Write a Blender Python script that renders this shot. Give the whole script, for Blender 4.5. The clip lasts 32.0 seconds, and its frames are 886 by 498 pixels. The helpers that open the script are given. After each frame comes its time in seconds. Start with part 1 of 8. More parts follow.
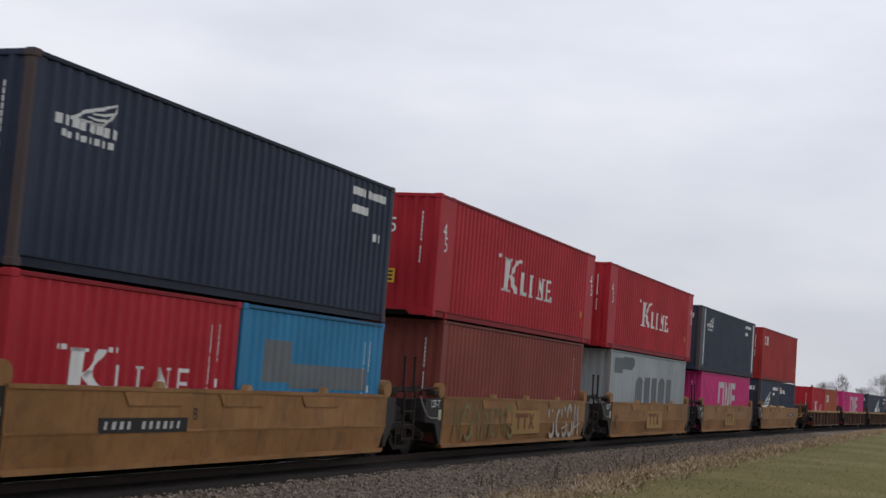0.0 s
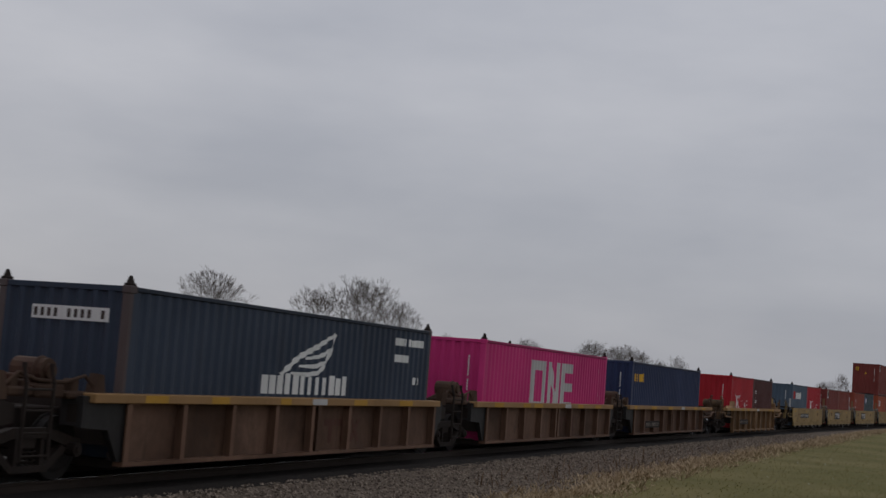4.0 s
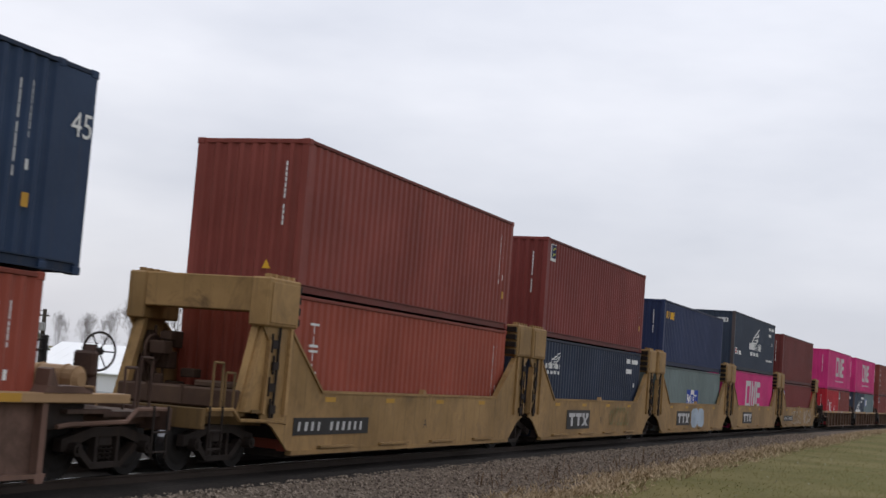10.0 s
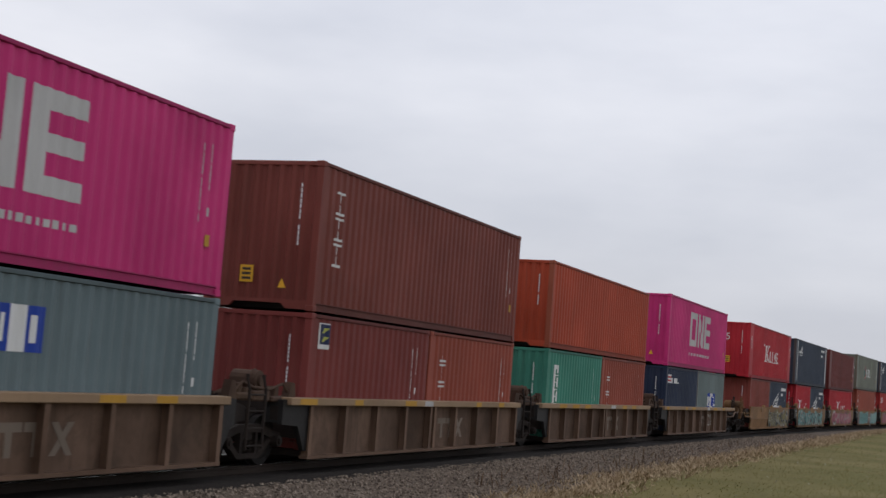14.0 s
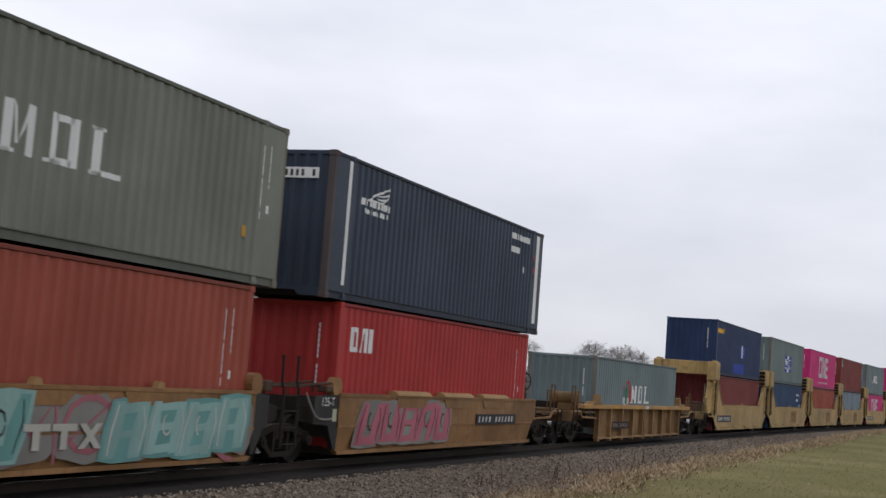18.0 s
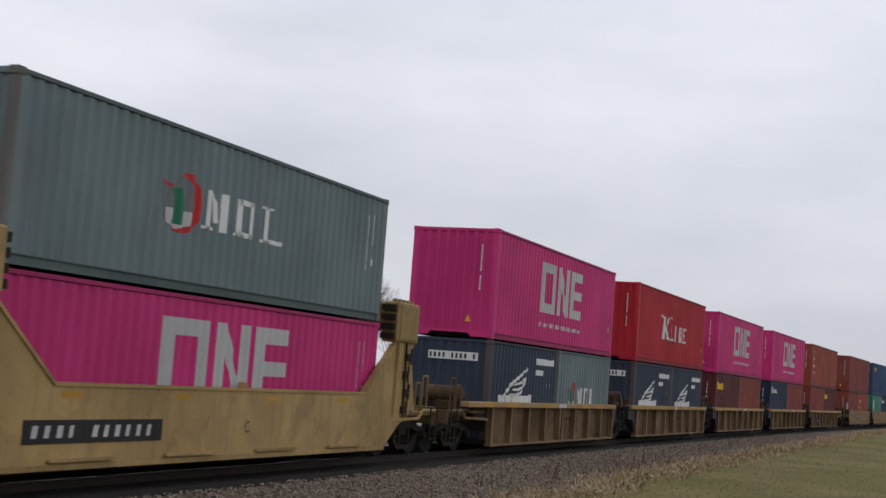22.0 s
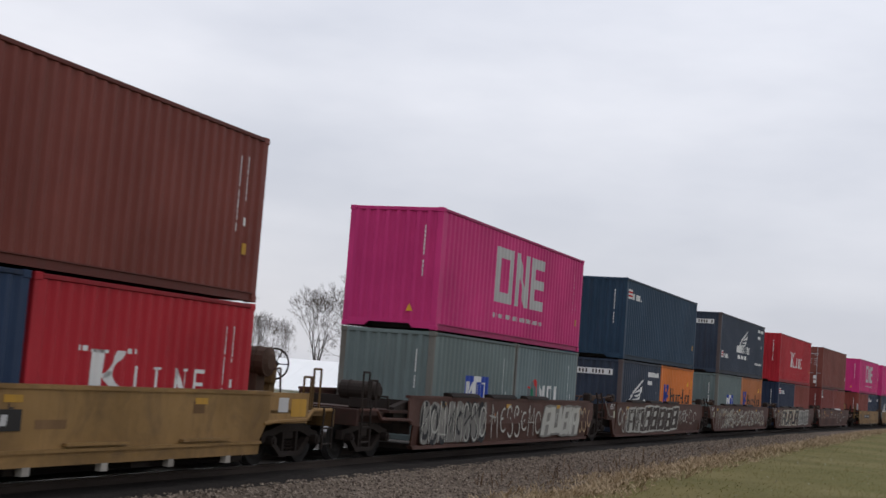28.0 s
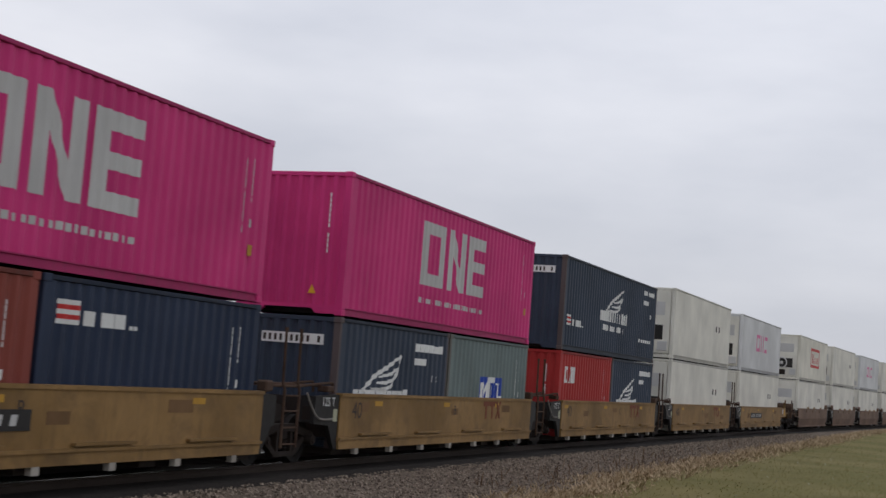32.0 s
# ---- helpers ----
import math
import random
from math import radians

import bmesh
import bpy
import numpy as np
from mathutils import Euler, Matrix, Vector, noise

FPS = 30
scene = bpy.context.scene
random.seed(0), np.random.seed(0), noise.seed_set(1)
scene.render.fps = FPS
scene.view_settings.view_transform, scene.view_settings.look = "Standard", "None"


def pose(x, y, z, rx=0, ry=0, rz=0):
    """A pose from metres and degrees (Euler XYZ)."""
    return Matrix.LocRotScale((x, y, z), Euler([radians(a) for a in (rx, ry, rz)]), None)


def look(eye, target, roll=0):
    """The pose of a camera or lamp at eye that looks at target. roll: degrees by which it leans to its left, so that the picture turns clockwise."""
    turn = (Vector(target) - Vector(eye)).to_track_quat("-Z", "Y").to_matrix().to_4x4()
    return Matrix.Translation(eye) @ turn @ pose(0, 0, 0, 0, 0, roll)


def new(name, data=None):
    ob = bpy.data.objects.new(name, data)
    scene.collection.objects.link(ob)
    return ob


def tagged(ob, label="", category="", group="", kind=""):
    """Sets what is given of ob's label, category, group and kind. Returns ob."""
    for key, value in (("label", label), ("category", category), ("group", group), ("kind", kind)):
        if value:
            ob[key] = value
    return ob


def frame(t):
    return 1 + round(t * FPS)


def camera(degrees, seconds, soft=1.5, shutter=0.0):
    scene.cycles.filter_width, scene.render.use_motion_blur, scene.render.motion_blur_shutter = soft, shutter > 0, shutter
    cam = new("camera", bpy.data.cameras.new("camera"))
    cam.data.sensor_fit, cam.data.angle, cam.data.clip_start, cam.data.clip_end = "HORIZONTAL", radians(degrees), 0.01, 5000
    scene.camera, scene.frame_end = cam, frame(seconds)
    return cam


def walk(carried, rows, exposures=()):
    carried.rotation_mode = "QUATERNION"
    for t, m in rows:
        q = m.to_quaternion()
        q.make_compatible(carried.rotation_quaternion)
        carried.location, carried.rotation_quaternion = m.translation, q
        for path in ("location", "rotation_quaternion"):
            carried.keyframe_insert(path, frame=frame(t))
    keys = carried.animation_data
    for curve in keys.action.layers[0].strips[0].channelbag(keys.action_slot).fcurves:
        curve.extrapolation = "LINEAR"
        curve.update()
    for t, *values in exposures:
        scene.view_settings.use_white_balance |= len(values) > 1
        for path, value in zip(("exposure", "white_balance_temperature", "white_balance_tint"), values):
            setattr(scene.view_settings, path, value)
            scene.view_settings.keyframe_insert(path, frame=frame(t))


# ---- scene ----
import functools
import itertools

# ---------------------------------------------------------------- camera
CLIP = 32.0
EYE = Vector((0.0, 0.0, 1.926))
YAW, PITCH, ROLL = radians(20.707), radians(5.172), 4.340
AIM = Vector((-math.sin(YAW) * math.cos(PITCH), math.cos(YAW) * math.cos(PITCH), math.sin(PITCH)))
cam = camera(36.061, CLIP, soft=1.5, shutter=0.06)
STAND = look(EYE, EYE + AIM * 50, ROLL)
EXPOSURES = [(0.0, 0.10), (1.7, 0.14), (2.2, 0.05), (2.9, -0.47), (3.4, -0.68), (8.0, -0.66), (9.0, -0.05), (10.0, 0.20), (11.0, 0.29), (12.0, 0.30), (13.0, 0.04), (15.0, 0.10),
             (17.0, 0.22), (18.0, 0.26), (18.6, 0.05), (19.0, -0.34), (20.0, -0.04), (21.0, 0.06), (24.0, 0.10), (25.0, 0.12), (26.0, 0.24), (27.5, 0.14), (29.0, 0.08), (30.0, 0.14), (32.0, 0.02)]
walk(cam, [(0.0, STAND), (CLIP, STAND)], EXPOSURES)

# ---------------------------------------------------------------- sky and sun (overcast winter day)
SUN_ELEVATION, SUN_ROTATION = radians(38), radians(-48)
world = bpy.data.worlds.new("overcast_sky")
scene.world = world
world.use_nodes = True
wn, wl = world.node_tree.nodes, world.node_tree.links
wn.clear()
w_out = wn.new("ShaderNodeOutputWorld")
w_bg = wn.new("ShaderNodeBackground")
w_bg.inputs["Strength"].default_value = 0.1
w_sky = wn.new("ShaderNodeTexSky")
w_sky.sky_type = "NISHITA"
w_sky.sun_disc = False
w_sky.sun_elevation, w_sky.sun_rotation = SUN_ELEVATION, SUN_ROTATION
w_sky.air_density, w_sky.dust_density = 1.0, 2.0
w_tc = wn.new("ShaderNodeTexCoord")
w_map = wn.new("ShaderNodeMapping")
w_map.inputs["Scale"].default_value = (2.2, 2.2, 7.0)
w_n1 = wn.new("ShaderNodeTexNoise")
w_n1.inputs["Scale"].default_value, w_n1.inputs["Detail"].default_value, w_n1.inputs["Roughness"].default_value = 1.6, 5.0, 0.5
w_ramp = wn.new("ShaderNodeValToRGB")
w_ramp.color_ramp.elements[0].position, w_ramp.color_ramp.elements[1].position = 0.30, 0.72
w_ramp.color_ramp.elements[0].color = (5.72, 5.99, 6.8, 1)
w_ramp.color_ramp.elements[1].color = (7.62, 7.77, 8.45, 1)
w_sep = wn.new("ShaderNodeSeparateXYZ")
w_el = wn.new("ShaderNodeMapRange")
w_el.inputs["From Min"].default_value, w_el.inputs["From Max"].default_value = 0.0, 0.35
w_el.inputs["To Min"].default_value, w_el.inputs["To Max"].default_value = 0.84, 1.15
w_mul = wn.new("ShaderNodeVectorMath")
w_mul.operation = "SCALE"
w_mix = wn.new("ShaderNodeMix")
w_mix.data_type = "RGBA"
w_mix.inputs["Factor"].default_value = 0.94
wl.new(w_tc.outputs["Generated"], w_map.inputs["Vector"])
wl.new(w_map.outputs["Vector"], w_n1.inputs["Vector"])
wl.new(w_n1.outputs["Fac"], w_ramp.inputs["Fac"])
wl.new(w_tc.outputs["Generated"], w_sep.inputs["Vector"])
wl.new(w_sep.outputs["Z"], w_el.inputs["Value"])
wl.new(w_ramp.outputs["Color"], w_mul.inputs[0])
wl.new(w_el.outputs["Result"], w_mul.inputs["Scale"])
wl.new(w_sky.outputs["Color"], w_mix.inputs["A"])
wl.new(w_mul.outputs["Vector"], w_mix.inputs["B"])
wl.new(w_mix.outputs["Result"], w_bg.inputs["Color"])
wl.new(w_bg.outputs["Background"], w_out.inputs["Surface"])

sun_data = bpy.data.lights.new("sun", "SUN")
sun_data.energy, sun_data.angle, sun_data.color = 0.55, radians(40), (1.0, 0.97, 0.93)
sun = new("sun", sun_data)
sun.matrix_world = look((0, 0, 60), Vector((0, 0, 60)) - Vector((math.sin(SUN_ROTATION) * math.cos(SUN_ELEVATION), math.cos(SUN_ROTATION) * math.cos(SUN_ELEVATION), math.sin(SUN_ELEVATION))) * 10)

# ---------------------------------------------------------------- materials


def nodes_of(name):
    m = bpy.data.materials.new(name)
    m.use_nodes = True
    return m, m.node_tree.nodes, m.node_tree.links, m.node_tree.nodes["Principled BSDF"]


def rgb(c):
    return (c[0], c[1], c[2], 1.0)


def shade(c, k):
    return (c[0] * k, c[1] * k, c[2] * k)


@functools.lru_cache(None)
def paint(name, color, rough=0.5, dirt=0.35, dirt_color=(0.105, 0.068, 0.046), streak=1.0, metal=0.0, fade=0.25, stain=0.0):
    """Weathered paint: broad fading, vertical streaks, speckles and a little relief, in the thing's own space."""
    m, n, l, b = nodes_of(name)
    tc, info = n.new("ShaderNodeTexCoord"), n.new("ShaderNodeObjectInfo")
    add = n.new("ShaderNodeVectorMath")
    off = n.new("ShaderNodeVectorMath")
    off.operation = "SCALE"
    off.inputs[0].default_value = (37.0, 19.0, 53.0)
    l.new(info.outputs["Random"], off.inputs["Scale"])
    l.new(tc.outputs["Object"], add.inputs[0])
    l.new(off.outputs["Vector"], add.inputs[1])
    big = n.new("ShaderNodeTexNoise")
    big.inputs["Scale"].default_value, big.inputs["Detail"].default_value = 0.55, 4.0
    l.new(add.outputs["Vector"], big.inputs["Vector"])
    mp = n.new("ShaderNodeMapping")
    mp.inputs["Scale"].default_value = (7.0, 7.0, 0.45)
    l.new(add.outputs["Vector"], mp.inputs["Vector"])
    st = n.new("ShaderNodeTexNoise")
    st.inputs["Scale"].default_value, st.inputs["Detail"].default_value, st.inputs["Roughness"].default_value = 1.0, 6.0, 0.65
    l.new(mp.outputs["Vector"], st.inputs["Vector"])
    fine = n.new("ShaderNodeTexNoise")
    fine.inputs["Scale"].default_value, fine.inputs["Detail"].default_value, fine.inputs["Roughness"].default_value = 9.0, 6.0, 0.7
    l.new(add.outputs["Vector"], fine.inputs["Vector"])
    r1 = n.new("ShaderNodeMapRange")
    r1.inputs["From Min"].default_value, r1.inputs["From Max"].default_value = 0.35, 0.7
    l.new(big.outputs["Fac"], r1.inputs["Value"])
    mix1 = n.new("ShaderNodeMix")
    mix1.data_type = "RGBA"
    mix1.inputs["A"].default_value = rgb(shade(color, 1.0 - 0.5 * fade))
    lift = tuple(min(0.9, c * (1.0 + 0.35 * fade) + 0.02 * fade) for c in color)
    mix1.inputs["B"].default_value = rgb(lift)
    l.new(r1.outputs["Result"], mix1.inputs["Factor"])
    r2 = n.new("ShaderNodeMapRange")
    r2.inputs["From Min"].default_value, r2.inputs["From Max"].default_value = 0.52, 0.80
    r2.inputs["To Max"].default_value = dirt * streak
    l.new(st.outputs["Fac"], r2.inputs["Value"])
    r3 = n.new("ShaderNodeMapRange")
    r3.inputs["From Min"].default_value, r3.inputs["From Max"].default_value = 0.60, 0.78
    r3.inputs["To Max"].default_value = dirt
    l.new(fine.outputs["Fac"], r3.inputs["Value"])
    mx = n.new("ShaderNodeMath")
    mx.operation = "MAXIMUM"
    l.new(r2.outputs["Result"], mx.inputs[0])
    l.new(r3.outputs["Result"], mx.inputs[1])
    mix2 = n.new("ShaderNodeMix")
    mix2.data_type = "RGBA"
    mix2.inputs["B"].default_value = rgb(dirt_color)
    if stain:
        blot = n.new("ShaderNodeTexNoise")
        blot.inputs["Scale"].default_value, blot.inputs["Detail"].default_value, blot.inputs["Roughness"].default_value = 1.1, 9.0, 0.68
        blot.inputs["Distortion"].default_value = 0.6
        l.new(add.outputs["Vector"], blot.inputs["Vector"])
        r4 = n.new("ShaderNodeMapRange")
        r4.inputs["From Min"].default_value, r4.inputs["From Max"].default_value = 0.47, 0.66
        r4.inputs["To Max"].default_value = stain
        l.new(blot.outputs["Fac"], r4.inputs["Value"])
        mx2 = n.new("ShaderNodeMath")
        mx2.operation = "MAXIMUM"
        l.new(mx.outputs["Value"], mx2.inputs[0])
        l.new(r4.outputs["Result"], mx2.inputs[1])
        mx = mx2
    l.new(mx.outputs["Value"], mix2.inputs["Factor"])
    l.new(mix1.outputs["Result"], mix2.inputs["A"])
    l.new(mix2.outputs["Result"], b.inputs["Base Color"])
    rr = n.new("ShaderNodeMapRange")
    rr.inputs["To Min"].default_value, rr.inputs["To Max"].default_value = max(0.05, rough - 0.1), min(1.0, rough + 0.2)
    l.new(fine.outputs["Fac"], rr.inputs["Value"])
    l.new(rr.outputs["Result"], b.inputs["Roughness"])
    b.inputs["Metallic"].default_value = metal
    b.inputs["Specular IOR Level"].default_value = 0.2
    bump = n.new("ShaderNodeBump")
    bump.inputs["Strength"].default_value, bump.inputs["Distance"].default_value = 0.25, 0.01
    l.new(fine.outputs["Fac"], bump.inputs["Height"])
    l.new(bump.outputs["Normal"], b.inputs["Normal"])
    return m


RUST = (0.09, 0.035, 0.018)
SOOT = (0.035, 0.030, 0.026)
M_DARK = paint("sooty_steel", (0.021, 0.0145, 0.0115), 0.75, 0.5, (0.052, 0.032, 0.021))
M_GEAR = paint("rusty_gear", (0.062, 0.034, 0.022), 0.8, 0.6, (0.12, 0.075, 0.045), 1.0, 0.0, 0.6, 0.5)
M_TANRAIL = paint("tan_rail", (0.20, 0.135, 0.07), 0.7, 0.6, (0.07, 0.045, 0.03))
M_COVER = paint("grey_valve_cover", (0.33, 0.30, 0.26), 0.7, 0.5, (0.12, 0.09, 0.06), 1.0, 0.0, 0.6)
M_HOSE = paint("pale_hose", (0.22, 0.20, 0.18), 0.7, 0.4, (0.08, 0.06, 0.05))
M_PLATE = paint("pale_data_plate", (0.42, 0.42, 0.30), 0.6, 0.35, (0.2, 0.18, 0.12))
M_BLACK = paint("black_plate", (0.022, 0.020, 0.019), 0.55, 0.25, (0.08, 0.07, 0.06))
M_WHEEL = paint("wheel_steel", (0.013, 0.011, 0.010), 0.75, 0.4, (0.035, 0.022, 0.015))
M_TREAD = paint("bright_tread", (0.45, 0.45, 0.46), 0.25, 0.1, SOOT, 1.0, 1.0)
M_WHITE = paint("white_marking", (0.72, 0.72, 0.70), 0.55, 0.25, (0.30, 0.26, 0.22))
M_GREY_MARK = paint("grey_marking", (0.50, 0.49, 0.48), 0.55, 0.25, (0.25, 0.22, 0.2))
M_YELLOW_MARK = paint("yellow_marking", (0.75, 0.42, 0.03), 0.5, 0.25, (0.25, 0.16, 0.06))
M_BLUE_MARK = paint("blue_marking", (0.02, 0.055, 0.33), 0.5, 0.2, (0.1, 0.1, 0.12))
M_RED_MARK = paint("red_marking", (0.50, 0.03, 0.03), 0.5, 0.2, (0.15, 0.08, 0.06))
M_GREEN_MARK = paint("green_marking", (0.02, 0.16, 0.09), 0.5, 0.2, (0.1, 0.1, 0.08))
M_DULL_YELLOW = paint("worn_yellow_strip", (0.46, 0.25, 0.035), 0.6, 0.45, (0.22, 0.14, 0.06))
M_FADED_MARK = paint("faded_marking", (0.20, 0.17, 0.14), 0.65, 0.5, (0.10, 0.075, 0.05))
M_DARK_MARK = paint("dark_marking", (0.045, 0.032, 0.028), 0.6, 0.2, (0.1, 0.08, 0.06))
M_MAROON_MARK = paint("maroon_marking", (0.17, 0.045, 0.02), 0.6, 0.35, (0.3, 0.18, 0.06))
M_GALV = paint("galvanised_rod", (0.40, 0.40, 0.40), 0.4, 0.3, RUST, 1.0, 0.6)


@functools.lru_cache(None)
def ground_mix(name, c1, c2, c3, scale, bump_d, rough=0.95):
    m, n, l, b = nodes_of(name)
    tc = n.new("ShaderNodeTexCoord")
    a = n.new("ShaderNodeTexNoise")
    a.inputs["Scale"].default_value, a.inputs["Detail"].default_value, a.inputs["Roughness"].default_value = scale, 8.0, 0.65
    c = n.new("ShaderNodeTexNoise")
    c.inputs["Scale"].default_value, c.inputs["Detail"].default_value = scale * 0.05, 4.0
    l.new(tc.outputs["Object"], a.inputs["Vector"])
    l.new(tc.outputs["Object"], c.inputs["Vector"])
    r = n.new("ShaderNodeValToRGB")
    r.color_ramp.elements[0].position, r.color_ramp.elements[1].position = 0.33, 0.67
    r.color_ramp.elements[0].color, r.color_ramp.elements[1].color = rgb(c1), rgb(c2)
    l.new(a.outputs["Fac"], r.inputs["Fac"])
    r2 = n.new("ShaderNodeMapRange")
    r2.inputs["From Min"].default_value, r2.inputs["From Max"].default_value = 0.42, 0.68
    r2.inputs["To Max"].default_value = 0.65
    l.new(c.outputs["Fac"], r2.inputs["Value"])
    mix = n.new("ShaderNodeMix")
    mix.data_type = "RGBA"
    mix.inputs["B"].default_value = rgb(c3)
    l.new(r2.outputs["Result"], mix.inputs["Factor"])
    l.new(r.outputs["Color"], mix.inputs["A"])
    l.new(mix.outputs["Result"], b.inputs["Base Color"])
    b.inputs["Roughness"].default_value = rough
    b.inputs["Specular IOR Level"].default_value = 0.2
    bp = n.new("ShaderNodeBump")
    bp.inputs["Strength"].default_value, bp.inputs["Distance"].default_value = 0.6, bump_d
    l.new(a.outputs["Fac"], bp.inputs["Height"])
    l.new(bp.outputs["Normal"], b.inputs["Normal"])
    return m


@functools.lru_cache(None)
def island_mix(name, c1, c2, rough=0.9):
    """Colour that differs from piece to piece of a joined mesh."""
    m, n, l, b = nodes_of(name)
    g = n.new("ShaderNodeNewGeometry")
    r = n.new("ShaderNodeValToRGB")
    r.color_ramp.elements[0].color, r.color_ramp.elements[1].color = rgb(c1), rgb(c2)
    l.new(g.outputs["Random Per Island"], r.inputs["Fac"])
    tc = n.new("ShaderNodeTexCoord")
    a = n.new("ShaderNodeTexNoise")
    a.inputs["Scale"].default_value = 30.0
    l.new(tc.outputs["Object"], a.inputs["Vector"])
    mu = n.new("ShaderNodeMix")
    mu.data_type, mu.blend_type = "RGBA", "MULTIPLY"
    mu.inputs["Factor"].default_value = 0.4
    l.new(r.outputs["Color"], mu.inputs["A"])
    l.new(a.outputs["Fac"], mu.inputs["B"])
    l.new(mu.outputs["Result"], b.inputs["Base Color"])
    b.inputs["Roughness"].default_value = rough
    b.inputs["Specular IOR Level"].default_value = 0.2
    return m


M_GRASS = ground_mix("short_winter_grass", (0.084, 0.080, 0.019), (0.142, 0.124, 0.034), (0.200, 0.158, 0.064), 5.0, 0.03)
M_BALLAST = ground_mix("ballast_bed", (0.074, 0.055, 0.041), (0.235, 0.186, 0.143), (0.135, 0.101, 0.074), 16.0, 0.05)
# near-black: shade under the train painted into the oil-stained ballast
M_FOUL_SHADE = ground_mix("oily_shaded_ballast", (0.010, 0.008, 0.007), (0.034, 0.027, 0.022), (0.020, 0.016, 0.013), 16.0, 0.04)
M_DRY = ground_mix("dry_grass_mat", (0.18, 0.132, 0.075), (0.34, 0.255, 0.155), (0.15, 0.125, 0.055), 10.0, 0.04)
M_STONE = island_mix("ballast_stone", (0.088, 0.065, 0.049), (0.43, 0.348, 0.272))
M_BLADE = island_mix("green_blade", (0.135, 0.122, 0.032), (0.30, 0.245, 0.095))
M_STRAW = island_mix("straw_blade", (0.30, 0.215, 0.12), (0.66, 0.51, 0.33))
M_WEED = island_mix("dead_weed", (0.12, 0.075, 0.045), (0.28, 0.185, 0.11))
M_TIE = ground_mix("creosoted_tie", (0.022, 0.018, 0.015), (0.055, 0.045, 0.038), (0.04, 0.034, 0.03), 9.0, 0.01)
M_RAIL = paint("rusty_rail", (0.035, 0.024, 0.018), 0.7, 0.4, SOOT)
M_RAILTOP = paint("polished_rail_head", (0.55, 0.55, 0.56), 0.16, 0.05, SOOT, 1.0, 1.0)
M_BARK = ground_mix("grey_bark", (0.045, 0.037, 0.032), (0.095, 0.080, 0.072), (0.07, 0.06, 0.053), 6.0, 0.02)
M_TWIG = ground_mix("winter_twigs", (0.085, 0.068, 0.060), (0.15, 0.125, 0.112), (0.11, 0.092, 0.08), 3.0, 0.005)
M_BARN = paint("white_barn_steel", (0.87, 0.88, 0.88), 0.4, 0.05, (0.6, 0.59, 0.57), 1.0, 0.0, 0.04)
M_BARNGREY = paint("grey_shed_steel", (0.55, 0.57, 0.60), 0.5, 0.2, (0.35, 0.33, 0.3), 1.0, 0.0, 0.15)
M_POLE = paint("weathered_pole", (0.075, 0.060, 0.050), 0.85, 0.3, (0.15, 0.13, 0.11))

# ---------------------------------------------------------------- mesh helpers


def mesh_of(name, bm, mat):
    bmesh.ops.recalc_face_normals(bm, faces=bm.faces)
    me = bpy.data.meshes.new(name)
    bm.to_mesh(me)
    bm.free()
    me.materials.append(mat)
    return me


def part(name, bm, material, parent, label="", loc=None):
    """One mesh object under a thing or a part; bm is a bmesh or a ready mesh."""
    me = bm if isinstance(bm, bpy.types.Mesh) else mesh_of(name, bm, material)
    ob = new(name, me)
    ob.parent = parent
    if loc is not None:
        ob.location = loc
    if label:
        ob["label"] = label
    return ob


def box(bm, x0, x1, y0, y1, z0, z1, bevel=0.0):
    vs = [bm.verts.new((x, y, z)) for x in (x0, x1) for y in (y0, y1) for z in (z0, z1)]
    fs = [bm.faces.new([vs[i] for i in q]) for q in ((0, 1, 3, 2), (4, 6, 7, 5), (0, 4, 5, 1), (2, 3, 7, 6), (0, 2, 6, 4), (1, 5, 7, 3))]
    if bevel:
        es = list({e for f in fs for e in f.edges})
        bmesh.ops.bevel(bm, geom=es, offset=bevel, segments=1, affect="EDGES")
    return bm


def boxm(name, mat, *dims, bevel=0.0):
    return mesh_of(name, box(bmesh.new(), *dims, bevel=bevel), mat)


def prism(bm, poly, x0, x1):
    """A (y, z) outline, extruded from x0 to x1."""
    a = [bm.verts.new((x0, y, z)) for y, z in poly]
    b = [bm.verts.new((x1, y, z)) for y, z in poly]
    bm.faces.new(a)
    bm.faces.new(b[::-1])
    k = len(poly)
    for i in range(k):
        bm.faces.new((a[i], b[i], b[(i + 1) % k], a[(i + 1) % k]))
    return bm


def rod(bm, p, q, r, seg=8, r2=None):
    p, q = Vector(p), Vector(q)
    d = q - p
    m = Matrix.Translation((p + q) / 2) @ d.to_track_quat("Z", "Y").to_matrix().to_4x4()
    bmesh.ops.create_cone(bm, cap_ends=True, segments=seg, radius1=r, radius2=r if r2 is None else r2, depth=d.length, matrix=m)
    return bm


def pipe(bm, pts, r, seg=6):
    for a, b in zip(pts, pts[1:]):
        rod(bm, a, b, r, seg)
    return bm


def torus(bm, c, r, t, axis="Y", seg=20, ring=6):
    rows = []
    for i in range(seg):
        a = 2 * math.pi * i / seg
        row = []
        for j in range(ring):
            b = 2 * math.pi * j / ring
            rr, h = r + t * math.cos(b), t * math.sin(b)
            v = (rr * math.cos(a), h, rr * math.sin(a)) if axis == "Y" else (h, rr * math.cos(a), rr * math.sin(a))
            row.append(bm.verts.new((c[0] + v[0], c[1] + v[1], c[2] + v[2])))
        rows.append(row)
    for i in range(seg):
        for j in range(ring):
            bm.faces.new((rows[i][j], rows[(i + 1) % seg][j], rows[(i + 1) % seg][(j + 1) % ring], rows[i][(j + 1) % ring]))
    return bm


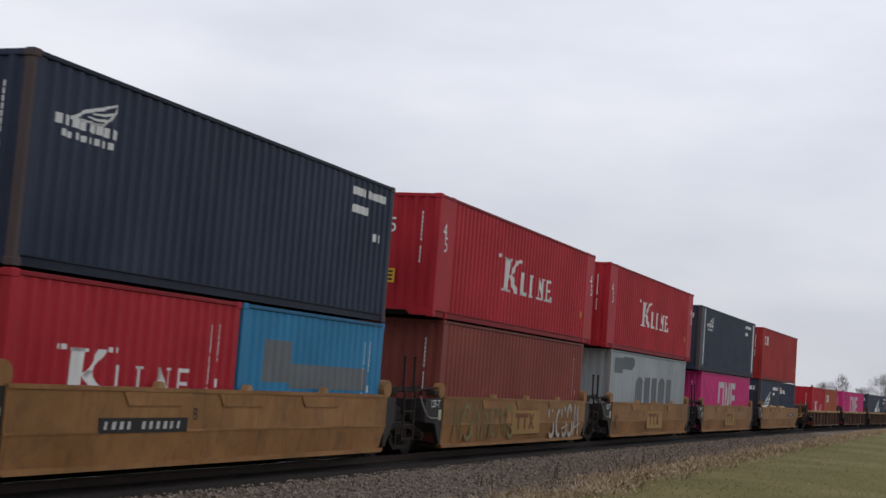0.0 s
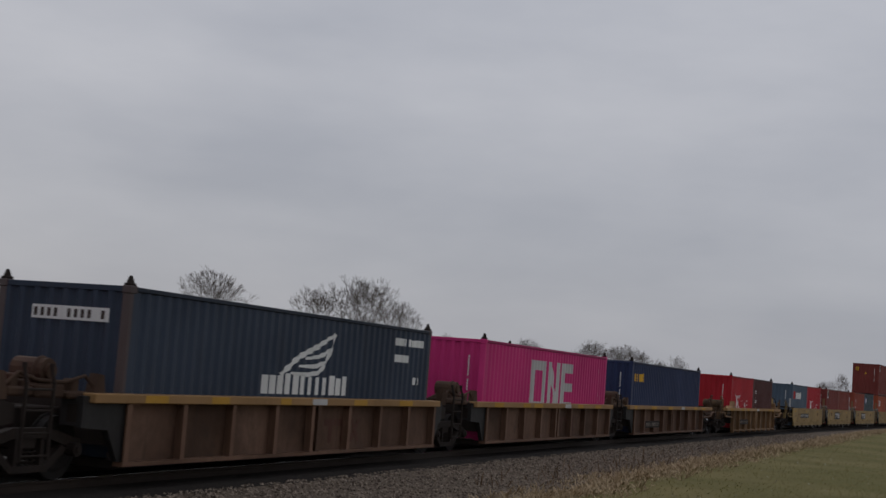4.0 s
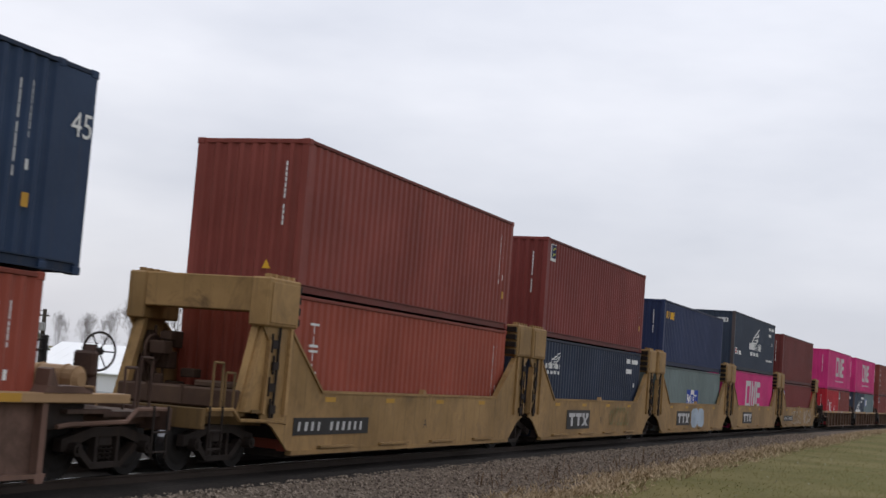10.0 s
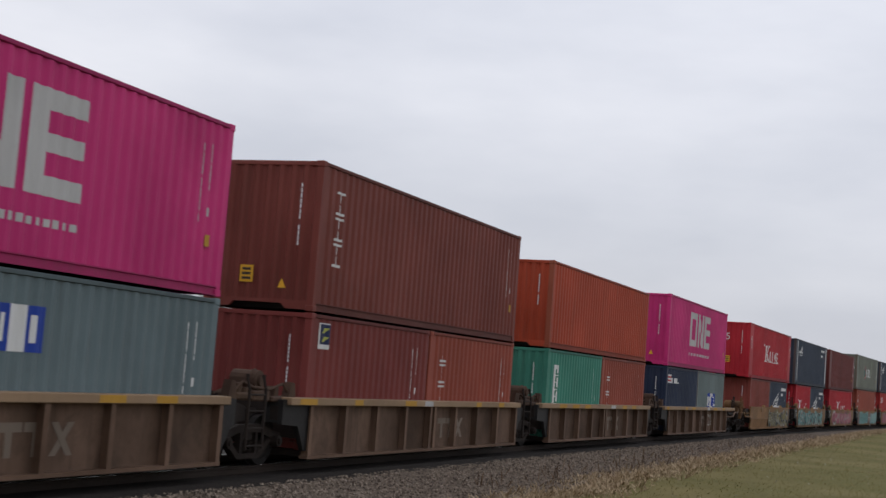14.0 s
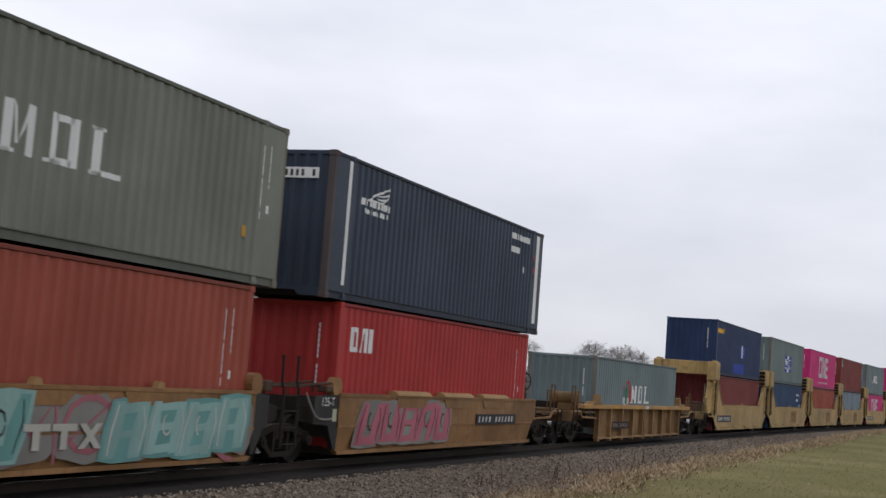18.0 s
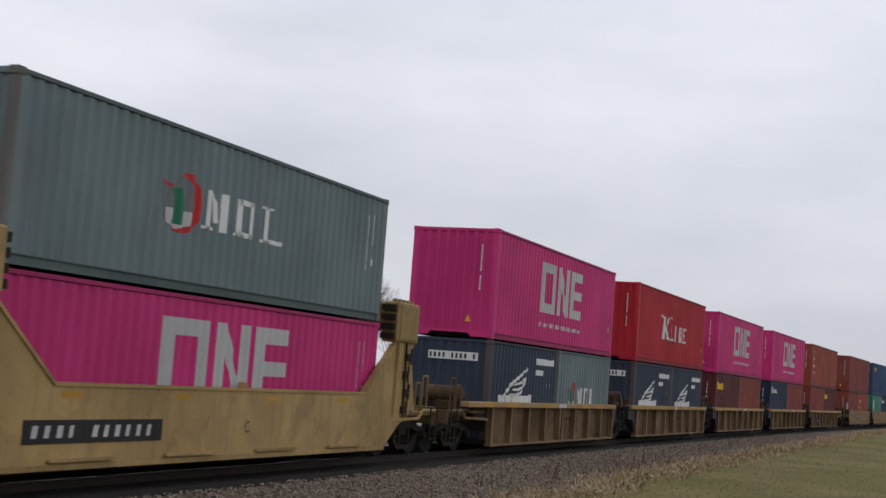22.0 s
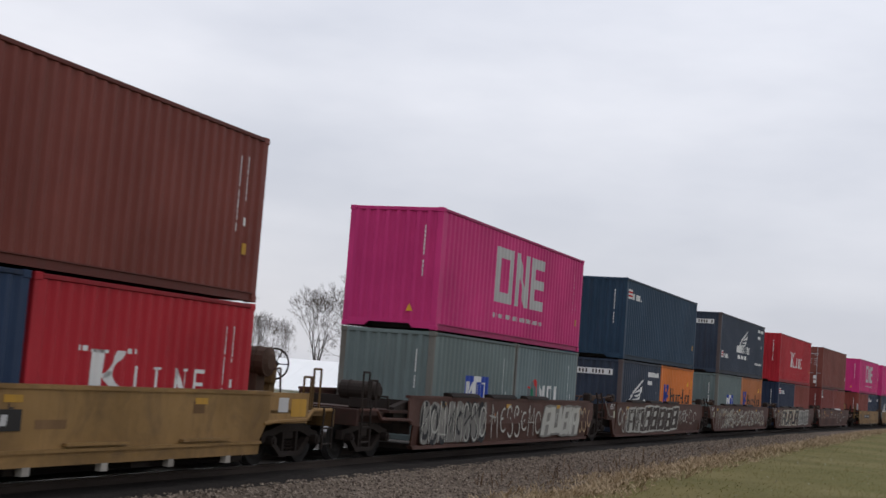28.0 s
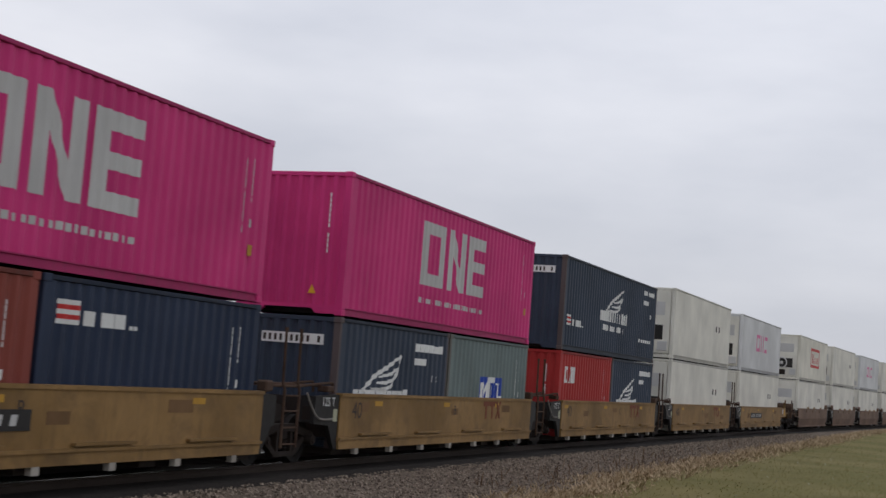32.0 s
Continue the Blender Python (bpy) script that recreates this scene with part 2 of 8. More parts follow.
@functools.lru_cache(None)
def text_outline(body):
    """Triangles of a word in the built-in font, as (points, faces), one unit high."""
    cu = bpy.data.curves.new("lettering", "FONT")
    cu.body, cu.size, cu.resolution_u = body, 1.4, 3
    ob = bpy.data.objects.new("lettering", cu)
    scene.collection.objects.link(ob)
    me = bpy.data.meshes.new_from_object(ob.evaluated_get(bpy.context.evaluated_depsgraph_get()))
    pts = [(v.co.x, v.co.y) for v in me.vertices]
    fcs = [tuple(p.vertices) for p in me.polygons]
    bpy.data.objects.remove(ob)
    bpy.data.meshes.remove(me)
    return pts, fcs


# ---------------------------------------------------------------- the line of the track
CENTRE, BEND = -12.696, 28.93e-5


def track_x(s):
    a = abs(s)
    return CENTRE + (BEND * a * a if a < 300 else BEND * (300 * 300 + 600 * (a - 300)))


def track_turn(s):
    a = max(-300.0, min(300.0, s))
    return -math.degrees(math.atan(2 * BEND * a))


def on_track(s, z=0.0):
    return pose(track_x(s), s, z, 0, 0, track_turn(s))


def travelled(t):
    k = t / 16 - 1
    return 27.93 * t + 1.08 * k * k + 0.31 * k ** 3 + 0.41 * k ** 4


ROW_TIMES = [2.0 * i for i in range(17)]
moving = []


def rides(thing, along, z=0.0):
    """The thing goes with the train, its middle 'along' metres behind the train's mark, z above the rails."""
    moving.append((thing, along, z))
    thing.matrix_world = on_track(along, z)
    return thing


def motions():
    for thing, along, z in moving:
        walk(thing, [(t, on_track(along - travelled(t), z)) for t in ROW_TIMES])

# ---------------------------------------------------------------- ground, ballast, track


def smooth_table(table, v):
    for (a, za), (b, zb) in zip(table, table[1:]):
        if v <= b:
            k = max(0.0, min(1.0, (v - a) / (b - a)))
            k = k * k * (3 - 2 * k)
            return za + (zb - za) * k
    return table[-1][1]


VERGE = [(-400, -0.60), (0, -0.60), (29, -0.57), (35, -0.42), (48, -0.33), (66, -0.22), (100, 0.10), (130, 0.22), (2000, 0.3)]


def ground_z(e, y):
    """Height of the soil: e metres to the right of the track's centre, y along."""
    verge = smooth_table(VERGE, y)
    if e < 0:
        fall = min(1.0, max(0.0, (-e - 6.0) / 22.0))
        return -0.75 - 1.7 * fall * fall * (3 - 2 * fall) + 0.1 * noise.noise((e * 0.03, y * 0.03, 2))
    toe = -0.75 if e < 4.0 else -0.75 + (verge + 0.75) * min(1.0, (e - 3.6) / 1.4)
    if e < 3.6:
        z = -0.75
    else:
        z = toe
    # gentle rise of the lawn towards the road where the camera stands
    lawn = 0.22 * min(1.0, max(0.0, (e - 6.0) / 6.0)) * max(0.0, 1.0 - y / 45.0)
    z += lawn + 0.035 * noise.noise((e * 0.5, y * 0.35, 7)) * min(1.0, max(0.0, e - 3))
    return z


NARROW = [(-400, 0.46), (14, 0.46), (28, 0.38), (50, 0.21), (85, 0.07), (120, -0.10), (2000, -0.10)]


def beside(y, e):
    """World x of a place e metres to the right of the track; the shoulder is slimmer near the road crossing."""
    return track_x(y) + e - smooth_table(NARROW, y) * min(1.0, max(0.0, (e - 1.2) / 0.9))


def strip_mesh(name, es, ys, fz, mat, ragged=0.0):
    verts, faces = [], []
    for y in ys:
        for e in es:
            if ragged:
                e += ragged * (0.32 * noise.noise((e * 0.2, y * 0.33, 4)) + 0.22 * noise.noise((e * 0.2, y * 1.3, 9)))
            verts.append((beside(y, e), y, fz(e, y)))
    k = len(es)
    for j in range(len(ys) - 1):
        for i in range(k - 1):
            a = j * k + i
            faces.append((a, a + 1, a + k + 1, a + k))
    me = bpy.data.meshes.new(name)
    me.from_pydata(verts, [], faces)
    me.materials.append(mat)
    for p in me.polygons:
        p.use_smooth = True
    return me


EDGES_E = [-1500, -700, -350, -180, -90, -45, -35, -28, -24, -20, -16, -12, -9, -6, -3, 0, 2, 3.2, 3.6, 4.0, 4.4, 4.8, 5.2, 5.8, 6.4, 7.2, 8, 9, 10, 12, 14, 17, 20, 26, 35, 50, 80, 150, 350, 900]
EDGES_Y = [-600, -200, -80, -40, -20, -8] + [i * 1.0 for i in range(0, 80)] + [80 + 4 * i for i in range(20)] + [160, 180, 210, 250, 300, 400, 600, 1000, 1700, 2600]
ground = new("ground", strip_mesh("ground", EDGES_E, EDGES_Y, ground_z, M_GRASS))
tagged(ground, "short green winter lawn and fields beside the railway", "ground", kind="structure")


def ballast_z(e, y):
    a = abs(e)
    lump = 0.025 * noise.noise((e * 2.1, y * 2.1, 3)) + 0.012 * noise.noise((e * 6.0, y * 6.0, 5))
    toe = -0.70
    if a < 1.75:
        return -0.16 + 0.4 * lump
    k = min(1.0, (a - 1.75) / 2.9)
    base = toe if e < 0 else max(toe, smooth_table(VERGE, y) - 0.12)
    return -0.15 + (base + 0.15) * (k ** 0.9) + lump


def bed_z(e, y):
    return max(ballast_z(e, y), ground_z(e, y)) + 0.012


BE = [-4.9, -4.0, -3.0, -2.2, -1.75, -1.0, 0, 1.0, 1.5, 1.75, 2.0, 2.25, 2.5, 2.75, 3.0, 3.3, 3.6, 3.9, 4.2, 4.5, 4.75]
BY = [-300, -100, -30, -8] + [0.5 * i for i in range(0, 140)] + [70 + 2 * i for i in range(45)] + [165, 180, 200, 240, 300, 450, 700, 1100]
ballast = new("ballast", strip_mesh("ballast", BE, BY, ballast_z, M_BALLAST))
# strip over the ballast that carries the painted shade of the train
shaded_bed = new("track_bed", strip_mesh("track_bed", [-8.0, -5.0, -4.0, -3.0, -2.2, -1.75, -1.0, 0, 1.0, 1.5, 1.75, 1.95, 2.12], [-120, -30, -8] + [0.5 * i for i in range(0, 140)] + [70 + 2 * i for i in range(45)] + [165, 200, 260], bed_z, M_FOUL_SHADE))
tagged(shaded_bed, "oily ballast with train shade painted in, between and beside the rails", "ballast", kind="structure")
verge = new("verge", strip_mesh("verge", [4.25, 4.4, 4.8, 5.1, 5.3, 5.45], [-60, -20] + [0.5 * i for i in range(0, 200)] + [100 + 5 * i for i in range(20)], lambda e, y: max(ground_z(e, y), ballast_z(e, y) if e < 4.6 else -9) + 0.006 - (0.03 if e > 5.4 else 0), M_DRY, 1.0))
tagged(verge, "strip of trampled straw-coloured grass along the ballast", "grass verge", kind="structure")
tagged(ballast, "grey crushed stone ballast bed under the railway", "ballast", kind="structure")


def scatter_mesh(name, mat, n, shape, faces, place, size):
    """Many small pieces joined into one mesh: shape is one piece's corners, jittered piece by piece."""
    g = np.random.default_rng(11 + n)
    base = np.array(shape, float)
    k = len(base)
    co = np.empty((n, k, 3))
    for i in range(n):
        p, s = place(g), size(g)
        q = base * s * (1 + 0.35 * (g.random((k, 3)) - 0.5))
        a, b = g.random() * 6.283, (g.random() - 0.5) * 1.2
        ca, sa, cb, sb = math.cos(a), math.sin(a), math.cos(b), math.sin(b)
        q = np.stack([q[:, 0], q[:, 1] * cb - q[:, 2] * sb, q[:, 1] * sb + q[:, 2] * cb], 1)
        q = np.stack([q[:, 0] * ca - q[:, 1] * sa, q[:, 0] * sa + q[:, 1] * ca, q[:, 2]], 1)
        co[i] = q + p
    f = np.array(faces)
    fa = (f[None] + (np.arange(n) * k)[:, None, None]).reshape(-1, f.shape[1])
    me = bpy.data.meshes.new(name)
    me.from_pydata(co.reshape(-1, 3).tolist(), [], fa.tolist())
    me.materials.append(mat)
    return me


OCTA = [(1, 0, 0), (-1, 0, 0), (0, 1, 0), (0, -1, 0), (0, 0, 0.8), (0, 0, -0.8)]
OCTA_F = [(0, 2, 4), (2, 1, 4), (1, 3, 4), (3, 0, 4), (2, 0, 5), (1, 2, 5), (3, 1, 5), (0, 3, 5)]


def stone_place(g):
    y = 11 + 75 * g.random() ** 1.9
    e = 2.0 + 2.75 * g.random()
    return np.array((beside(y, e), y, ballast_z(e, y) + 0.012))


stones = new("ballast_stones", scatter_mesh("ballast_stones", M_STONE, 34000, OCTA, OCTA_F, stone_place, lambda g: 0.014 + 0.024 * g.random()))
tagged(stones, "loose grey crushed stones on the ballast slope", "stones", kind="stuff")

# railway track: two rails on wooden ties
track = tagged(new("railway_track"), "single railway track with polished rails on dark wooden ties", "railway track", kind="structure")
RAIL_Y = [-120, -60, -20] + [4.0 * i for i in range(-2, 45)] + [190, 220, 260, 300, 400, 600, 1000]


def rail_mesh(name, e, prof, mat):
    verts, faces = [], []
    k = len(prof)
    for y in RAIL_Y:
        for dx, z in prof:
            verts.append((track_x(y) + e + dx, y, z))
    for j in range(len(RAIL_Y) - 1):
        for i in range(k):
            a, b = j * k + i, j * k + (i + 1) % k
            faces.append((a, b, b + k, a + k))
    me = bpy.data.meshes.new(name)
    me.from_pydata(verts, [], faces)
    me.materials.append(mat)
    return me


RAIL_PROFILE = [(-0.07, -0.172), (0.07, -0.172), (0.07, -0.16), (0.01, -0.14), (0.01, -0.045), (0.036, -0.035), (0.036, -0.006),
                (-0.036, -0.006), (-0.036, -0.035), (-0.01, -0.045), (-0.01, -0.14), (-0.07, -0.16)]
HEAD_PROFILE = [(-0.030, -0.006), (0.030, -0.006), (0.024, 0.0), (-0.024, 0.0)]
for side in (-0.7535, 0.7535):
    rail = part("rail", rail_mesh("rail", side, RAIL_PROFILE, M_RAIL), None, track)
    part("rail_head", rail_mesh("rail_head", side, HEAD_PROFILE, M_RAILTOP), None, rail, "polished steel rail head")

# a second stretch of the world behind: field strip, barn, shed, poles
barn = tagged(new("barn"), "long low white steel farm building with a small roof ventilator", "barn")
A0, B0 = Vector((-83.7, 109.8, 0)), Vector((-43.44, 103.67, 0))
BARN_LEN = (B0 - A0).length
barn.matrix_world = Matrix.Translation(A0) @ Matrix.Rotation(math.atan2(B0.y - A0.y, B0.x - A0.x), 4, "Z")
EAVE, RIDGE, BASE = -0.51, 2.07, -2.7
for y0, y1 in ((0, 0.15), (9.85, 10.0)):
    part("wall", box(bmesh.new(), 0, BARN_LEN, y0, y1, BASE, EAVE), M_BARN, barn, "white ribbed steel wall")
for x0, x1 in ((0.0, 0.15), (BARN_LEN - 0.15, BARN_LEN)):
    bm = bmesh.new()
    prism(bm, [(0.15, BASE), (9.85, BASE), (9.85, EAVE), (5.0, RIDGE - 0.06), (0.15, EAVE)], x0, x1)
    part("gable_wall", bm, M_BARN, barn)
for sgn in (0, 1):
    pts = [(-0.4, EAVE - 0.08), (5.0, RIDGE), (5.0, RIDGE + 0.09), (-0.4, EAVE + 0.01)]
    roof = part("roof", prism(bmesh.new(), [((10 - a) if sgn else a, b) for a, b in pts], -0.3, BARN_LEN + 0.3), M_BARN, barn, "white steel roof slope")
    for i in range(int(BARN_LEN / 1.5)):
        seam = [(-0.4, EAVE + 0.012), (5.0, RIDGE + 0.092), (5.0, RIDGE + 0.108), (-0.4, EAVE + 0.028)]
        part("roof_seam", prism(bmesh.new(), [((10 - a) if sgn else a, b) for a, b in seam], i * 1.5, i * 1.5 + 0.06), M_BARN, roof)
part("wall_base", box(bmesh.new(), 0.2, BARN_LEN - 0.2, -0.03, -0.005, BASE, BASE + 0.5), M_BARNGREY, barn, "grey base strip along the wall")
VENT = 21.3
vent = part("roof_ventilator", rod(bmesh.new(), (VENT, 5, RIDGE - 0.1), (VENT, 5, RIDGE + 0.45), 0.36, 14), M_BARN, barn, "round white roof ventilator")
bm = rod(bmesh.new(), (VENT, 5, RIDGE + 0.45), (VENT, 5, RIDGE + 0.62), 0.52, 14, 0.46)
rod(bm, (VENT, 5, RIDGE + 0.62), (VENT, 5, RIDGE + 0.80), 0.46, 14, 0.15)
part("ventilator_cap", bm, M_BARN, vent)

shed = tagged(new("shed"), "pale grey gabled farm shed", "shed")
shed.matrix_world = pose(-73.56, 88.65, 0, 0, 0, 21)
for y0, y1 in ((0, 0.15), (8.85, 9.0)):
    part("wall", box(bmesh.new(), -4, 4, y0, y1, -2.7, 1.3), M_BARNGREY, shed)
for x0, x1 in ((-4.0, -3.85), (3.85, 4.0)):
    bm = bmesh.new()
    prism(bm, [(0.15, -2.7), (8.85, -2.7), (8.85, 1.3), (4.5, 3.0), (0.15, 1.3)], x0, x1)
    part("gable_wall", bm, M_BARNGREY, shed)
for sgn in (0, 1):
    bm = bmesh.new()
    prism(bm, [((9 - a) if sgn else a, b) for a, b in ((-0.3, 1.25), (4.5, 3.08), (4.5, 3.2), (-0.3, 1.37))], -4.3, 4.3)
    part("roof", bm, M_BARNGREY, shed)


def line_pole(x, y, top, r, with_box, label):
    p = tagged(new("utility_pole"), label, "utility pole", "poles beyond the track")
    base = ground_z(x - track_x(y), y)
    p.matrix_world = pose(x, y, base)
    h = top - base
    bm = bmesh.new()
    rod(bm, (0, 0, -0.3), (0, 0, h), r * 1.15, 10, r * 0.85)
    part("pole", bm, M_POLE, p)
    bm = bmesh.new()
    box(bm, -0.75, 0.35, -0.05, 0.05, h - 0.45, h - 0.36)
    arm = part("cross_arm", bm, M_POLE, p)
    for dx in (-0.65, -0.35, 0.25):
        bm = bmesh.new()
        rod(bm, (dx, 0, h - 0.36), (dx, 0, h - 0.22), 0.035, 8, 0.02)
        part("insulator", bm, M_GALV, arm)
    if with_box:
        bm = bmesh.new()
        box(bm, -0.3, 0.3, -0.35, -0.1, h - 1.35, h - 0.85, 0.03)
        part("equipment_box", bm, M_GALV, p, "grey steel equipment box")
        bm = bmesh.new()
        rod(bm, (0.16, -0.12, h - 1.9), (0.16, -0.12, h - 1.5), 0.09, 10)
        part("meter", bm, M_DARK, p)
    return p


line_pole(-52.82, 70.73, 3.99, 0.15, True, "dark timber line pole with a grey equipment box")
line_pole(-58.47, 69.32, 3.68, 0.06, False, "thin dark timber line pole")
wires = tagged(new("overhead_wires"), "thin dark wires slung from the line pole", "wires")
for k, dz in enumerate((3.9, 3.6, 3.15)):
    bm = bmesh.new()
    a, b = Vector((-52.82, 70.73, dz)), Vector((-72.6, 63.6, dz - 0.1))
    pipe(bm, [a.lerp(b, i / 8) - Vector((0, 0, 1.6 * (i / 8) * (1 - i / 8))) for i in range(9)], 0.018, 5)
    part("wire", bm, M_DARK, wires)

# ---------------------------------------------------------------- bare winter trees


def tree_meshes(seed, spread, levels, width, limbs):
    """Trunk with upright limbs, and the fine twiggy crown, of a leafless tree 14 m high with an uneven oval outline."""
    g = random.Random(seed)
    height = 14.0
    tv, tf, cv, cf = [], [], [], []
    fine = 0.010
    lobes = [(g.uniform(0, 6.283), g.uniform(0.75, 1.12)) for _ in range(7)]

    def tube(vs, fs, p, q, r0, r1, seg):
        d = (q - p).normalized()
        side = d.orthogonal().normalized()
        other = d.cross(side)
        b = len(vs)
        for c, r in ((p, r0), (q, r1)):
            for i in range(seg):
                a = 6.2832 * i / seg
                vs.append(tuple(c + side * (r * math.cos(a)) + other * (r * math.sin(a))))
        for i in range(seg):
            j = (i + 1) % seg
            fs.append((b + i, b + j, b + seg + j, b + seg + i))

    def turned(d, tilt, a):
        s = d.orthogonal().normalized()
        o = d.cross(s)
        return (d * math.cos(tilt) + (s * math.cos(a) + o * math.sin(a)) * math.sin(tilt)).normalized()

    def outside(p):
        a = math.atan2(p.y, p.x)
        k = max(w - 0.35 * abs(math.remainder(a - c, 6.2832)) for c, w in lobes)
        k = 0.72 + 0.34 * k
        u = math.hypot(p.x, p.y) / (width * height * k)
        v = (p.z - 0.56 * height) / (0.45 * height * (k if p.z > 0.56 * height else 1))
        return u * u + v * v > 1.0

    def grow(p, d, length, r, level):
        steps = 3 if level < 3 else 2
        for i in range(steps):
            lift = 0.15 if 0 < level < 4 else 0.02
            d = (d + Vector((g.uniform(-1, 1), g.uniform(-1, 1), g.uniform(-0.6, 0.6))) * (0.04 + 0.014 * level) + Vector((0, 0, lift))).normalized()
            q = p + d * (length / steps)
            r1 = max(fine, r * 0.87)
            tube(*((tv, tf) if level < 3 else (cv, cf)), p, q, max(fine, r), r1, 7 if level < 2 else (5 if level < 3 else 3))
            p, r = q, r1
            if level > 1 and outside(p):
                return
            if 0 < level < levels and g.random() < 0.33:
                grow(p, turned(d, g.uniform(0.45, 0.85), g.uniform(0, 6.283)), length * g.uniform(0.45, 0.7), r * 0.5, level + (1 if level > 3 else 2))
        if level < levels:
            n = limbs if level == 0 else g.choice((2, 2, 3))
            a = g.uniform(0, 6.283)
            for i in range(n):
                grow(p, turned(d, spread * g.uniform(0.6, 1.3), a + 6.283 * i / n + g.uniform(-0.5, 0.5)), length * (g.uniform(0.74, 0.9) if level < 4 else g.uniform(0.55, 0.75)), r * (0.62 if level == 0 else 0.72), level + 1)

    grow(Vector((0, 0, -0.3)), Vector((0, 0, 1)), height * 0.2, height * 0.021, 0)
    zs = sorted(v[2] for v in cv)
    k = height / zs[int(len(zs) * 0.998)]
    out = []
    for nm, vs, fs, mat in (("trunk", tv, tf, M_BARK), ("crown", cv, cf, M_TWIG)):
        me = bpy.data.meshes.new(nm)
        me.from_pydata([(x * k, y * k, z * k) for x, y, z in vs], [], fs)
        me.materials.append(mat)
        for p in me.polygons:
            p.use_smooth = True
        out.append(me)
    return out


KINDS = [tree_meshes(3, 0.42, 7, 0.34, 4), tree_meshes(8, 0.48, 7, 0.40, 5), tree_meshes(21, 0.36, 7, 0.27, 3), tree_meshes(34, 0.45, 7, 0.36, 4)]


def tree(kind, px_az, dist, height, width=1.0, turn=0, label="bare deciduous tree in winter"):
    a = radians(px_az)
    t = tagged(new("tree"), label, "tree", "bare trees beyond the fields")
    x, y = math.sin(a) * dist, math.cos(a) * dist
    base = ground_z(x - track_x(y), y)
    height += EYE.z - base
    t.matrix_world = Matrix.Translation((x, y, base)) @ Matrix.Rotation(radians(turn), 4, "Z") @ Matrix.Diagonal((width * height / 14, width * height / 14, height / 14, 1))
    for nm, me in zip(("trunk", "crown"), KINDS[kind]):
        part(nm, me, None, t)
    return t


# azimuth, elevation of the crown's top, distance
TREES = [(0, -30.1, 3.52, 175, 1.05, 20), (1, -28.00, 1.92, 190, 0.85, 70), (2, -27.12, 1.77, 200, 0.7, 130), (1, -24.1, 3.71, 170, 0.98, 200), (3, -25.65, 3.08, 180, 0.9, 15), (0, -22.43, 2.83, 175, 0.8, 300),
         (3, -33.17, 1.92, 180, 0.8, 45), (3, -31.75, 2.45, 180, 1.1, 210), (2, -36.11, 1.29, 190, 0.55, 90), (0, -35.03, 1.34, 200, 0.55, 160), (2, -34.15, 1.49, 195, 0.6, 250), (2, -20.19, 1.61, 230, 0.8, 10),
         (1, -19.41, 1.37, 240, 0.9, 120), (3, -16.88, 1.66, 250, 0.8, 60), (1, -14.05, 1.75, 235, 1.05, 40), (0, -12.97, 1.70, 240, 1.1, 190), (3, -12.29, 1.51, 245, 0.9, 280), (2, -11.31, 1.21, 260, 0.8, 33),
         (2, -10.63, 1.41, 255, 0.7, 99), (2, -4.03, 1.16, 260, 0.65, 12), (3, -4.67, 0.82, 280, 0.9, 80), (1, -2.41, 1.26, 255, 0.8, 222), (0, -1.73, 1.11, 270, 1.0, 310), (3, -3.20, 0.72, 300, 1.0, 140),
         (1, -38.26, 1.15, 200, 0.8, 66), (3, -40.22, 1.54, 190, 0.9, 10)]
for kind, az, el, dist, width, turn in TREES:
    tree(kind, az, dist, dist * math.tan(radians(el)), width, turn)

# small dark conifer
conifer = tagged(new("conifer"), "small dark conifer among the bare trees", "tree")
ca = radians(-17.61)
conifer.matrix_world = pose(math.sin(ca) * 240, math.cos(ca) * 240, -2.45)
bm = bmesh.new()
rod(bm, (0, 0, -0.3), (0, 0, 10.2), 0.16, 7, 0.03)
part("trunk", bm, M_BARK, conifer)
M_NEEDLE = island_mix("conifer_needles", (0.02, 0.035, 0.018), (0.04, 0.06, 0.03))


def needle_place(g):
    z = 1.0 + 9.7 * g.random() ** 1.3
    r = (11.0 - z) * 0.2 * math.sqrt(g.random()) * (0.7 + 0.3 * math.sin(z * 5))
    a = g.random() * 6.283
    return np.array((r * math.cos(a), r * math.sin(a), z))


part("crown", scatter_mesh("crown", M_NEEDLE, 900, OCTA, OCTA_F, needle_place, lambda g: 0.12 + 0.16 * g.random()), None, conifer)

# distant hedgerow

M_HEDGE = island_mix("far_hedge", (0.055, 0.045, 0.038), (0.11, 0.09, 0.075))


def hedge_place(g):
    a = radians(-41 + 40.3 * g.random())
    d = 330 + 30 * g.random()
    return np.array((math.sin(a) * d, math.cos(a) * d, -2.4 + 5.0 * g.random() ** 1.6 * (0.6 + 0.4 * math.sin(a * 60))))



hedge = new("far_hedgerow", scatter_mesh("far_hedgerow", M_HEDGE, 5200, OCTA, OCTA_F, hedge_place, lambda g: 0.25 + 0.5 * g.random()))
tagged(hedge, "dense brown leafless hedgerow along the far fields", "hedgerow", kind="stuff")

# ---------------------------------------------------------------- grass and weeds
BLADE = [(-0.10, 0, 0), (0.10, 0, 0), (0.05, 0.35, 0.45), (0.0, 0.85, 0.7)]
BLADE_F = [(0, 1, 2), (0, 2, 3)]


def lawn_place(g):
    y = 17 + 75 * g.random() ** 1.7
    e = 5.35 + (1.5 + 0.28 * y) * g.random()
    return np.array((beside(y, e), y, ground_z(e, y) - 0.005))


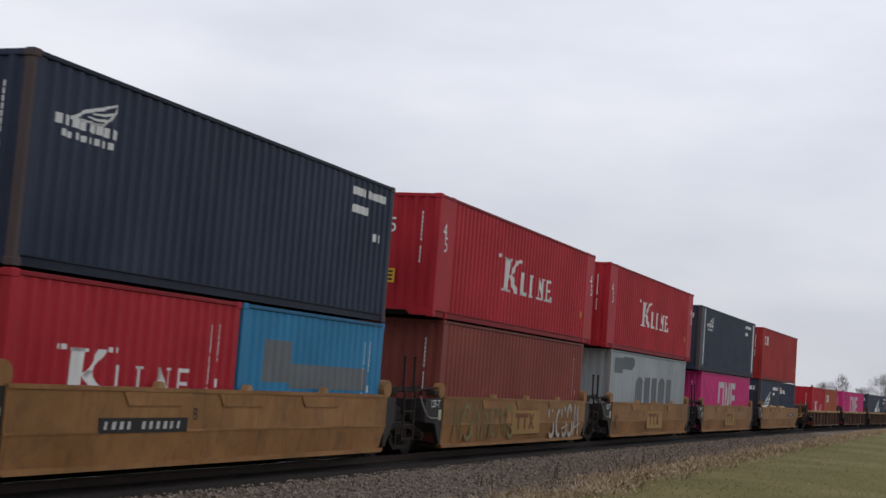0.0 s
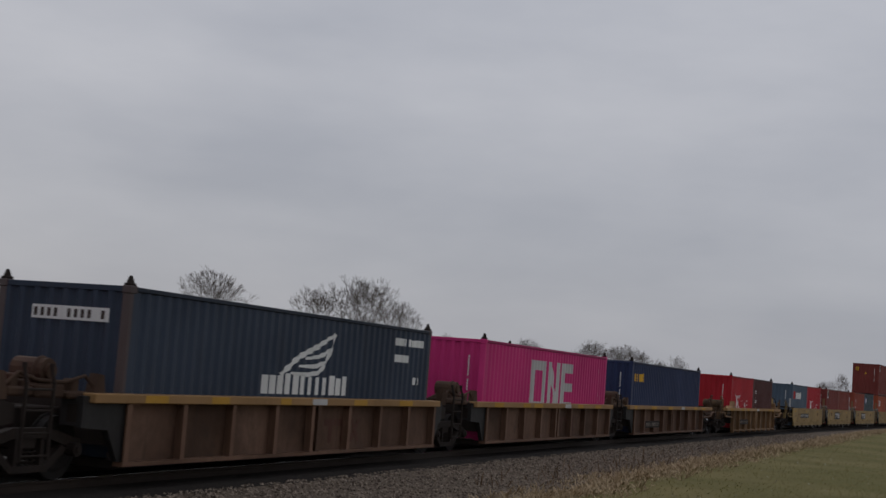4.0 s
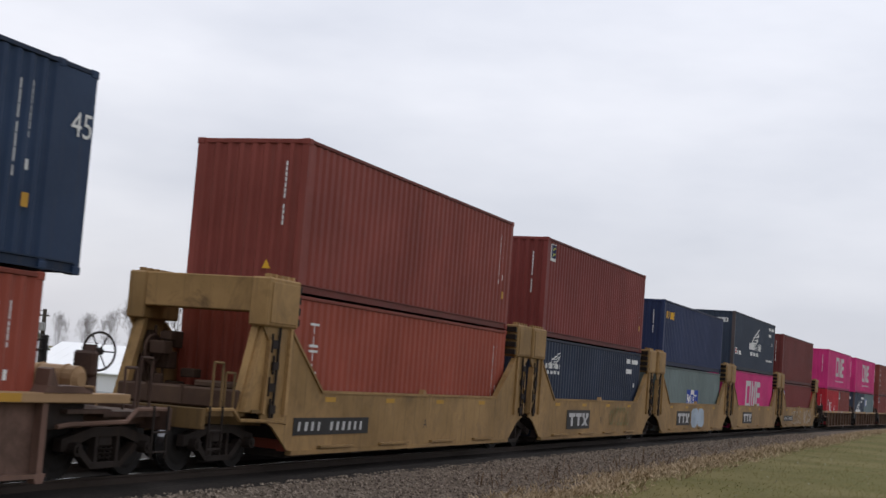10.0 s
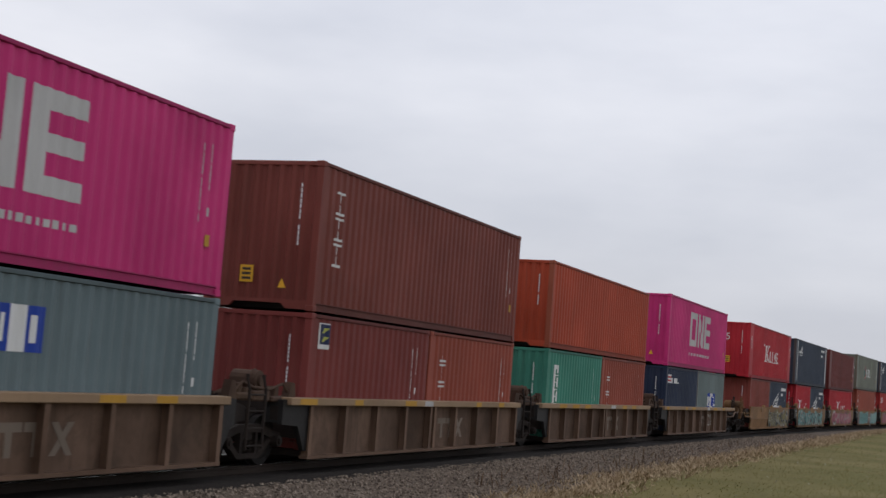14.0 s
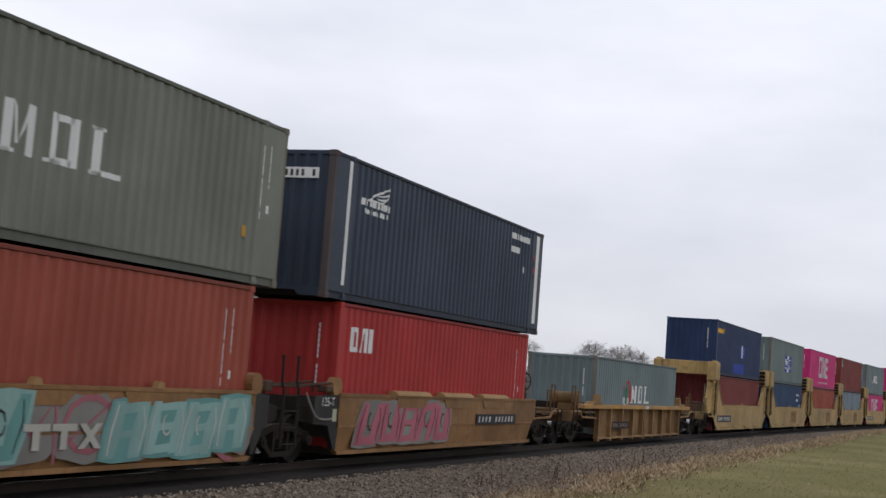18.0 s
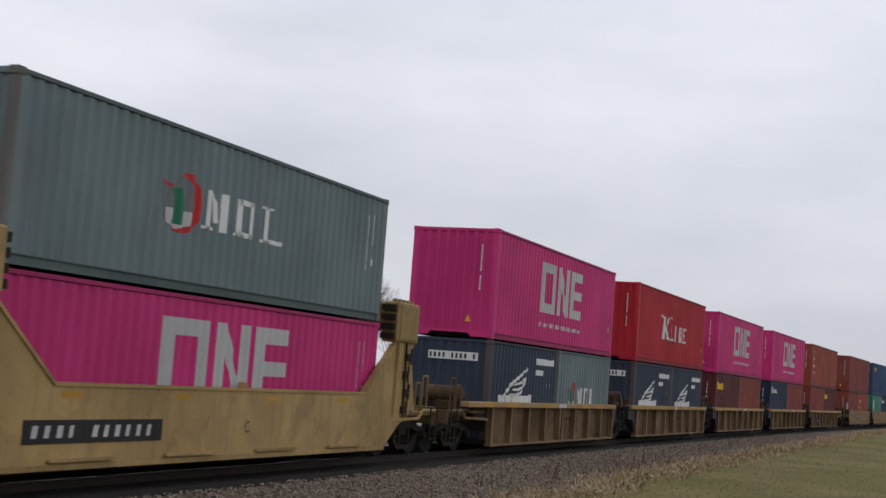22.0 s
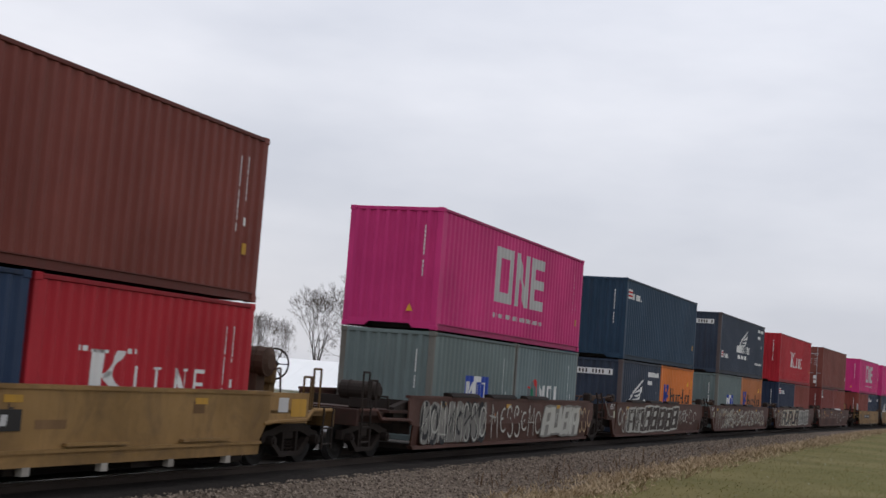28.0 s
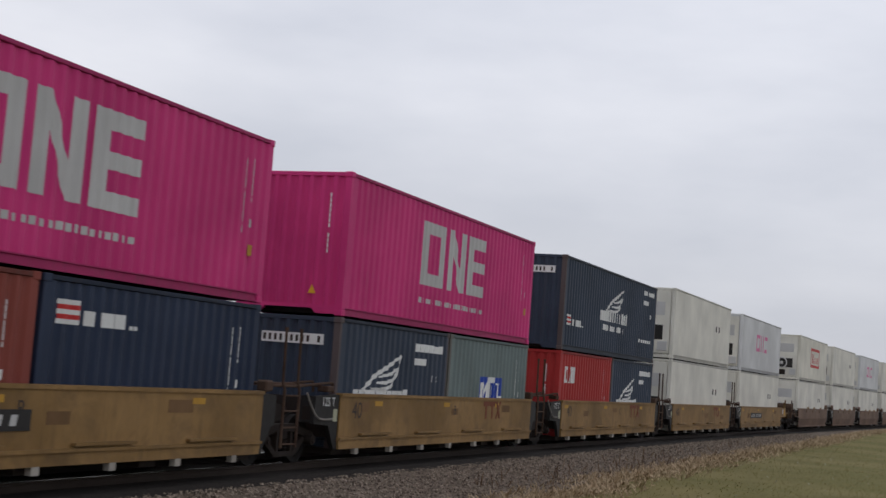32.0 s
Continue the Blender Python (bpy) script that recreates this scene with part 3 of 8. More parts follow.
def straw_place(g):
    y = 15 + 110 * g.random() ** 1.15
    e = 4.95 + 0.46 * g.standard_normal() + 0.5 * noise.noise((0.9, y * 0.33, 4)) + 0.3 * noise.noise((0.9, y * 1.3, 9))
    if noise.noise((e * 1.1, y * 0.8, 3)) < -0.05:
        e += 0.5 * (g.random() - 0.5)
        y += 0.9 * (g.random() - 0.5)
    if g.random() < 0.06:
        e = 4.1 + 0.7 * g.random()
    e = max(4.0, min(6.1, e))
    return np.array((beside(y, e), y, max(ground_z(e, y), ballast_z(e, y) if e < 4.75 else -9) - 0.01))


def weed_place(g):
    y = 27 + 14 * g.random() + 25 * g.random() ** 3
    e = 3.2 + 1.2 * g.random()
    return np.array((beside(y, e), y, ballast_z(e, y) - 0.01))


tagged(new("lawn_grass", scatter_mesh("lawn_grass", M_BLADE, 20000, BLADE, BLADE_F, lawn_place, lambda g: 0.03 + 0.06 * g.random())), "short green winter grass blades", "grass", kind="stuff")
tagged(new("dry_grass", scatter_mesh("dry_grass", M_STRAW, 56000, BLADE, BLADE_F, straw_place, lambda g: 0.04 + 0.19 * g.random() ** 2.4)), "straw-coloured dead grass along the ballast's edge", "grass", kind="stuff")
tagged(new("dead_weeds", scatter_mesh("dead_weeds", M_WEED, 300, [(-0.03, 0, 0), (0.03, 0, 0), (0.02, 0.1, 0.6), (0.0, 0.3, 1.0)], BLADE_F, weed_place, lambda g: 0.12 + 0.30 * g.random() ** 2)), "dark dead weeds on the ballast slope", "weeds", kind="stuff")



def fleck_place(g):
    y = 18 + 40 * g.random() ** 1.4
    e = 5.8 + 0.25 * y * g.random()
    return np.array((beside(y, e), y, ground_z(e, y) + 0.005))


tagged(new("fallen_leaves", scatter_mesh("fallen_leaves", island_mix("pale_dead_leaf", (0.30, 0.24, 0.16), (0.66, 0.62, 0.52)), 210, BLADE, BLADE_F, fleck_place, lambda g: 0.05 + 0.06 * g.random())), "pale dead leaves scattered over the lawn", "leaves", kind="stuff")
# ---------------------------------------------------------------- shipping containers
WIDE = 1.219
PITCH_C, DEPTH_C = 0.278, 0.036
FT20, FT40, FT45 = 6.058, 12.192, 13.716
STD, HIGH = 2.591, 2.896


def side_breaks(L, inset):
    """Lengthwise stations of the wall's trapezoid ribs and their depth there."""
    y, end, out = -L / 2 + inset, L / 2 - inset, []
    n = max(1, round((end - y) / PITCH_C))
    p = (end - y) / n
    for i in range(n):
        a = y + i * p
        out += [(a, 0.0), (a + 0.26 * p, 0.0), (a + 0.50 * p, DEPTH_C), (a + 0.76 * p, DEPTH_C)]
    return [(-L / 2 + 0.1, 0.0)] + out + [(end, 0.0), (L / 2 - 0.1, 0.0)]


@functools.lru_cache(None)
def walls_mesh(L, H, mat, flat):
    bm = bmesh.new()
    z0, z1 = 0.15, H - 0.09
    rows = side_breaks(L, 0.2 if L < 13 else 0.95)
    if flat:
        rows = [(-L / 2 + 0.1, 0.0), (L / 2 - 0.1, 0.0)]
    for sx in (1, -1):
        pairs = [(bm.verts.new((sx * (WIDE - 0.012 - d), y, z0)), bm.verts.new((sx * (WIDE - 0.012 - d), y, z1))) for y, d in rows]
        for (a, b), (c, e) in zip(pairs, pairs[1:]):
            bm.faces.new((a, b, e, c))
    n = 8
    p = 2 * (WIDE - 0.15) / n
    ends = []
    for i in range(n):
        a = -(WIDE - 0.15) + i * p
        ends += [(a, 0.0), (a + 0.3 * p, 0.0), (a + 0.5 * p, 0.045), (a + 0.8 * p, 0.045)]
    ends = [(-WIDE + 0.05, 0.0)] + ends + [(WIDE - 0.15, 0.0), (WIDE - 0.05, 0.0)]
    pairs = [(bm.verts.new((x, -L / 2 + 0.02 + d, z0)), bm.verts.new((x, -L / 2 + 0.02 + d, z1))) for x, d in ends]
    for (a, b), (c, e) in zip(pairs, pairs[1:]):
        bm.faces.new((a, b, e, c))
    me = bpy.data.meshes.new("walls")
    bm.to_mesh(me)
    bm.free()
    me.materials.append(mat)
    return me


@functools.lru_cache(None)
def roof_mesh(L, H, mat):
    bm = bmesh.new()
    n = round(L / 0.55)
    p = (L - 0.4) / n
    rows = []
    for i in range(n):
        a = -L / 2 + 0.2 + i * p
        rows += [(a, 0), (a + 0.35 * p, 0), (a + 0.5 * p, 0.02), (a + 0.85 * p, 0.02)]
    rows = [(-L / 2 + 0.03, 0)] + rows + [(L / 2 - 0.03, 0)]
    prev = None
    for y, d in rows:
        v = [bm.verts.new((x, y, z)) for x, z in ((-WIDE + 0.04, H - 0.025 - d), (WIDE - 0.04, H - 0.025 - d), (WIDE - 0.04, H - 0.07), (-WIDE + 0.04, H - 0.07))]
        if prev:
            for i in range(4):
                bm.faces.new((prev[i], prev[(i + 1) % 4], v[(i + 1) % 4], v[i]))
        prev = v
    return mesh_of("roof", bm, mat)


@functools.lru_cache(None)
def floor_mesh(L, mat):
    comb = [(-L / 2 + 0.06, 0.16), (-L / 2 + 0.06, 0.12)]
    for i in range(int((L - 0.5) / 0.6)):
        y = -L / 2 + 0.3 + i * 0.6
        comb += [(y, 0.12), (y, 0.03), (y + 0.06, 0.03), (y + 0.06, 0.12)]
    comb += [(L / 2 - 0.06, 0.12), (L / 2 - 0.06, 0.16)]
    return mesh_of("floor", prism(bmesh.new(), comb, -WIDE + 0.07, WIDE - 0.07), mat)


@functools.lru_cache(None)
def post_mesh(H, mat):
    """Corner post with its two castings, around the corner's own axis."""
    bm = bmesh.new()
    box(bm, -0.075, 0.075, -0.07, 0.07, 0.11, H - 0.11, 0.012)
    for z0, z1 in ((0.0, 0.118), (H - 0.118, H)):
        box(bm, -0.082, 0.085, -0.085, 0.093, z0, z1, 0.012)
        box(bm, 0.083, 0.088, -0.03, 0.045, z0 + 0.035, z1 - 0.03)
    return mesh_of("corner_post", bm, mat)


@functools.lru_cache(None)
def bar_mesh(name, mat, sx, sy, sz):
    return boxm(name, mat, -sx / 2, sx / 2, -sy / 2, sy / 2, 0, sz, bevel=0.01)


@functools.lru_cache(None)
def channel_rail(mat, L):
    """Bottom side rail: an open channel, lips outwards."""
    out = [(0.025, 0.0), (0.025, 0.018), (-0.012, 0.022), (-0.012, 0.128), (0.018, 0.135), (0.018, 0.155), (-0.025, 0.155), (-0.025, 0.0)]
    bm = bmesh.new()
    a = [bm.verts.new((x, -L / 2, z)) for x, z in out]
    b = [bm.verts.new((x, L / 2, z)) for x, z in out]
    bm.faces.new(a)
    bm.faces.new(b[::-1])
    for i in range(len(out)):
        bm.faces.new((a[i], b[i], b[(i + 1) % len(out)], a[(i + 1) % len(out)]))
    return mesh_of("bottom_side_rail", bm, mat)


@functools.lru_cache(None)
def tunnel_rail(mat):
    bm = bmesh.new()
    out = [(-1.07, 0.03), (-0.62, 0.03), (-0.52, 0.13), (0.52, 0.13), (0.62, 0.03), (1.07, 0.03), (1.07, 0.20), (-1.07, 0.20)]
    a = [bm.verts.new((x, -0.035, z)) for x, z in out]
    b = [bm.verts.new((x, 0.035, z)) for x, z in out]
    bm.faces.new(a)
    bm.faces.new(b[::-1])
    for i in range(len(out)):
        bm.faces.new((a[i], b[i], b[(i + 1) % len(out)], a[(i + 1) % len(out)]))
    return mesh_of("tunnel_end_rail", bm, mat)


@functools.lru_cache(None)
def door_mesh(H, mat):
    bm = box(bmesh.new(), 0.015, 1.12, -0.03, 0.0, 0.16, H - 0.1, 0.008)
    for k in range(4):
        z = 0.35 + (H - 0.8) * k / 3
        box(bm, 0.12, 1.02, -0.045, -0.028, z, z + 0.22, 0.01)
    return mesh_of("door", bm, mat)


@functools.lru_cache(None)
def lock_rod_mesh(H, mat):
    bm = bmesh.new()
    rod(bm, (0, -0.07, 0.06), (0, -0.07, H - 0.06), 0.019, 8)
    for z in (0.08, 0.55, 1.5, H - 0.25):
        box(bm, -0.045, 0.045, -0.075, -0.02, z, z + 0.07)
    box(bm, -0.02, 0.3, -0.095, -0.075, 1.0, 1.04)
    return mesh_of("lock_rod", bm, mat)


def clip_poly(poly, y0, y1):
    for lim, keep in ((y0, 1), (y1, -1)):
        out = []
        for i in range(len(poly)):
            p, q = poly[i], poly[(i + 1) % len(poly)]
            ip, iq = (p[0] - lim) * keep >= 0, (q[0] - lim) * keep >= 0
            if ip:
                out.append(p)
            if ip != iq:
                k = (lim - p[0]) / (q[0] - p[0])
                out.append((lim, p[1] + k * (q[1] - p[1])))
        poly = out
        if len(poly) < 3:
            return []
    return poly


def decal_mesh(name, polys, L, mat, flat=False, lift=0.004):
    """Paint laid over the ribbed wall: convex outlines in metres from the front end and from the floor."""
    rows = [(-L / 2, 0.0), (L / 2, 0.0)] if flat else side_breaks(L, 0.2 if L < 13 else 0.95)
    bm = bmesh.new()
    for poly in polys:
        poly = [(a - L / 2, z) for a, z in poly]
        lo, hi = min(p[0] for p in poly), max(p[0] for p in poly)
        for (ya, da), (yb, db) in zip(rows, rows[1:]):
            if yb <= lo or ya >= hi or yb - ya < 1e-6:
                continue
            piece = clip_poly(poly, ya, yb)
            if len(piece) >= 3:
                vs = [bm.verts.new((WIDE - 0.012 + lift - (da + (db - da) * (y - ya) / (yb - ya)), y, z)) for y, z in piece]
                bm.faces.new(vs)
    return mesh_of(name, bm, mat)


def rect(a0, a1, z0, z1, slant=0.0):
    return [(a0, z0), (a1, z0), (a1 + slant, z1), (a0 + slant, z1)]


def bars(a0, a1, z0, z1, n, fill=0.72, seed=1):
    """A row of plain blocks in place of a line of writing."""
    g = random.Random(seed)
    w = (a1 - a0) / n
    return [rect(a0 + i * w, a0 + i * w + w * fill * g.uniform(0.75, 1.15), z0, z1 - (z1 - z0) * g.choice((0, 0, 0.12))) for i in range(n)]


def ring(a0, a1, z0, z1, ta, tz):
    return [rect(a0, a0 + ta, z0, z1), rect(a1 - ta, a1, z0, z1), rect(a0 + ta, a1 - ta, z1 - tz, z1), rect(a0 + ta, a1 - ta, z0, z0 + tz)]


def disc(a, z, ra, rz, n=14):
    return [(a + ra * math.cos(6.2832 * i / n), z + rz * math.sin(6.2832 * i / n)) for i in range(n)]


def wing(a, z, w, h):
    """A swept wing: one long upper edge and three feathers folded back under it."""
    t = 0.052 * h
    strokes = [[(0.0, 0.06), (0.30, 0.44), (0.66, 0.70), (1.0, 1.0)], [(1.0, 1.0), (0.93, 0.66), (0.72, 0.50), (0.42, 0.42)],
               [(0.91, 0.62), (0.84, 0.38), (0.62, 0.28), (0.34, 0.27)], [(0.82, 0.35), (0.72, 0.16), (0.48, 0.10), (0.20, 0.12)]]
    out = []
    for k, line in enumerate(strokes):
        for i, ((u0, v0), (u1, v1)) in enumerate(zip(line, line[1:])):
            p, q = Vector((a + u0 * w, z + v0 * h)), Vector((a + u1 * w, z + v1 * h))
            n = (q - p).orthogonal().normalized() * t * (1.15 if k == 0 else 0.9)
            out.append([tuple(p - n), tuple(q - n * (0.5 if i == 2 else 1)), tuple(q + n * (0.5 if i == 2 else 1)), tuple(p + n)])
    return out


def blocks_k(a, z, w, h):
    """A tall upright and a wedge, then a row of lower uprights with feet."""
    k = w * 0.27
    out = [rect(a + 0.08 * k, a + 0.42 * k, z, z + h, 0.06 * k), rect(a, a + 0.5 * k, z, z + 0.07 * h), rect(a + 0.05 * k, a + 0.55 * k, z + 0.93 * h, z + h)]
    out += [[(a + 0.42 * k, z + 0.48 * h), (a + 0.80 * k, z), (a + 1.12 * k, z), (a + 0.62 * k, z + 0.58 * h)], [(a + 0.46 * k, z + 0.42 * h), (a + 0.56 * k, z + 0.42 * h), (a + 1.05 * k, z + h), (a + 0.82 * k, z + h)]]
    b, lw, lh = a + 1.22 * k, w - 1.22 * k, h * 0.70
    s = lw / 4
    for i in range(4):
        c = b + i * s
        out += [rect(c + 0.12 * s, c + 0.34 * s, z, z + lh), rect(c, c + 0.5 * s, z, z + 0.10 * lh)]
        if i == 0:
            out.append(rect(c + 0.34 * s, c + 0.78 * s, z, z + 0.16 * lh))
        if i == 1:
            out.append(rect(c + 0.02 * s, c + 0.44 * s, z + 0.92 * lh, z + lh))
        if i == 2:
            out += [rect(c + 0.62 * s, c + 0.76 * s, z, z + lh), [(c + 0.10 * s, z + lh), (c + 0.60 * s, z), (c + 0.76 * s, z), (c + 0.32 * s, z + lh)], rect(c + 0.54 * s, c + 0.86 * s, z + 0.92 * lh, z + lh)]
        if i == 3:
            out += [rect(c + 0.34 * s, c + 0.84 * s, z, z + 0.13 * lh), rect(c + 0.34 * s, c + 0.80 * s, z + 0.87 * lh, z + lh), rect(c + 0.34 * s, c + 0.66 * s, z + 0.45 * lh, z + 0.57 * lh), rect(c + 0.76 * s, c + 0.86 * s, z, z + 0.26 * lh)]
    out += [rect(a - 0.28 * k, a - 0.18 * k, z + 0.95 * h, z + 1.06 * h), rect(a - 0.13 * k, a - 0.04 * k, z + 0.95 * h, z + 1.06 * h), rect(a + 1.1 * k, a + 1.19 * k, z + 0.95 * h, z + 1.06 * h), rect(a + 1.25 * k, a + 1.33 * k, z + 0.95 * h, z + 1.06 * h)]
    return out


def blocks_o(a, z, w, h):
    """An open frame, two uprights with a slanted tie, and a comb."""
    u = w / 4.25
    out = ring(a, a + 1.45 * u, z, z + h, 0.40 * u, 0.19 * h)
    b = a + 1.62 * u
    out += [rect(b, b + 0.38 * u, z, z + h), rect(b + 0.80 * u, b + 1.18 * u, z, z + h), [(b + 0.38 * u, z + 0.99 * h), (b + 0.38 * u, z + 0.62 * h), (b + 0.80 * u, z + 0.01 * h), (b + 0.80 * u, z + 0.38 * h)]]
    c = b + 1.34 * u
    out += [rect(c, c + 0.42 * u, z, z + h), rect(c + 0.42 * u, a + w, z + 0.8 * h, z + h), rect(c + 0.42 * u, a + w - 0.05 * u, z + 0.41 * h, z + 0.59 * h), rect(c + 0.42 * u, a + w, z, z + 0.19 * h)]
    return out


def blocks_m(a, z, w, h, n=3):
    """Three upright blocks with feet."""
    s = w / n
    out = []
    for i in range(n):
        c = a + i * s
        out += [rect(c + 0.10 * s, c + 0.27 * s, z, z + h), rect(c, c + 0.36 * s, z, z + 0.08 * h)]
        if i == 1:
            out += [rect(c + 0.55 * s, c + 0.72 * s, z, z + h), rect(c + 0.2 * s, c + 0.62 * s, z + 0.86 * h, z + h), rect(c + 0.2 * s, c + 0.62 * s, z, z + 0.14 * h)]
        elif i == 0:
            out += [rect(c + 0.58 * s, c + 0.77 * s, z, z + h), [(c + 0.27 * s, z + h), (c + 0.36 * s, z + 0.2 * h), (c + 0.46 * s, z + 0.2 * h), (c + 0.40 * s, z + h * 0.75)], [(c + 0.46 * s, z + 0.2 * h), (c + 0.58 * s, z + h), (c + 0.58 * s, z + 0.65 * h)]]
        else:
            out += [rect(c + 0.27 * s, c + 0.8 * s, z, z + 0.12 * h), rect(c, c + 0.4 * s, z + 0.93 * h, z + h)]
    return out


def upright_word(a, z0, z1, n, w):
    """A vertical column of plain blocks."""
    p = (z1 - z0) / n
    out = []
    for i in range(n):
        z = z0 + i * p
        out += [rect(a + 0.35 * w, a + 0.65 * w, z, z + 0.8 * p), rect(a, a + w, z + (0.62 if i % 2 else 0.0) * p, z + (0.8 if i % 2 else 0.2) * p)]
    return out


def flag_mark(a, z, w, h):
    f = w * 0.27
    white = [rect(a, a + f, z + h * k, z + h * (k + 0.2), 0) for k in (0.0, 0.4, 0.8)]
    white += bars(a + f * 1.15, a + w * 0.88, z, z + h * 0.62, 3, 0.86, 4) + bars(a + w * 0.88, a + w, z, z + h * 0.2, 3, 0.7, 5)
    red = [rect(a + 0.02, a + f, z + h * k, z + h * (k + 0.2), 0) for k in (0.2, 0.6)]
    return [("company_mark", white, "M_WHITE"), ("flag_stripes", red, "M_RED_MARK")]


def number_strips(L, H, mat="M_WHITE"):
    """The two narrow columns of figures near the rear end."""
    t = H - 0.45
    b = 0.95 if H < 2.7 else 1.1
    return [("number_marking", upright_bars(L - 0.87, b, t, 0.035) + upright_bars(L - 0.62, b + 0.55, t, 0.035) + [rect(L - 0.64, L - 0.55, b + 0.12, b + 0.26)], mat)]


def upright_bars(a, z0, z1, w):
    n = 7
    w *= 0.8
    p = (z1 - z0) / n
    return [rect(a, a + w, z0 + i * p, z0 + i * p + p * (0.9 if i % 3 else 0.7)) for i in range(n)]


def dec_plain(L, H):
    return number_strips(L, H)


def dec_k(L, H):
    if L < 7:
        return [("company_mark", blocks_k(1.36, 0.86, 3.36, 0.70), "M_WHITE")] + number_strips(L, H)
    o = (L - FT40) / 2
    dz = 0.0 if H > 2.7 else -0.22
    out = [("company_mark", blocks_k(3.98 + o, 0.95 + dz, 4.55, 0.90), "M_WHITE")]
    return out + number_strips(L - o, H)


def dec_kq(L, H):
    return dec_k(L, H) + [("label_square", [rect(0.6, 0.95, 1.38, 1.76)], "M_WHITE"), ("label_field", [rect(0.68, 0.87, 1.46, 1.68)], "M_PATCH", 0.006)]


def dec_o(L, H):
    z = 0.93 if H > 2.7 else 0.70
    return [("company_mark", blocks_o(3.97, z, 4.24, 1.45) + bars(4.0, 8.2, z - 0.41, z - 0.29, 22, 0.66, 7), "M_GREY_MARK")] + number_strips(L, H, "M_GREY_MARK")


def dec_ns(L, H):
    return dec_n(L, H, True)


def dec_n(L, H, small=False):
    if L < 7:
        return [("company_mark", wing(1.3, 1.05, 1.95, 0.85) + bars(0.9, 3.78, 0.86, 1.16, 10, 0.74, 3), "M_WHITE"), ("number_panel", bars(4.05, 5.75, 2.02, 2.2, 6, 0.9, 6) + [rect(4.05, 4.7, 1.72, 1.87), rect(5.1, 5.2, 1.35, 1.5), rect(5.35, 5.42, 1.35, 1.5)], "M_WHITE")]
    o = (L - FT40) / 2
    if L > 13 or small:
        out = [("company_mark", wing(0.95 + o, 2.05, 1.05, 0.42) + bars(0.62 + o, 2.1 + o, 1.96, 2.12, 8, 0.8, 3) + bars(0.75 + o, 2.0 + o, 1.80, 1.90, 8, 0.7, 8), "M_WHITE")]
    else:
        dz = -0.22 if H > 2.7 else -0.35
        out = [("company_mark", wing(4.95, 1.62 + dz, 2.2, 0.92) + bars(4.3, 7.85, 1.34 + dz, 1.72 + dz, 12, 0.78, 3) + bars(4.66, 7.46, 1.03 + dz, 1.22 + dz, 13, 0.66, 9), "M_WHITE"),
               ("web_mark", bars(9.7, 11.55, 0.86 + dz, 0.98 + dz, 12, 0.7, 2), "M_WHITE")] + flag_mark(0.45, 0.95 + dz, 1.85, 0.32)
    t = H - 0.32
    out.append(("number_panel", bars(L - 2.02 - o, L - 0.42 - o, t - 0.16, t, 7, 0.93, 6) + [rect(L - 2.0 - o, L - 1.3 - o, t - 0.52, t - 0.36), rect(L - 0.9 - o, L - 0.78 - o, t - 1.0, t - 0.84), rect(L - 0.62 - o, L - 0.56 - o, t - 1.0, t - 0.84)], "M_WHITE"))
    if L > 13:
        out.append(("edge_stripe", [rect(0.66, 0.80, 0.3, H - 0.12), rect(L - 0.62, L - 0.35, 0.3, H - 0.12)], "M_WHITE"))
    return out


def dec_f(L, H):
    z = H - 0.78 if L > 7 else H - 0.72
    return flag_mark(0.37, z, 2.0, 0.34) + number_strips(L, H)


def dec_mb(L, H, small=None):
    """Blue and white panel with three plain blocks."""
    if L > 7:
        a, z, w, h = 4.97, (0.69 if H < 2.7 else 0.95), 2.31, 0.97
    else:
        a, z, w, h = small or (2.3, 0.85, 1.75, 0.72)
    return [("blue_panel", [rect(a, a + w * 0.36, z, z + h), rect(a + w * 0.66, a + w, z, z + h)], "M_BLUE_MARK", 0.007), ("white_panel", [rect(a + w * 0.36, a + w * 0.66, z, z + h)], "M_WHITE", 0.007),
            ("company_mark", [rect(a + 0.05 * w, a + 0.10 * w, z + 0.2 * h, z + 0.8 * h), rect(a + 0.25 * w, a + 0.32 * w, z + 0.2 * h, z + 0.8 * h), [(a + 0.07 * w, z + 0.8 * h), (a + 0.16 * w, z + 0.25 * h), (a + 0.20 * w, z + 0.25 * h), (a + 0.13 * w, z + 0.8 * h)], [(a + 0.16 * w, z + 0.25 * h), (a + 0.20 * w, z + 0.25 * h), (a + 0.29 * w, z + 0.8 * h), (a + 0.25 * w, z + 0.8 * h)], rect(a + 0.02 * w, a + 0.12 * w, z + 0.2 * h, z + 0.26 * h), rect(a + 0.22 * w, a + 0.35 * w, z + 0.2 * h, z + 0.26 * h), rect(a + 0.70 * w, a + 0.86 * w, z + 0.73 * h, z + 0.79 * h), rect(a + 0.74 * w, a + 0.81 * w, z + 0.2 * h, z + 0.78 * h), rect(a + 0.81 * w, a + 0.94 * w, z + 0.2 * h, z + 0.33 * h)], "M_WHITE", 0.013),
            ("dark_ring", ring(a + 0.42 * w, a + 0.60 * w, z + 0.2 * h, z + 0.8 * h, 0.06 * w, 0.09 * h), "M_BLUE_MARK", 0.016)] + number_strips(L, H)


def dec_md(L, H):
    """The same panel, smaller, high by the front end."""
    return dec_mb(L, H, (0.47, 1.70, 1.10, 0.48))


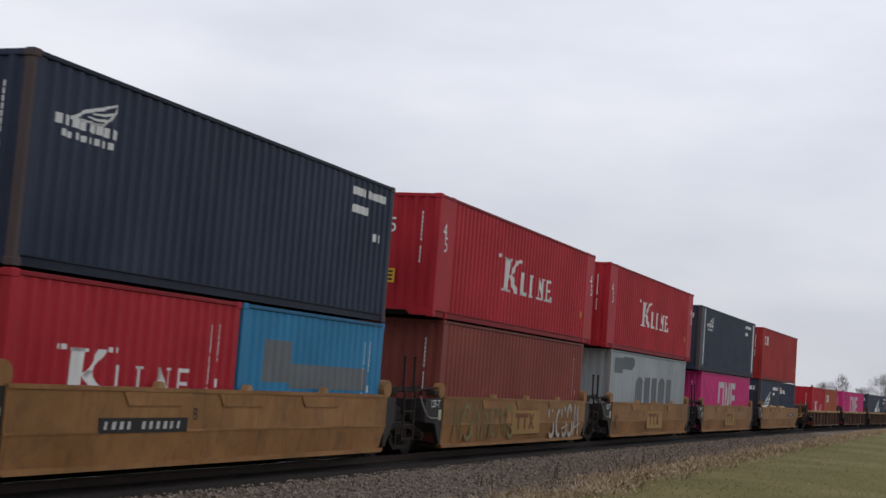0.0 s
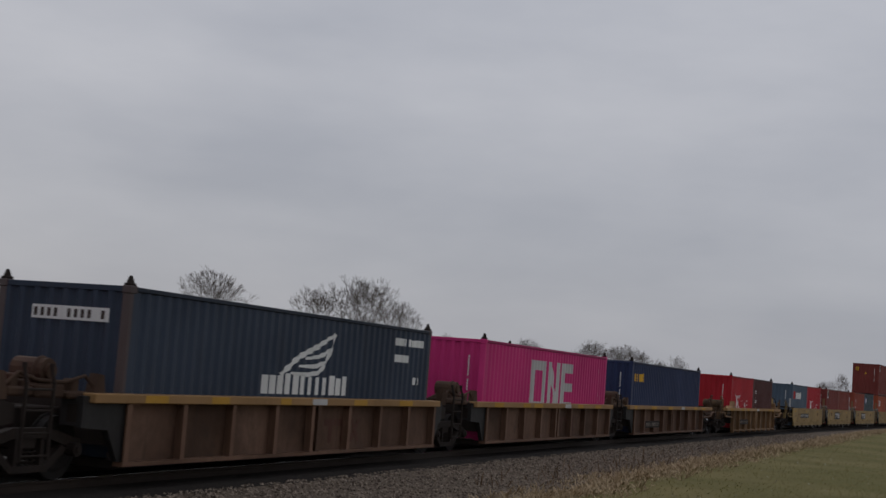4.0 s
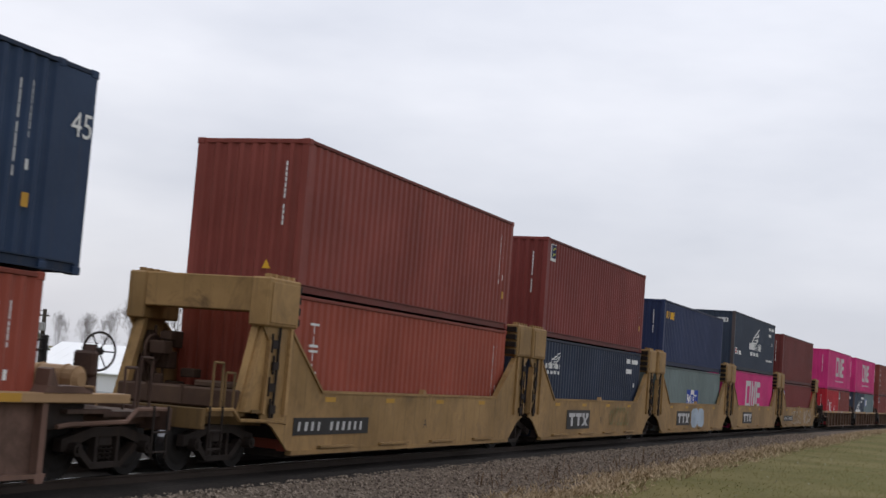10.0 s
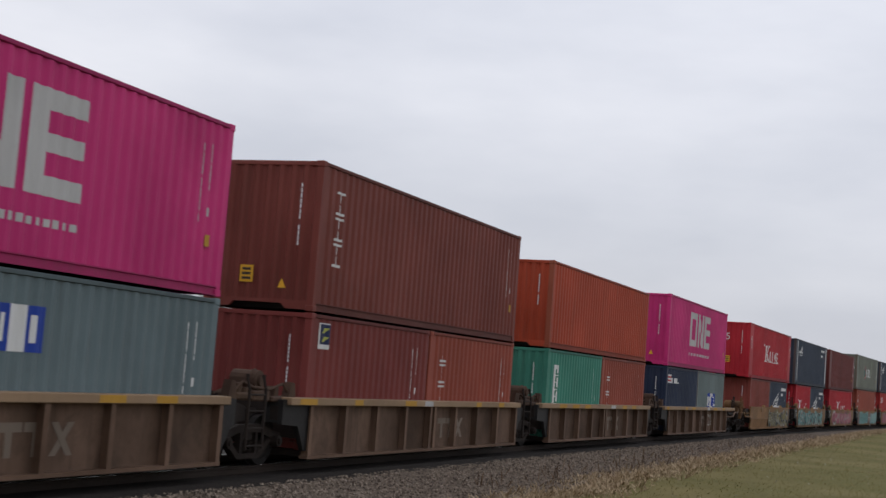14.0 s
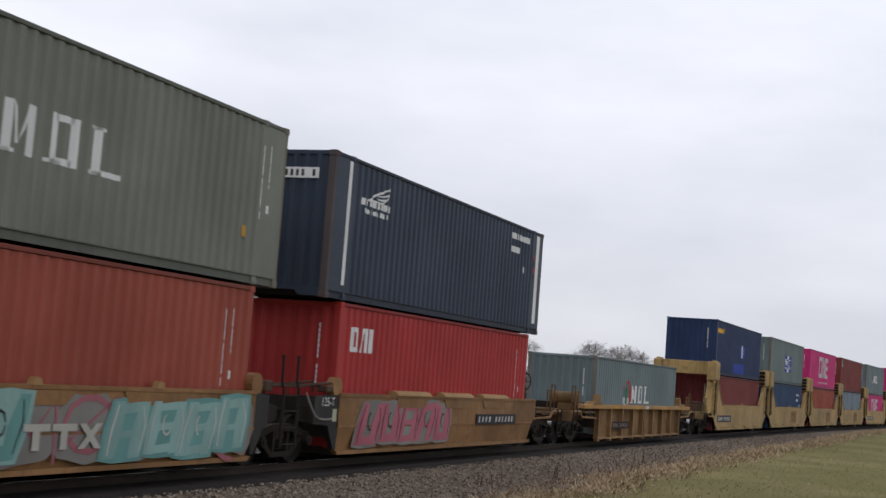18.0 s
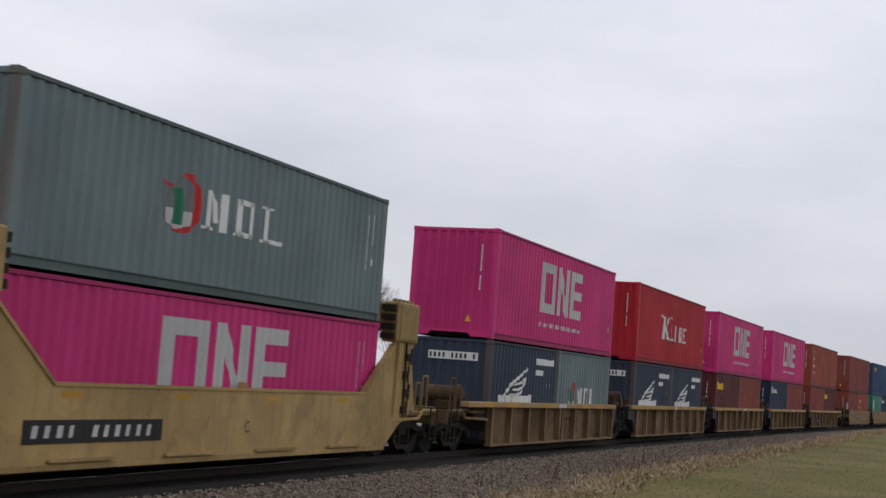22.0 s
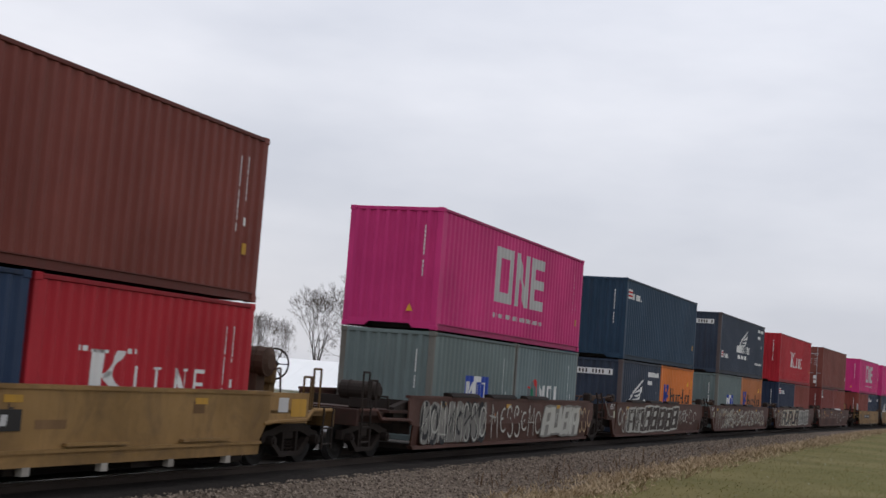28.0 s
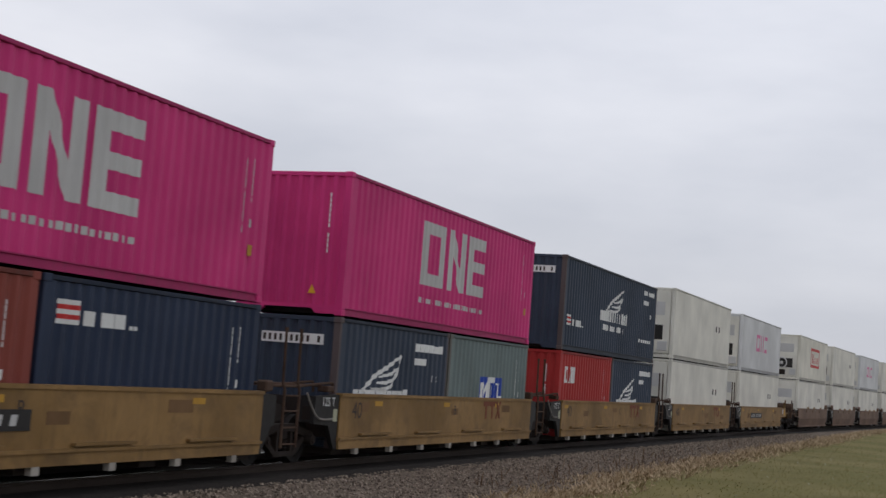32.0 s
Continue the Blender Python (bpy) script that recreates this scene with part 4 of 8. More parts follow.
def dec_ms(L, H):
    """Small blue and white panel."""
    a, z, w, h = (0.35 if H < 2.75 else 6.1), (1.45 if H < 2.75 else 0.95), 1.2, 0.62
    return [("blue_panel", [rect(a, a + w * 0.36, z, z + h), rect(a + w * 0.66, a + w, z, z + h)], "M_BLUE_MARK", 0.007), ("white_panel", [rect(a + w * 0.36, a + w * 0.66, z, z + h)], "M_WHITE", 0.007),
            ("company_mark", [rect(a + 0.1 * w, a + 0.16 * w, z + 0.2 * h, z + 0.8 * h), rect(a + 0.24 * w, a + 0.3 * w, z + 0.2 * h, z + 0.8 * h), rect(a + 0.75 * w, a + 0.83 * w, z + 0.2 * h, z + 0.8 * h)], "M_WHITE", 0.013)] + number_strips(L, H)


def dec_mn(L, H):
    """Blue and white panel over a brighter overpainted patch, with a small yellow mark by the front top corner."""
    return [("overpainted_patch", [rect(4.6, 7.3, 0.1, 0.62)], "M_BLUE_MARK")] + [
        (d[0], [[(y + 5.75, z - 0.5) for y, z in q] for q in d[1]]) + tuple(d[2:]) for d in dec_ms(L, H)[:3]] + [
        ("small_mark", bars(0.35, 1.9, H - 0.66, H - 0.42, 5, 0.84, 5), "M_YELLOW_MARK")] + number_strips(L, H)


def dec_mc(L, H):
    """Round crest and three white blocks."""
    if L > 7:
        o = (L - FT40) / 2
        a, z, w, h = 3.5 + o * 1.4, (0.93 if H < 2.7 else 1.0), 4.2, (0.78 if H < 2.7 else 0.84)
    else:
        a, z, w, h = 1.1, 0.75, 3.3, 0.75
    cx, r = a + 0.145 * w, 0.15 * w
    z0, hh = z - 0.10 * h, 1.26 * h

    def shield(dx, k):
        pts = [(-0.9, 0.78), (-0.35, 0.72), (0.05, 0.98), (0.5, 0.98), (0.85, 0.8), (1.0, 0.52), (0.9, 0.25), (0.55, 0.05), (0.1, -0.02), (-0.3, 0.02), (-0.7, 0.22), (-0.85, 0.45)]
        return [(cx + dx + r * k * y, z0 + hh * (0.48 + k * (v - 0.48))) for y, v in reversed(pts)]
    return [("crest_rim", [shield(0.05, 1.0)], "M_RED_MARK"), ("crest_field", [shield(-0.05, 0.84)], "M_PATCH", 0.006),
            ("crest_base", [[(cx - 0.5 * r, z0 + 0.12 * hh), (cx - 0.1 * r, z0 + 0.04 * hh), (cx + 0.55 * r, z0 + 0.14 * hh), (cx + 0.7 * r, z0 + 0.36 * hh), (cx - 0.55 * r, z0 + 0.36 * hh)]], "M_GREY_MARK", 0.007),
            ("crest_figure", [[(cx - 0.35 * r, z0 + 0.12 * hh), (cx + 0.25 * r, z0 + 0.12 * hh), (cx + 0.3 * r, z0 + 0.45 * hh), (cx + 0.05 * r, z0 + 0.72 * hh), (cx - 0.45 * r, z0 + 0.66 * hh), (cx - 0.15 * r, z0 + 0.45 * hh)]], "M_GREEN_MARK", 0.008),
            ("company_mark", blocks_m(a + 0.32 * w, z + 0.1 * h, 0.70 * w, 0.82 * h), "M_WHITE")] + number_strips(L, H)


def dec_t(L, H):
    n, z0 = (6, 0.87) if L > 7 else (5, 0.85)
    return [("company_mark", upright_word(0.72, z0, H - 0.5, n, 0.33), "M_WHITE")] + number_strips(L, H)


def dec_x(L, H):
    z = H - 0.72
    return [("mark_ground", [rect(0.42, 0.88, z, z + 0.5)], "M_WHITE"), ("mark_field", [rect(0.45, 0.85, z + 0.09, z + 0.48)], "M_NAVY_MARK", 0.006), ("company_mark", [rect(0.48, 0.66, z + 0.14, z + 0.24, 0.14), rect(0.48, 0.66, z + 0.31, z + 0.41, 0.14)], "M_LEAF_MARK", 0.008)] + number_strips(L, H)


def dec_c(L, H):
    z = H - 1.02
    return [("company_mark", ring(0.63, 0.98, z, z + 0.5, 0.11, 0.1)[:4:1] + [[(1.02, z), (1.14, z), (1.3, z + 0.5), (1.2, z + 0.5)], rect(1.28, 1.38, z, z + 0.5), rect(1.52, 1.64, z, z + 0.5)], "M_WHITE")] + number_strips(L, H)


def dec_sy(L, H):
    z = H - 0.78
    return [("company_mark", bars(0.45, 1.95, z, z + 0.32, 5, 0.84, 5), "M_YELLOW_MARK")] + number_strips(L, H)


def dec_sw(L, H):
    return [("company_mark", bars(1.36, 3.69, 1.63, 2.08, 5, 0.84, 5), "M_WHITE"), ("mark_ground", [rect(0.47, 1.25, 1.63, 2.1)], "M_RED_MARK")] + number_strips(L, H)


def dec_g(L, H):
    return [("mark_ground", [rect(0.72, 1.22, 0.85, 2.08)], "M_WHITE"), ("company_mark", upright_word(0.82, 0.95, 2.0, 5, 0.3), "M_GREEN_MARK", 0.006)] + number_strips(L, H)


def dec_ty(L, H):
    a = 0.28 if L < 7 else 7.9
    return [("company_mark", bars(a, a + 1.6, 1.8, 2.1, 5, 0.82, 3) + [rect(a - 0.06, a + 0.34, 2.02, 2.14)], "M_YELLOW_MARK")] + number_strips(L, H)


def dec_h(L, H):
    """Two slanted strokes joined by a bar, and a row of dark blocks with three tall ones."""
    emblem = [rect(0.45, 0.72, 0.92, 1.80, 0.22), rect(0.86, 1.14, 0.92, 1.80, 0.26), rect(0.62, 1.02, 1.24, 1.50, 0.06), rect(1.0, 1.42, 1.64, 1.80, 0.04), rect(1.02, 1.36, 1.26, 1.40, 0.03)]
    name = []
    for y, w in [(2.42, 0.26), (2.76, 0.26), (3.10, 0.26), (3.44, 0.26), (4.60, 0.14), (4.86, 0.26), (5.24, 0.26)]:
        name += ring(y, y + w, 1.06, 1.42, 0.075, 0.07)
    name += [rect(1.83, 1.92, 1.06, 1.66), rect(2.17, 2.26, 1.06, 1.66), rect(1.9, 2.2, 1.31, 1.40), rect(3.78, 4.0, 1.25, 1.33), rect(4.1, 4.19, 1.06, 1.66), rect(4.18, 4.42, 1.06, 1.14), rect(4.50, 4.57, 1.06, 1.66), rect(5.46, 5.53, 1.06, 1.66)]
    return [("company_mark", emblem, "M_BLUE_MARK"), ("company_name", name, "M_DARK_MARK"), ("caution_label", [[(4.92, 1.78), (5.14, 1.78), (5.0, 2.0)], rect(5.66, 5.82, 1.72, 2.06)], "M_YELLOW_MARK")]


def dec_cr(L, H):
    o = 0.76 if L > 13 else 0.0
    return [("company_mark", [disc(0.85 + o, H - 0.45, 0.33, 0.28), rect(0.95 + o, 1.1 + o, H - 1.0, H - 0.7)] + bars(1.35 + o, 2.9 + o, H - 0.55, H - 0.35, 6, 0.75, 6), "M_WHITE")] + number_strips(L - o, H)


def dec_gp(L, H):
    g = random.Random(5)
    dark = []
    for a0, a1, z0, z1 in [(3.75 + 1.22 * i, 4.72 + 1.22 * i, 0.85, 1.98 + g.uniform(-0.08, 0.06)) for i in range(5)] + [(0.5, 1.75, 2.05, 2.60), (1.6, 3.4, 2.2, 2.66)]:
        c = [g.uniform(0.10, 0.24) for _ in range(4)]
        dark.append([(a0 + c[0], z0), (a1 - c[1], z0), (a1 - 0.02, z0 + c[1]), (a1, z1 - c[2]), (a1 - c[2] * 0.4, z1 - c[2] * 0.3), (a1 - c[2], z1), (a0 + c[3], z1 - 0.03), (a0 + c[3] * 0.4, z1 - c[3] * 0.5), (a0, z1 - c[3] * 1.3), (a0 + 0.03, z0 + c[0])])
    return [("overpainted_patch", dark, "M_PATCH")]


def dec_bp(L, H):
    return [("overpainted_patch", [rect(0.9, 1.9, 1.2, 1.95), rect(1.9, 5.3, 1.1, 1.55)], "M_PATCH")] + number_strips(L, H)


def dec_wr(L, H):
    return [("number_marking", bars(L - 3.6, L - 2.2, 1.5, 1.8, 2, 0.5, 3), "M_DARK_MARK")]


def dec_wp(L, H):
    return [("company_mark", ring(4.2, 5.3, 1.1, 2.0, 0.2, 0.18) + [rect(5.6, 5.8, 1.1, 2.0), rect(6.2, 6.4, 1.1, 2.0), rect(6.7, 7.6, 1.8, 2.0), rect(6.7, 7.5, 1.1, 1.3)], "M_PINK_MARK")]


def dec_wk(L, H):
    return [("company_mark", ring(4.5, 8.4, 0.9, 2.2, 0.2, 0.18) + blocks_k(5.1, 1.2, 2.9, 0.6), "M_RED_MARK")]


def dec_none(L, H):
    return []


def dec_nb(L, H):
    return [("flag_stripes", [rect(0.5, 1.0, 1.75, 1.95), rect(0.5, 1.0, 1.52, 1.62)], "M_RED_MARK"), ("number_panel", bars(10.0, 11.7, 1.9, 2.0, 7, 0.6, 6) + [rect(10.1, 10.8, 1.55, 1.7), rect(11.3, 11.45, 1.2, 1.35)], "M_WHITE")]


def dec_tal(L, H):
    return [("number_marking", upright_bars(L - 0.65, 1.2, 2.5, 0.05) + [rect(L - 0.5, L - 0.42, 0.7, 0.95)], "M_WHITE")]


M_PATCH = paint("grey_overpaint", (0.15, 0.165, 0.17), 0.6, 0.3)
M_PINK_MARK = paint("pink_marking", (0.62, 0.16, 0.32), 0.55, 0.2)
M_NAVY_MARK = paint("navy_marking", (0.02, 0.03, 0.08), 0.55, 0.2)
M_LEAF_MARK = paint("leaf_marking", (0.42, 0.44, 0.10), 0.55, 0.25)
MARKS = {"M_NAVY_MARK": M_NAVY_MARK, "M_LEAF_MARK": M_LEAF_MARK, "M_WHITE": M_WHITE, "M_GREY_MARK": M_GREY_MARK, "M_YELLOW_MARK": M_YELLOW_MARK, "M_BLUE_MARK": M_BLUE_MARK, "M_RED_MARK": M_RED_MARK, "M_GREEN_MARK": M_GREEN_MARK, "M_DARK_MARK": M_DARK_MARK, "M_PATCH": M_PATCH, "M_PINK_MARK": M_PINK_MARK}

# code: colour, rust and dirt, marking, words for the label, front-end number panel, rust-stained posts
LIVERY = {
    "ns": ((0.021, 0.031, 0.058), 0.22, dec_ns, "dark navy container with small white wing mark", 0, 1),
    "k": ((0.40, 0.016, 0.027), 0.12, dec_k, "red container with large white mark", 0, 0),
    "kq": ((0.40, 0.016, 0.027), 0.12, dec_kq, "red container with white mark and small label", 0, 0),
    "o": ((0.55, 0.032, 0.174), 0.05, dec_o, "magenta container with large pale mark", 0, 0),
    "n": ((0.034, 0.047, 0.073), 0.22, dec_n, "dark slate-blue container with white wing mark", 1, 1),
    "f": ((0.021, 0.050, 0.088), 0.18, dec_f, "deep blue container with small white flag mark", 0, 0),
    "fn": ((0.018, 0.029, 0.060), 0.18, dec_f, "dark navy container with small white flag mark", 0, 0),
    "mb": ((0.150, 0.190, 0.185), 0.28, dec_mb, "grey-green container with blue and white panel", 0, 1),
    "mc": ((0.150, 0.195, 0.200), 0.28, dec_mc, "grey-blue container with round crest", 0, 1),
    "mo": ((0.175, 0.185, 0.150), 0.28, dec_mc, "grey-olive container with round crest", 0, 1),
    "t": ((0.290, 0.063, 0.038), 0.2, dec_t, "orange-brown container with white upright lettering", 0, 0),
    "td": ((0.180, 0.043, 0.031), 0.25, dec_t, "dull brown container with white upright lettering", 0, 0),
    "b": ((0.216, 0.047, 0.034), 0.25, dec_plain, "faded red-brown container", 0, 0),
    "bd": ((0.137, 0.028, 0.025), 0.25, dec_plain, "dark maroon-brown steel container", 0, 0),
    "x": ((0.186, 0.037, 0.031), 0.2, dec_x, "brown container with small green and white mark", 0, 0),
    "c": ((0.36, 0.028, 0.026), 0.15, dec_c, "red container with white block mark", 0, 0),
    "cb": ((0.335, 0.075, 0.033), 0.22, dec_c, "orange-brown container with white block mark", 0, 0),
    "s": ((0.020, 0.060, 0.145), 0.22, dec_sy, "blue container with small yellow mark", 0, 1),
    "sn": ((0.020, 0.032, 0.085), 0.15, dec_sy, "navy blue container with small yellow mark", 0, 0),
    "sg": ((0.085, 0.120, 0.165), 0.3, dec_sw, "faded grey-blue container with white mark", 0, 0),
    "g": ((0.052, 0.225, 0.160), 0.2, dec_g, "sea-green container with white upright panel", 0, 0),
    "y": ((0.105, 0.022, 0.022), 0.2, dec_ty, "dark maroon container with yellow mark", 0, 0),
    "yb": ((0.150, 0.048, 0.036), 0.2, dec_ty, "brown container with small yellow mark", 0, 0),
    "h": ((0.66, 0.185, 0.035), 0.15, dec_h, "orange container with blue emblem", 0, 0),
    "hd": ((0.43, 0.150, 0.052), 0.3, dec_h, "dusty orange container with blue emblem", 0, 0),
    "cr": ((0.018, 0.038, 0.084), 0.15, dec_cr, "deep blue container with white disc emblem", 0, 0),
    "gp": ((0.34, 0.37, 0.38), 0.45, dec_gp, "pale grey container with dark overpainted patches", 0, 1),
    "bp": ((0.030, 0.200, 0.370), 0.25, dec_bp, "light blue container with grey overpainted patch", 0, 0),
    "cm": ((0.52, 0.49, 0.36), 0.22, dec_none, "cream-coloured container with plain ribbed sides", 0, 0),
    "tx": ((0.080, 0.024, 0.023), 0.25, dec_t, "very dark brown container, white upright mark", 0, 0),
    "r": ((0.39, 0.058, 0.024), 0.5, dec_plain, "faded orange-red container with rusty scars", 0, 1),
    "ms": ((0.170, 0.030, 0.028), 0.2, dec_ms, "dark red container with small blue panel", 0, 0),
    "mg": ((0.135, 0.180, 0.190), 0.25, dec_ms, "grey-blue container with small blue panel", 0, 0),
    "md": ((0.066, 0.088, 0.100), 0.2, dec_md, "dark slate-grey container with blue and white panel", 0, 0),
    "mn": ((0.018, 0.036, 0.095), 0.15, dec_mn, "navy blue container with small blue panel", 0, 0),
    "ml": ((0.180, 0.225, 0.260), 0.2, dec_ms, "pale blue-grey container with small blue panel", 0, 0),
    "nb": ((0.022, 0.055, 0.120), 0.2, dec_nb, "blue container with small red and white mark", 0, 0),
    "nv": ((0.016, 0.022, 0.060), 0.15, dec_plain, "plain dark navy container", 0, 0),
    "w": ((0.68, 0.655, 0.58), 0.15, dec_wr, "white refrigerated container with cooling unit", 2, 0),
    "wp": ((0.60, 0.60, 0.60), 0.15, dec_wp, "pale grey refrigerated container with pink mark", 2, 0),
    "wk": ((0.68, 0.65, 0.56), 0.15, dec_wk, "white refrigerated container with red framed mark", 2, 0),
    "tal": ((0.186, 0.053, 0.040), 0.2, dec_tal, "brown container with its doors facing forward", 3, 0),
}
M_UNDER = paint("container_underside", (0.03, 0.028, 0.027), 0.8, 0.4, RUST)
decals = {}
LABEL = boxm("warning_label", M_DULL_YELLOW, -0.004, 0.002, -0.07, 0.07, 0.0, 0.19)


def livery_paint(code):
    col, dirt = LIVERY[code][0], LIVERY[code][1]
    return paint("container_paint_" + code, col, 0.5, dirt * 1.6, tuple(0.35 * c + 0.65 * d for c, d in zip(col, (0.085, 0.060, 0.045))), 1.0, 0.0, 0.3)


def end_marks(code, L, H, root):
    """Painted figures on the forward end."""
    y = -L / 2 + 0.012
    style = LIVERY[code][4]
    bm = bmesh.new()
    if style == 1:
        z = H - 0.55
        strip = part("number_panel", box(bmesh.new(), -0.54, 0.86, y - 0.001, y + 0.003, z - 0.02, z + 0.19), M_WHITE, root, "white painted strip with dark bars")
        for i in range(11):
            if i not in (4, 9):
                box(bm, -0.50 + i * 0.122, -0.44 + i * 0.122, y - 0.004, y - 0.001, z + 0.02, z + 0.15)
        part("number_marking", bm, M_DARK_MARK, strip)["kind"] = "stuff"
    elif style == 0 and code not in ("cm", "gp"):
        z0, z1 = 1.25, H - 0.42
        n = 12
        for i in range(n):
            a = z0 + (z1 - z0) * i / n
            if i != 4:
                box(bm, 0.76, 0.793, y - 0.002, y + 0.002, a, a + (z1 - z0) / n * 0.8)
        part("number_marking", bm, M_WHITE, root)["kind"] = "stuff"
    else:
        bm.free()
        return
    if code in ("k", "o", "c", "b", "t", "td", "x", "s", "tal") and H > 2.7 and not (code == "k" and L > 13):
        bm = bmesh.new()
        dx, dz = {"k": (-0.08, 2.37), "x": (-0.10, 1.93)}.get(code, (0.42, 0.42))
        v = [bm.verts.new((x, y - 0.003, z)) for x, z in ((dx, dz), (dx + 0.18, dz), (dx + 0.09, dz + 0.18))]
        bm.faces.new(v)
        part("warning_triangle", bm, M_YELLOW_MARK, root, "yellow warning triangle")
    if code in ("k", "c", "x", "td") and H > 2.7:
        dx, dz = {"k": (-0.12, 0.75), "x": (-0.93, 2.22)}.get(code, (-0.42, 0.5))
        label = part("warning_label", box(bmesh.new(), dx, dx + 0.29, y - 0.004, y - 0.001, dz, dz + 0.33), M_YELLOW_MARK, root, "yellow height warning label")
        bm = bmesh.new()
        for k in range(3):
            box(bm, dx + 0.05, dx + 0.24, y - 0.006, y - 0.004, dz + 0.05 + 0.09 * k, dz + 0.10 + 0.09 * k)
        part("printed_lines", bm, M_DARK_MARK, label)["kind"] = "stuff"


def reefer_front(L, H, root):
    y = -L / 2
    unit = part("cooling_unit", box(bmesh.new(), -1.02, 1.02, y - 0.002, y + 0.03, 0.2, H - 0.15, 0.01), livery_paint("w"), root, "white cooling unit panel")
    part("condenser_grille", box(bmesh.new(), -0.75, 0.75, y - 0.012, y - 0.002, 0.75, 1.35), M_BLACK, unit, "dark condenser opening")
    bm = torus(bmesh.new(), (0.05, y - 0.02, 1.05), 0.33, 0.04, "Y", 18, 6)
    rod(bm, (0.05, y - 0.04, 1.05), (0.05, y - 0.004, 1.05), 0.11, 12)
    part("fan", bm, M_GREY_MARK, unit)
    part("control_box", box(bmesh.new(), 0.55, 0.95, y - 0.05, y - 0.002, 0.3, 0.68, 0.01), M_GREY_MARK, unit)
    part("evaporator_hatch", box(bmesh.new(), -0.8, 0.8, y - 0.012, y - 0.002, 1.75, 2.3, 0.005), M_GREY_MARK, unit)
    part("compressor", box(bmesh.new(), -0.7, 0.3, y - 0.03, y - 0.002, 0.28, 0.62, 0.02), M_DARK, unit)


def forward_doors(L, H, root, paint_m):
    y = -L / 2 + 0.01
    for sx in (0, 1):
        d = part("door", door_mesh(H, paint_m), None, root)
        d.location = (0.01 if sx else -1.135, y, 0)
        for k in (0.27, 0.80):
            r = part("lock_rod", lock_rod_mesh(H, M_GALV), None, d, "galvanised door locking rod")
            r.location = (k, 0.0, 0)
    part("mark_ground", box(bmesh.new(), -0.56, -0.24, y - 0.06, y - 0.05, 2.2, 2.42), M_RED_MARK, root, "red company panel")
    bm = bmesh.new()
    for i, (x0, x1) in enumerate(((0.36, 0.92), (0.60, 0.80), (0.30, 0.46), (0.60, 0.80), (0.30, 0.40), (0.62, 0.78), (0.30, 0.44), (0.60, 0.80), (0.60, 0.80))):
        z = (2.36, 2.27, 2.02, 2.02, 1.88, 1.88, 1.72, 1.72, 1.60)[i]
        box(bm, x0, x1, y - 0.052, y - 0.048, z, z + (0.06 if i == 0 else 0.035))
    part("number_marking", bm, M_GREY_MARK, root)
    for z0, x0 in ((0.62, 0.6), (0.3, 0.6)):
        part("data_plate", box(bmesh.new(), x0, x0 + 0.2, y - 0.055, y - 0.05, z0, z0 + 0.24), M_WHITE, root, "white data plate")


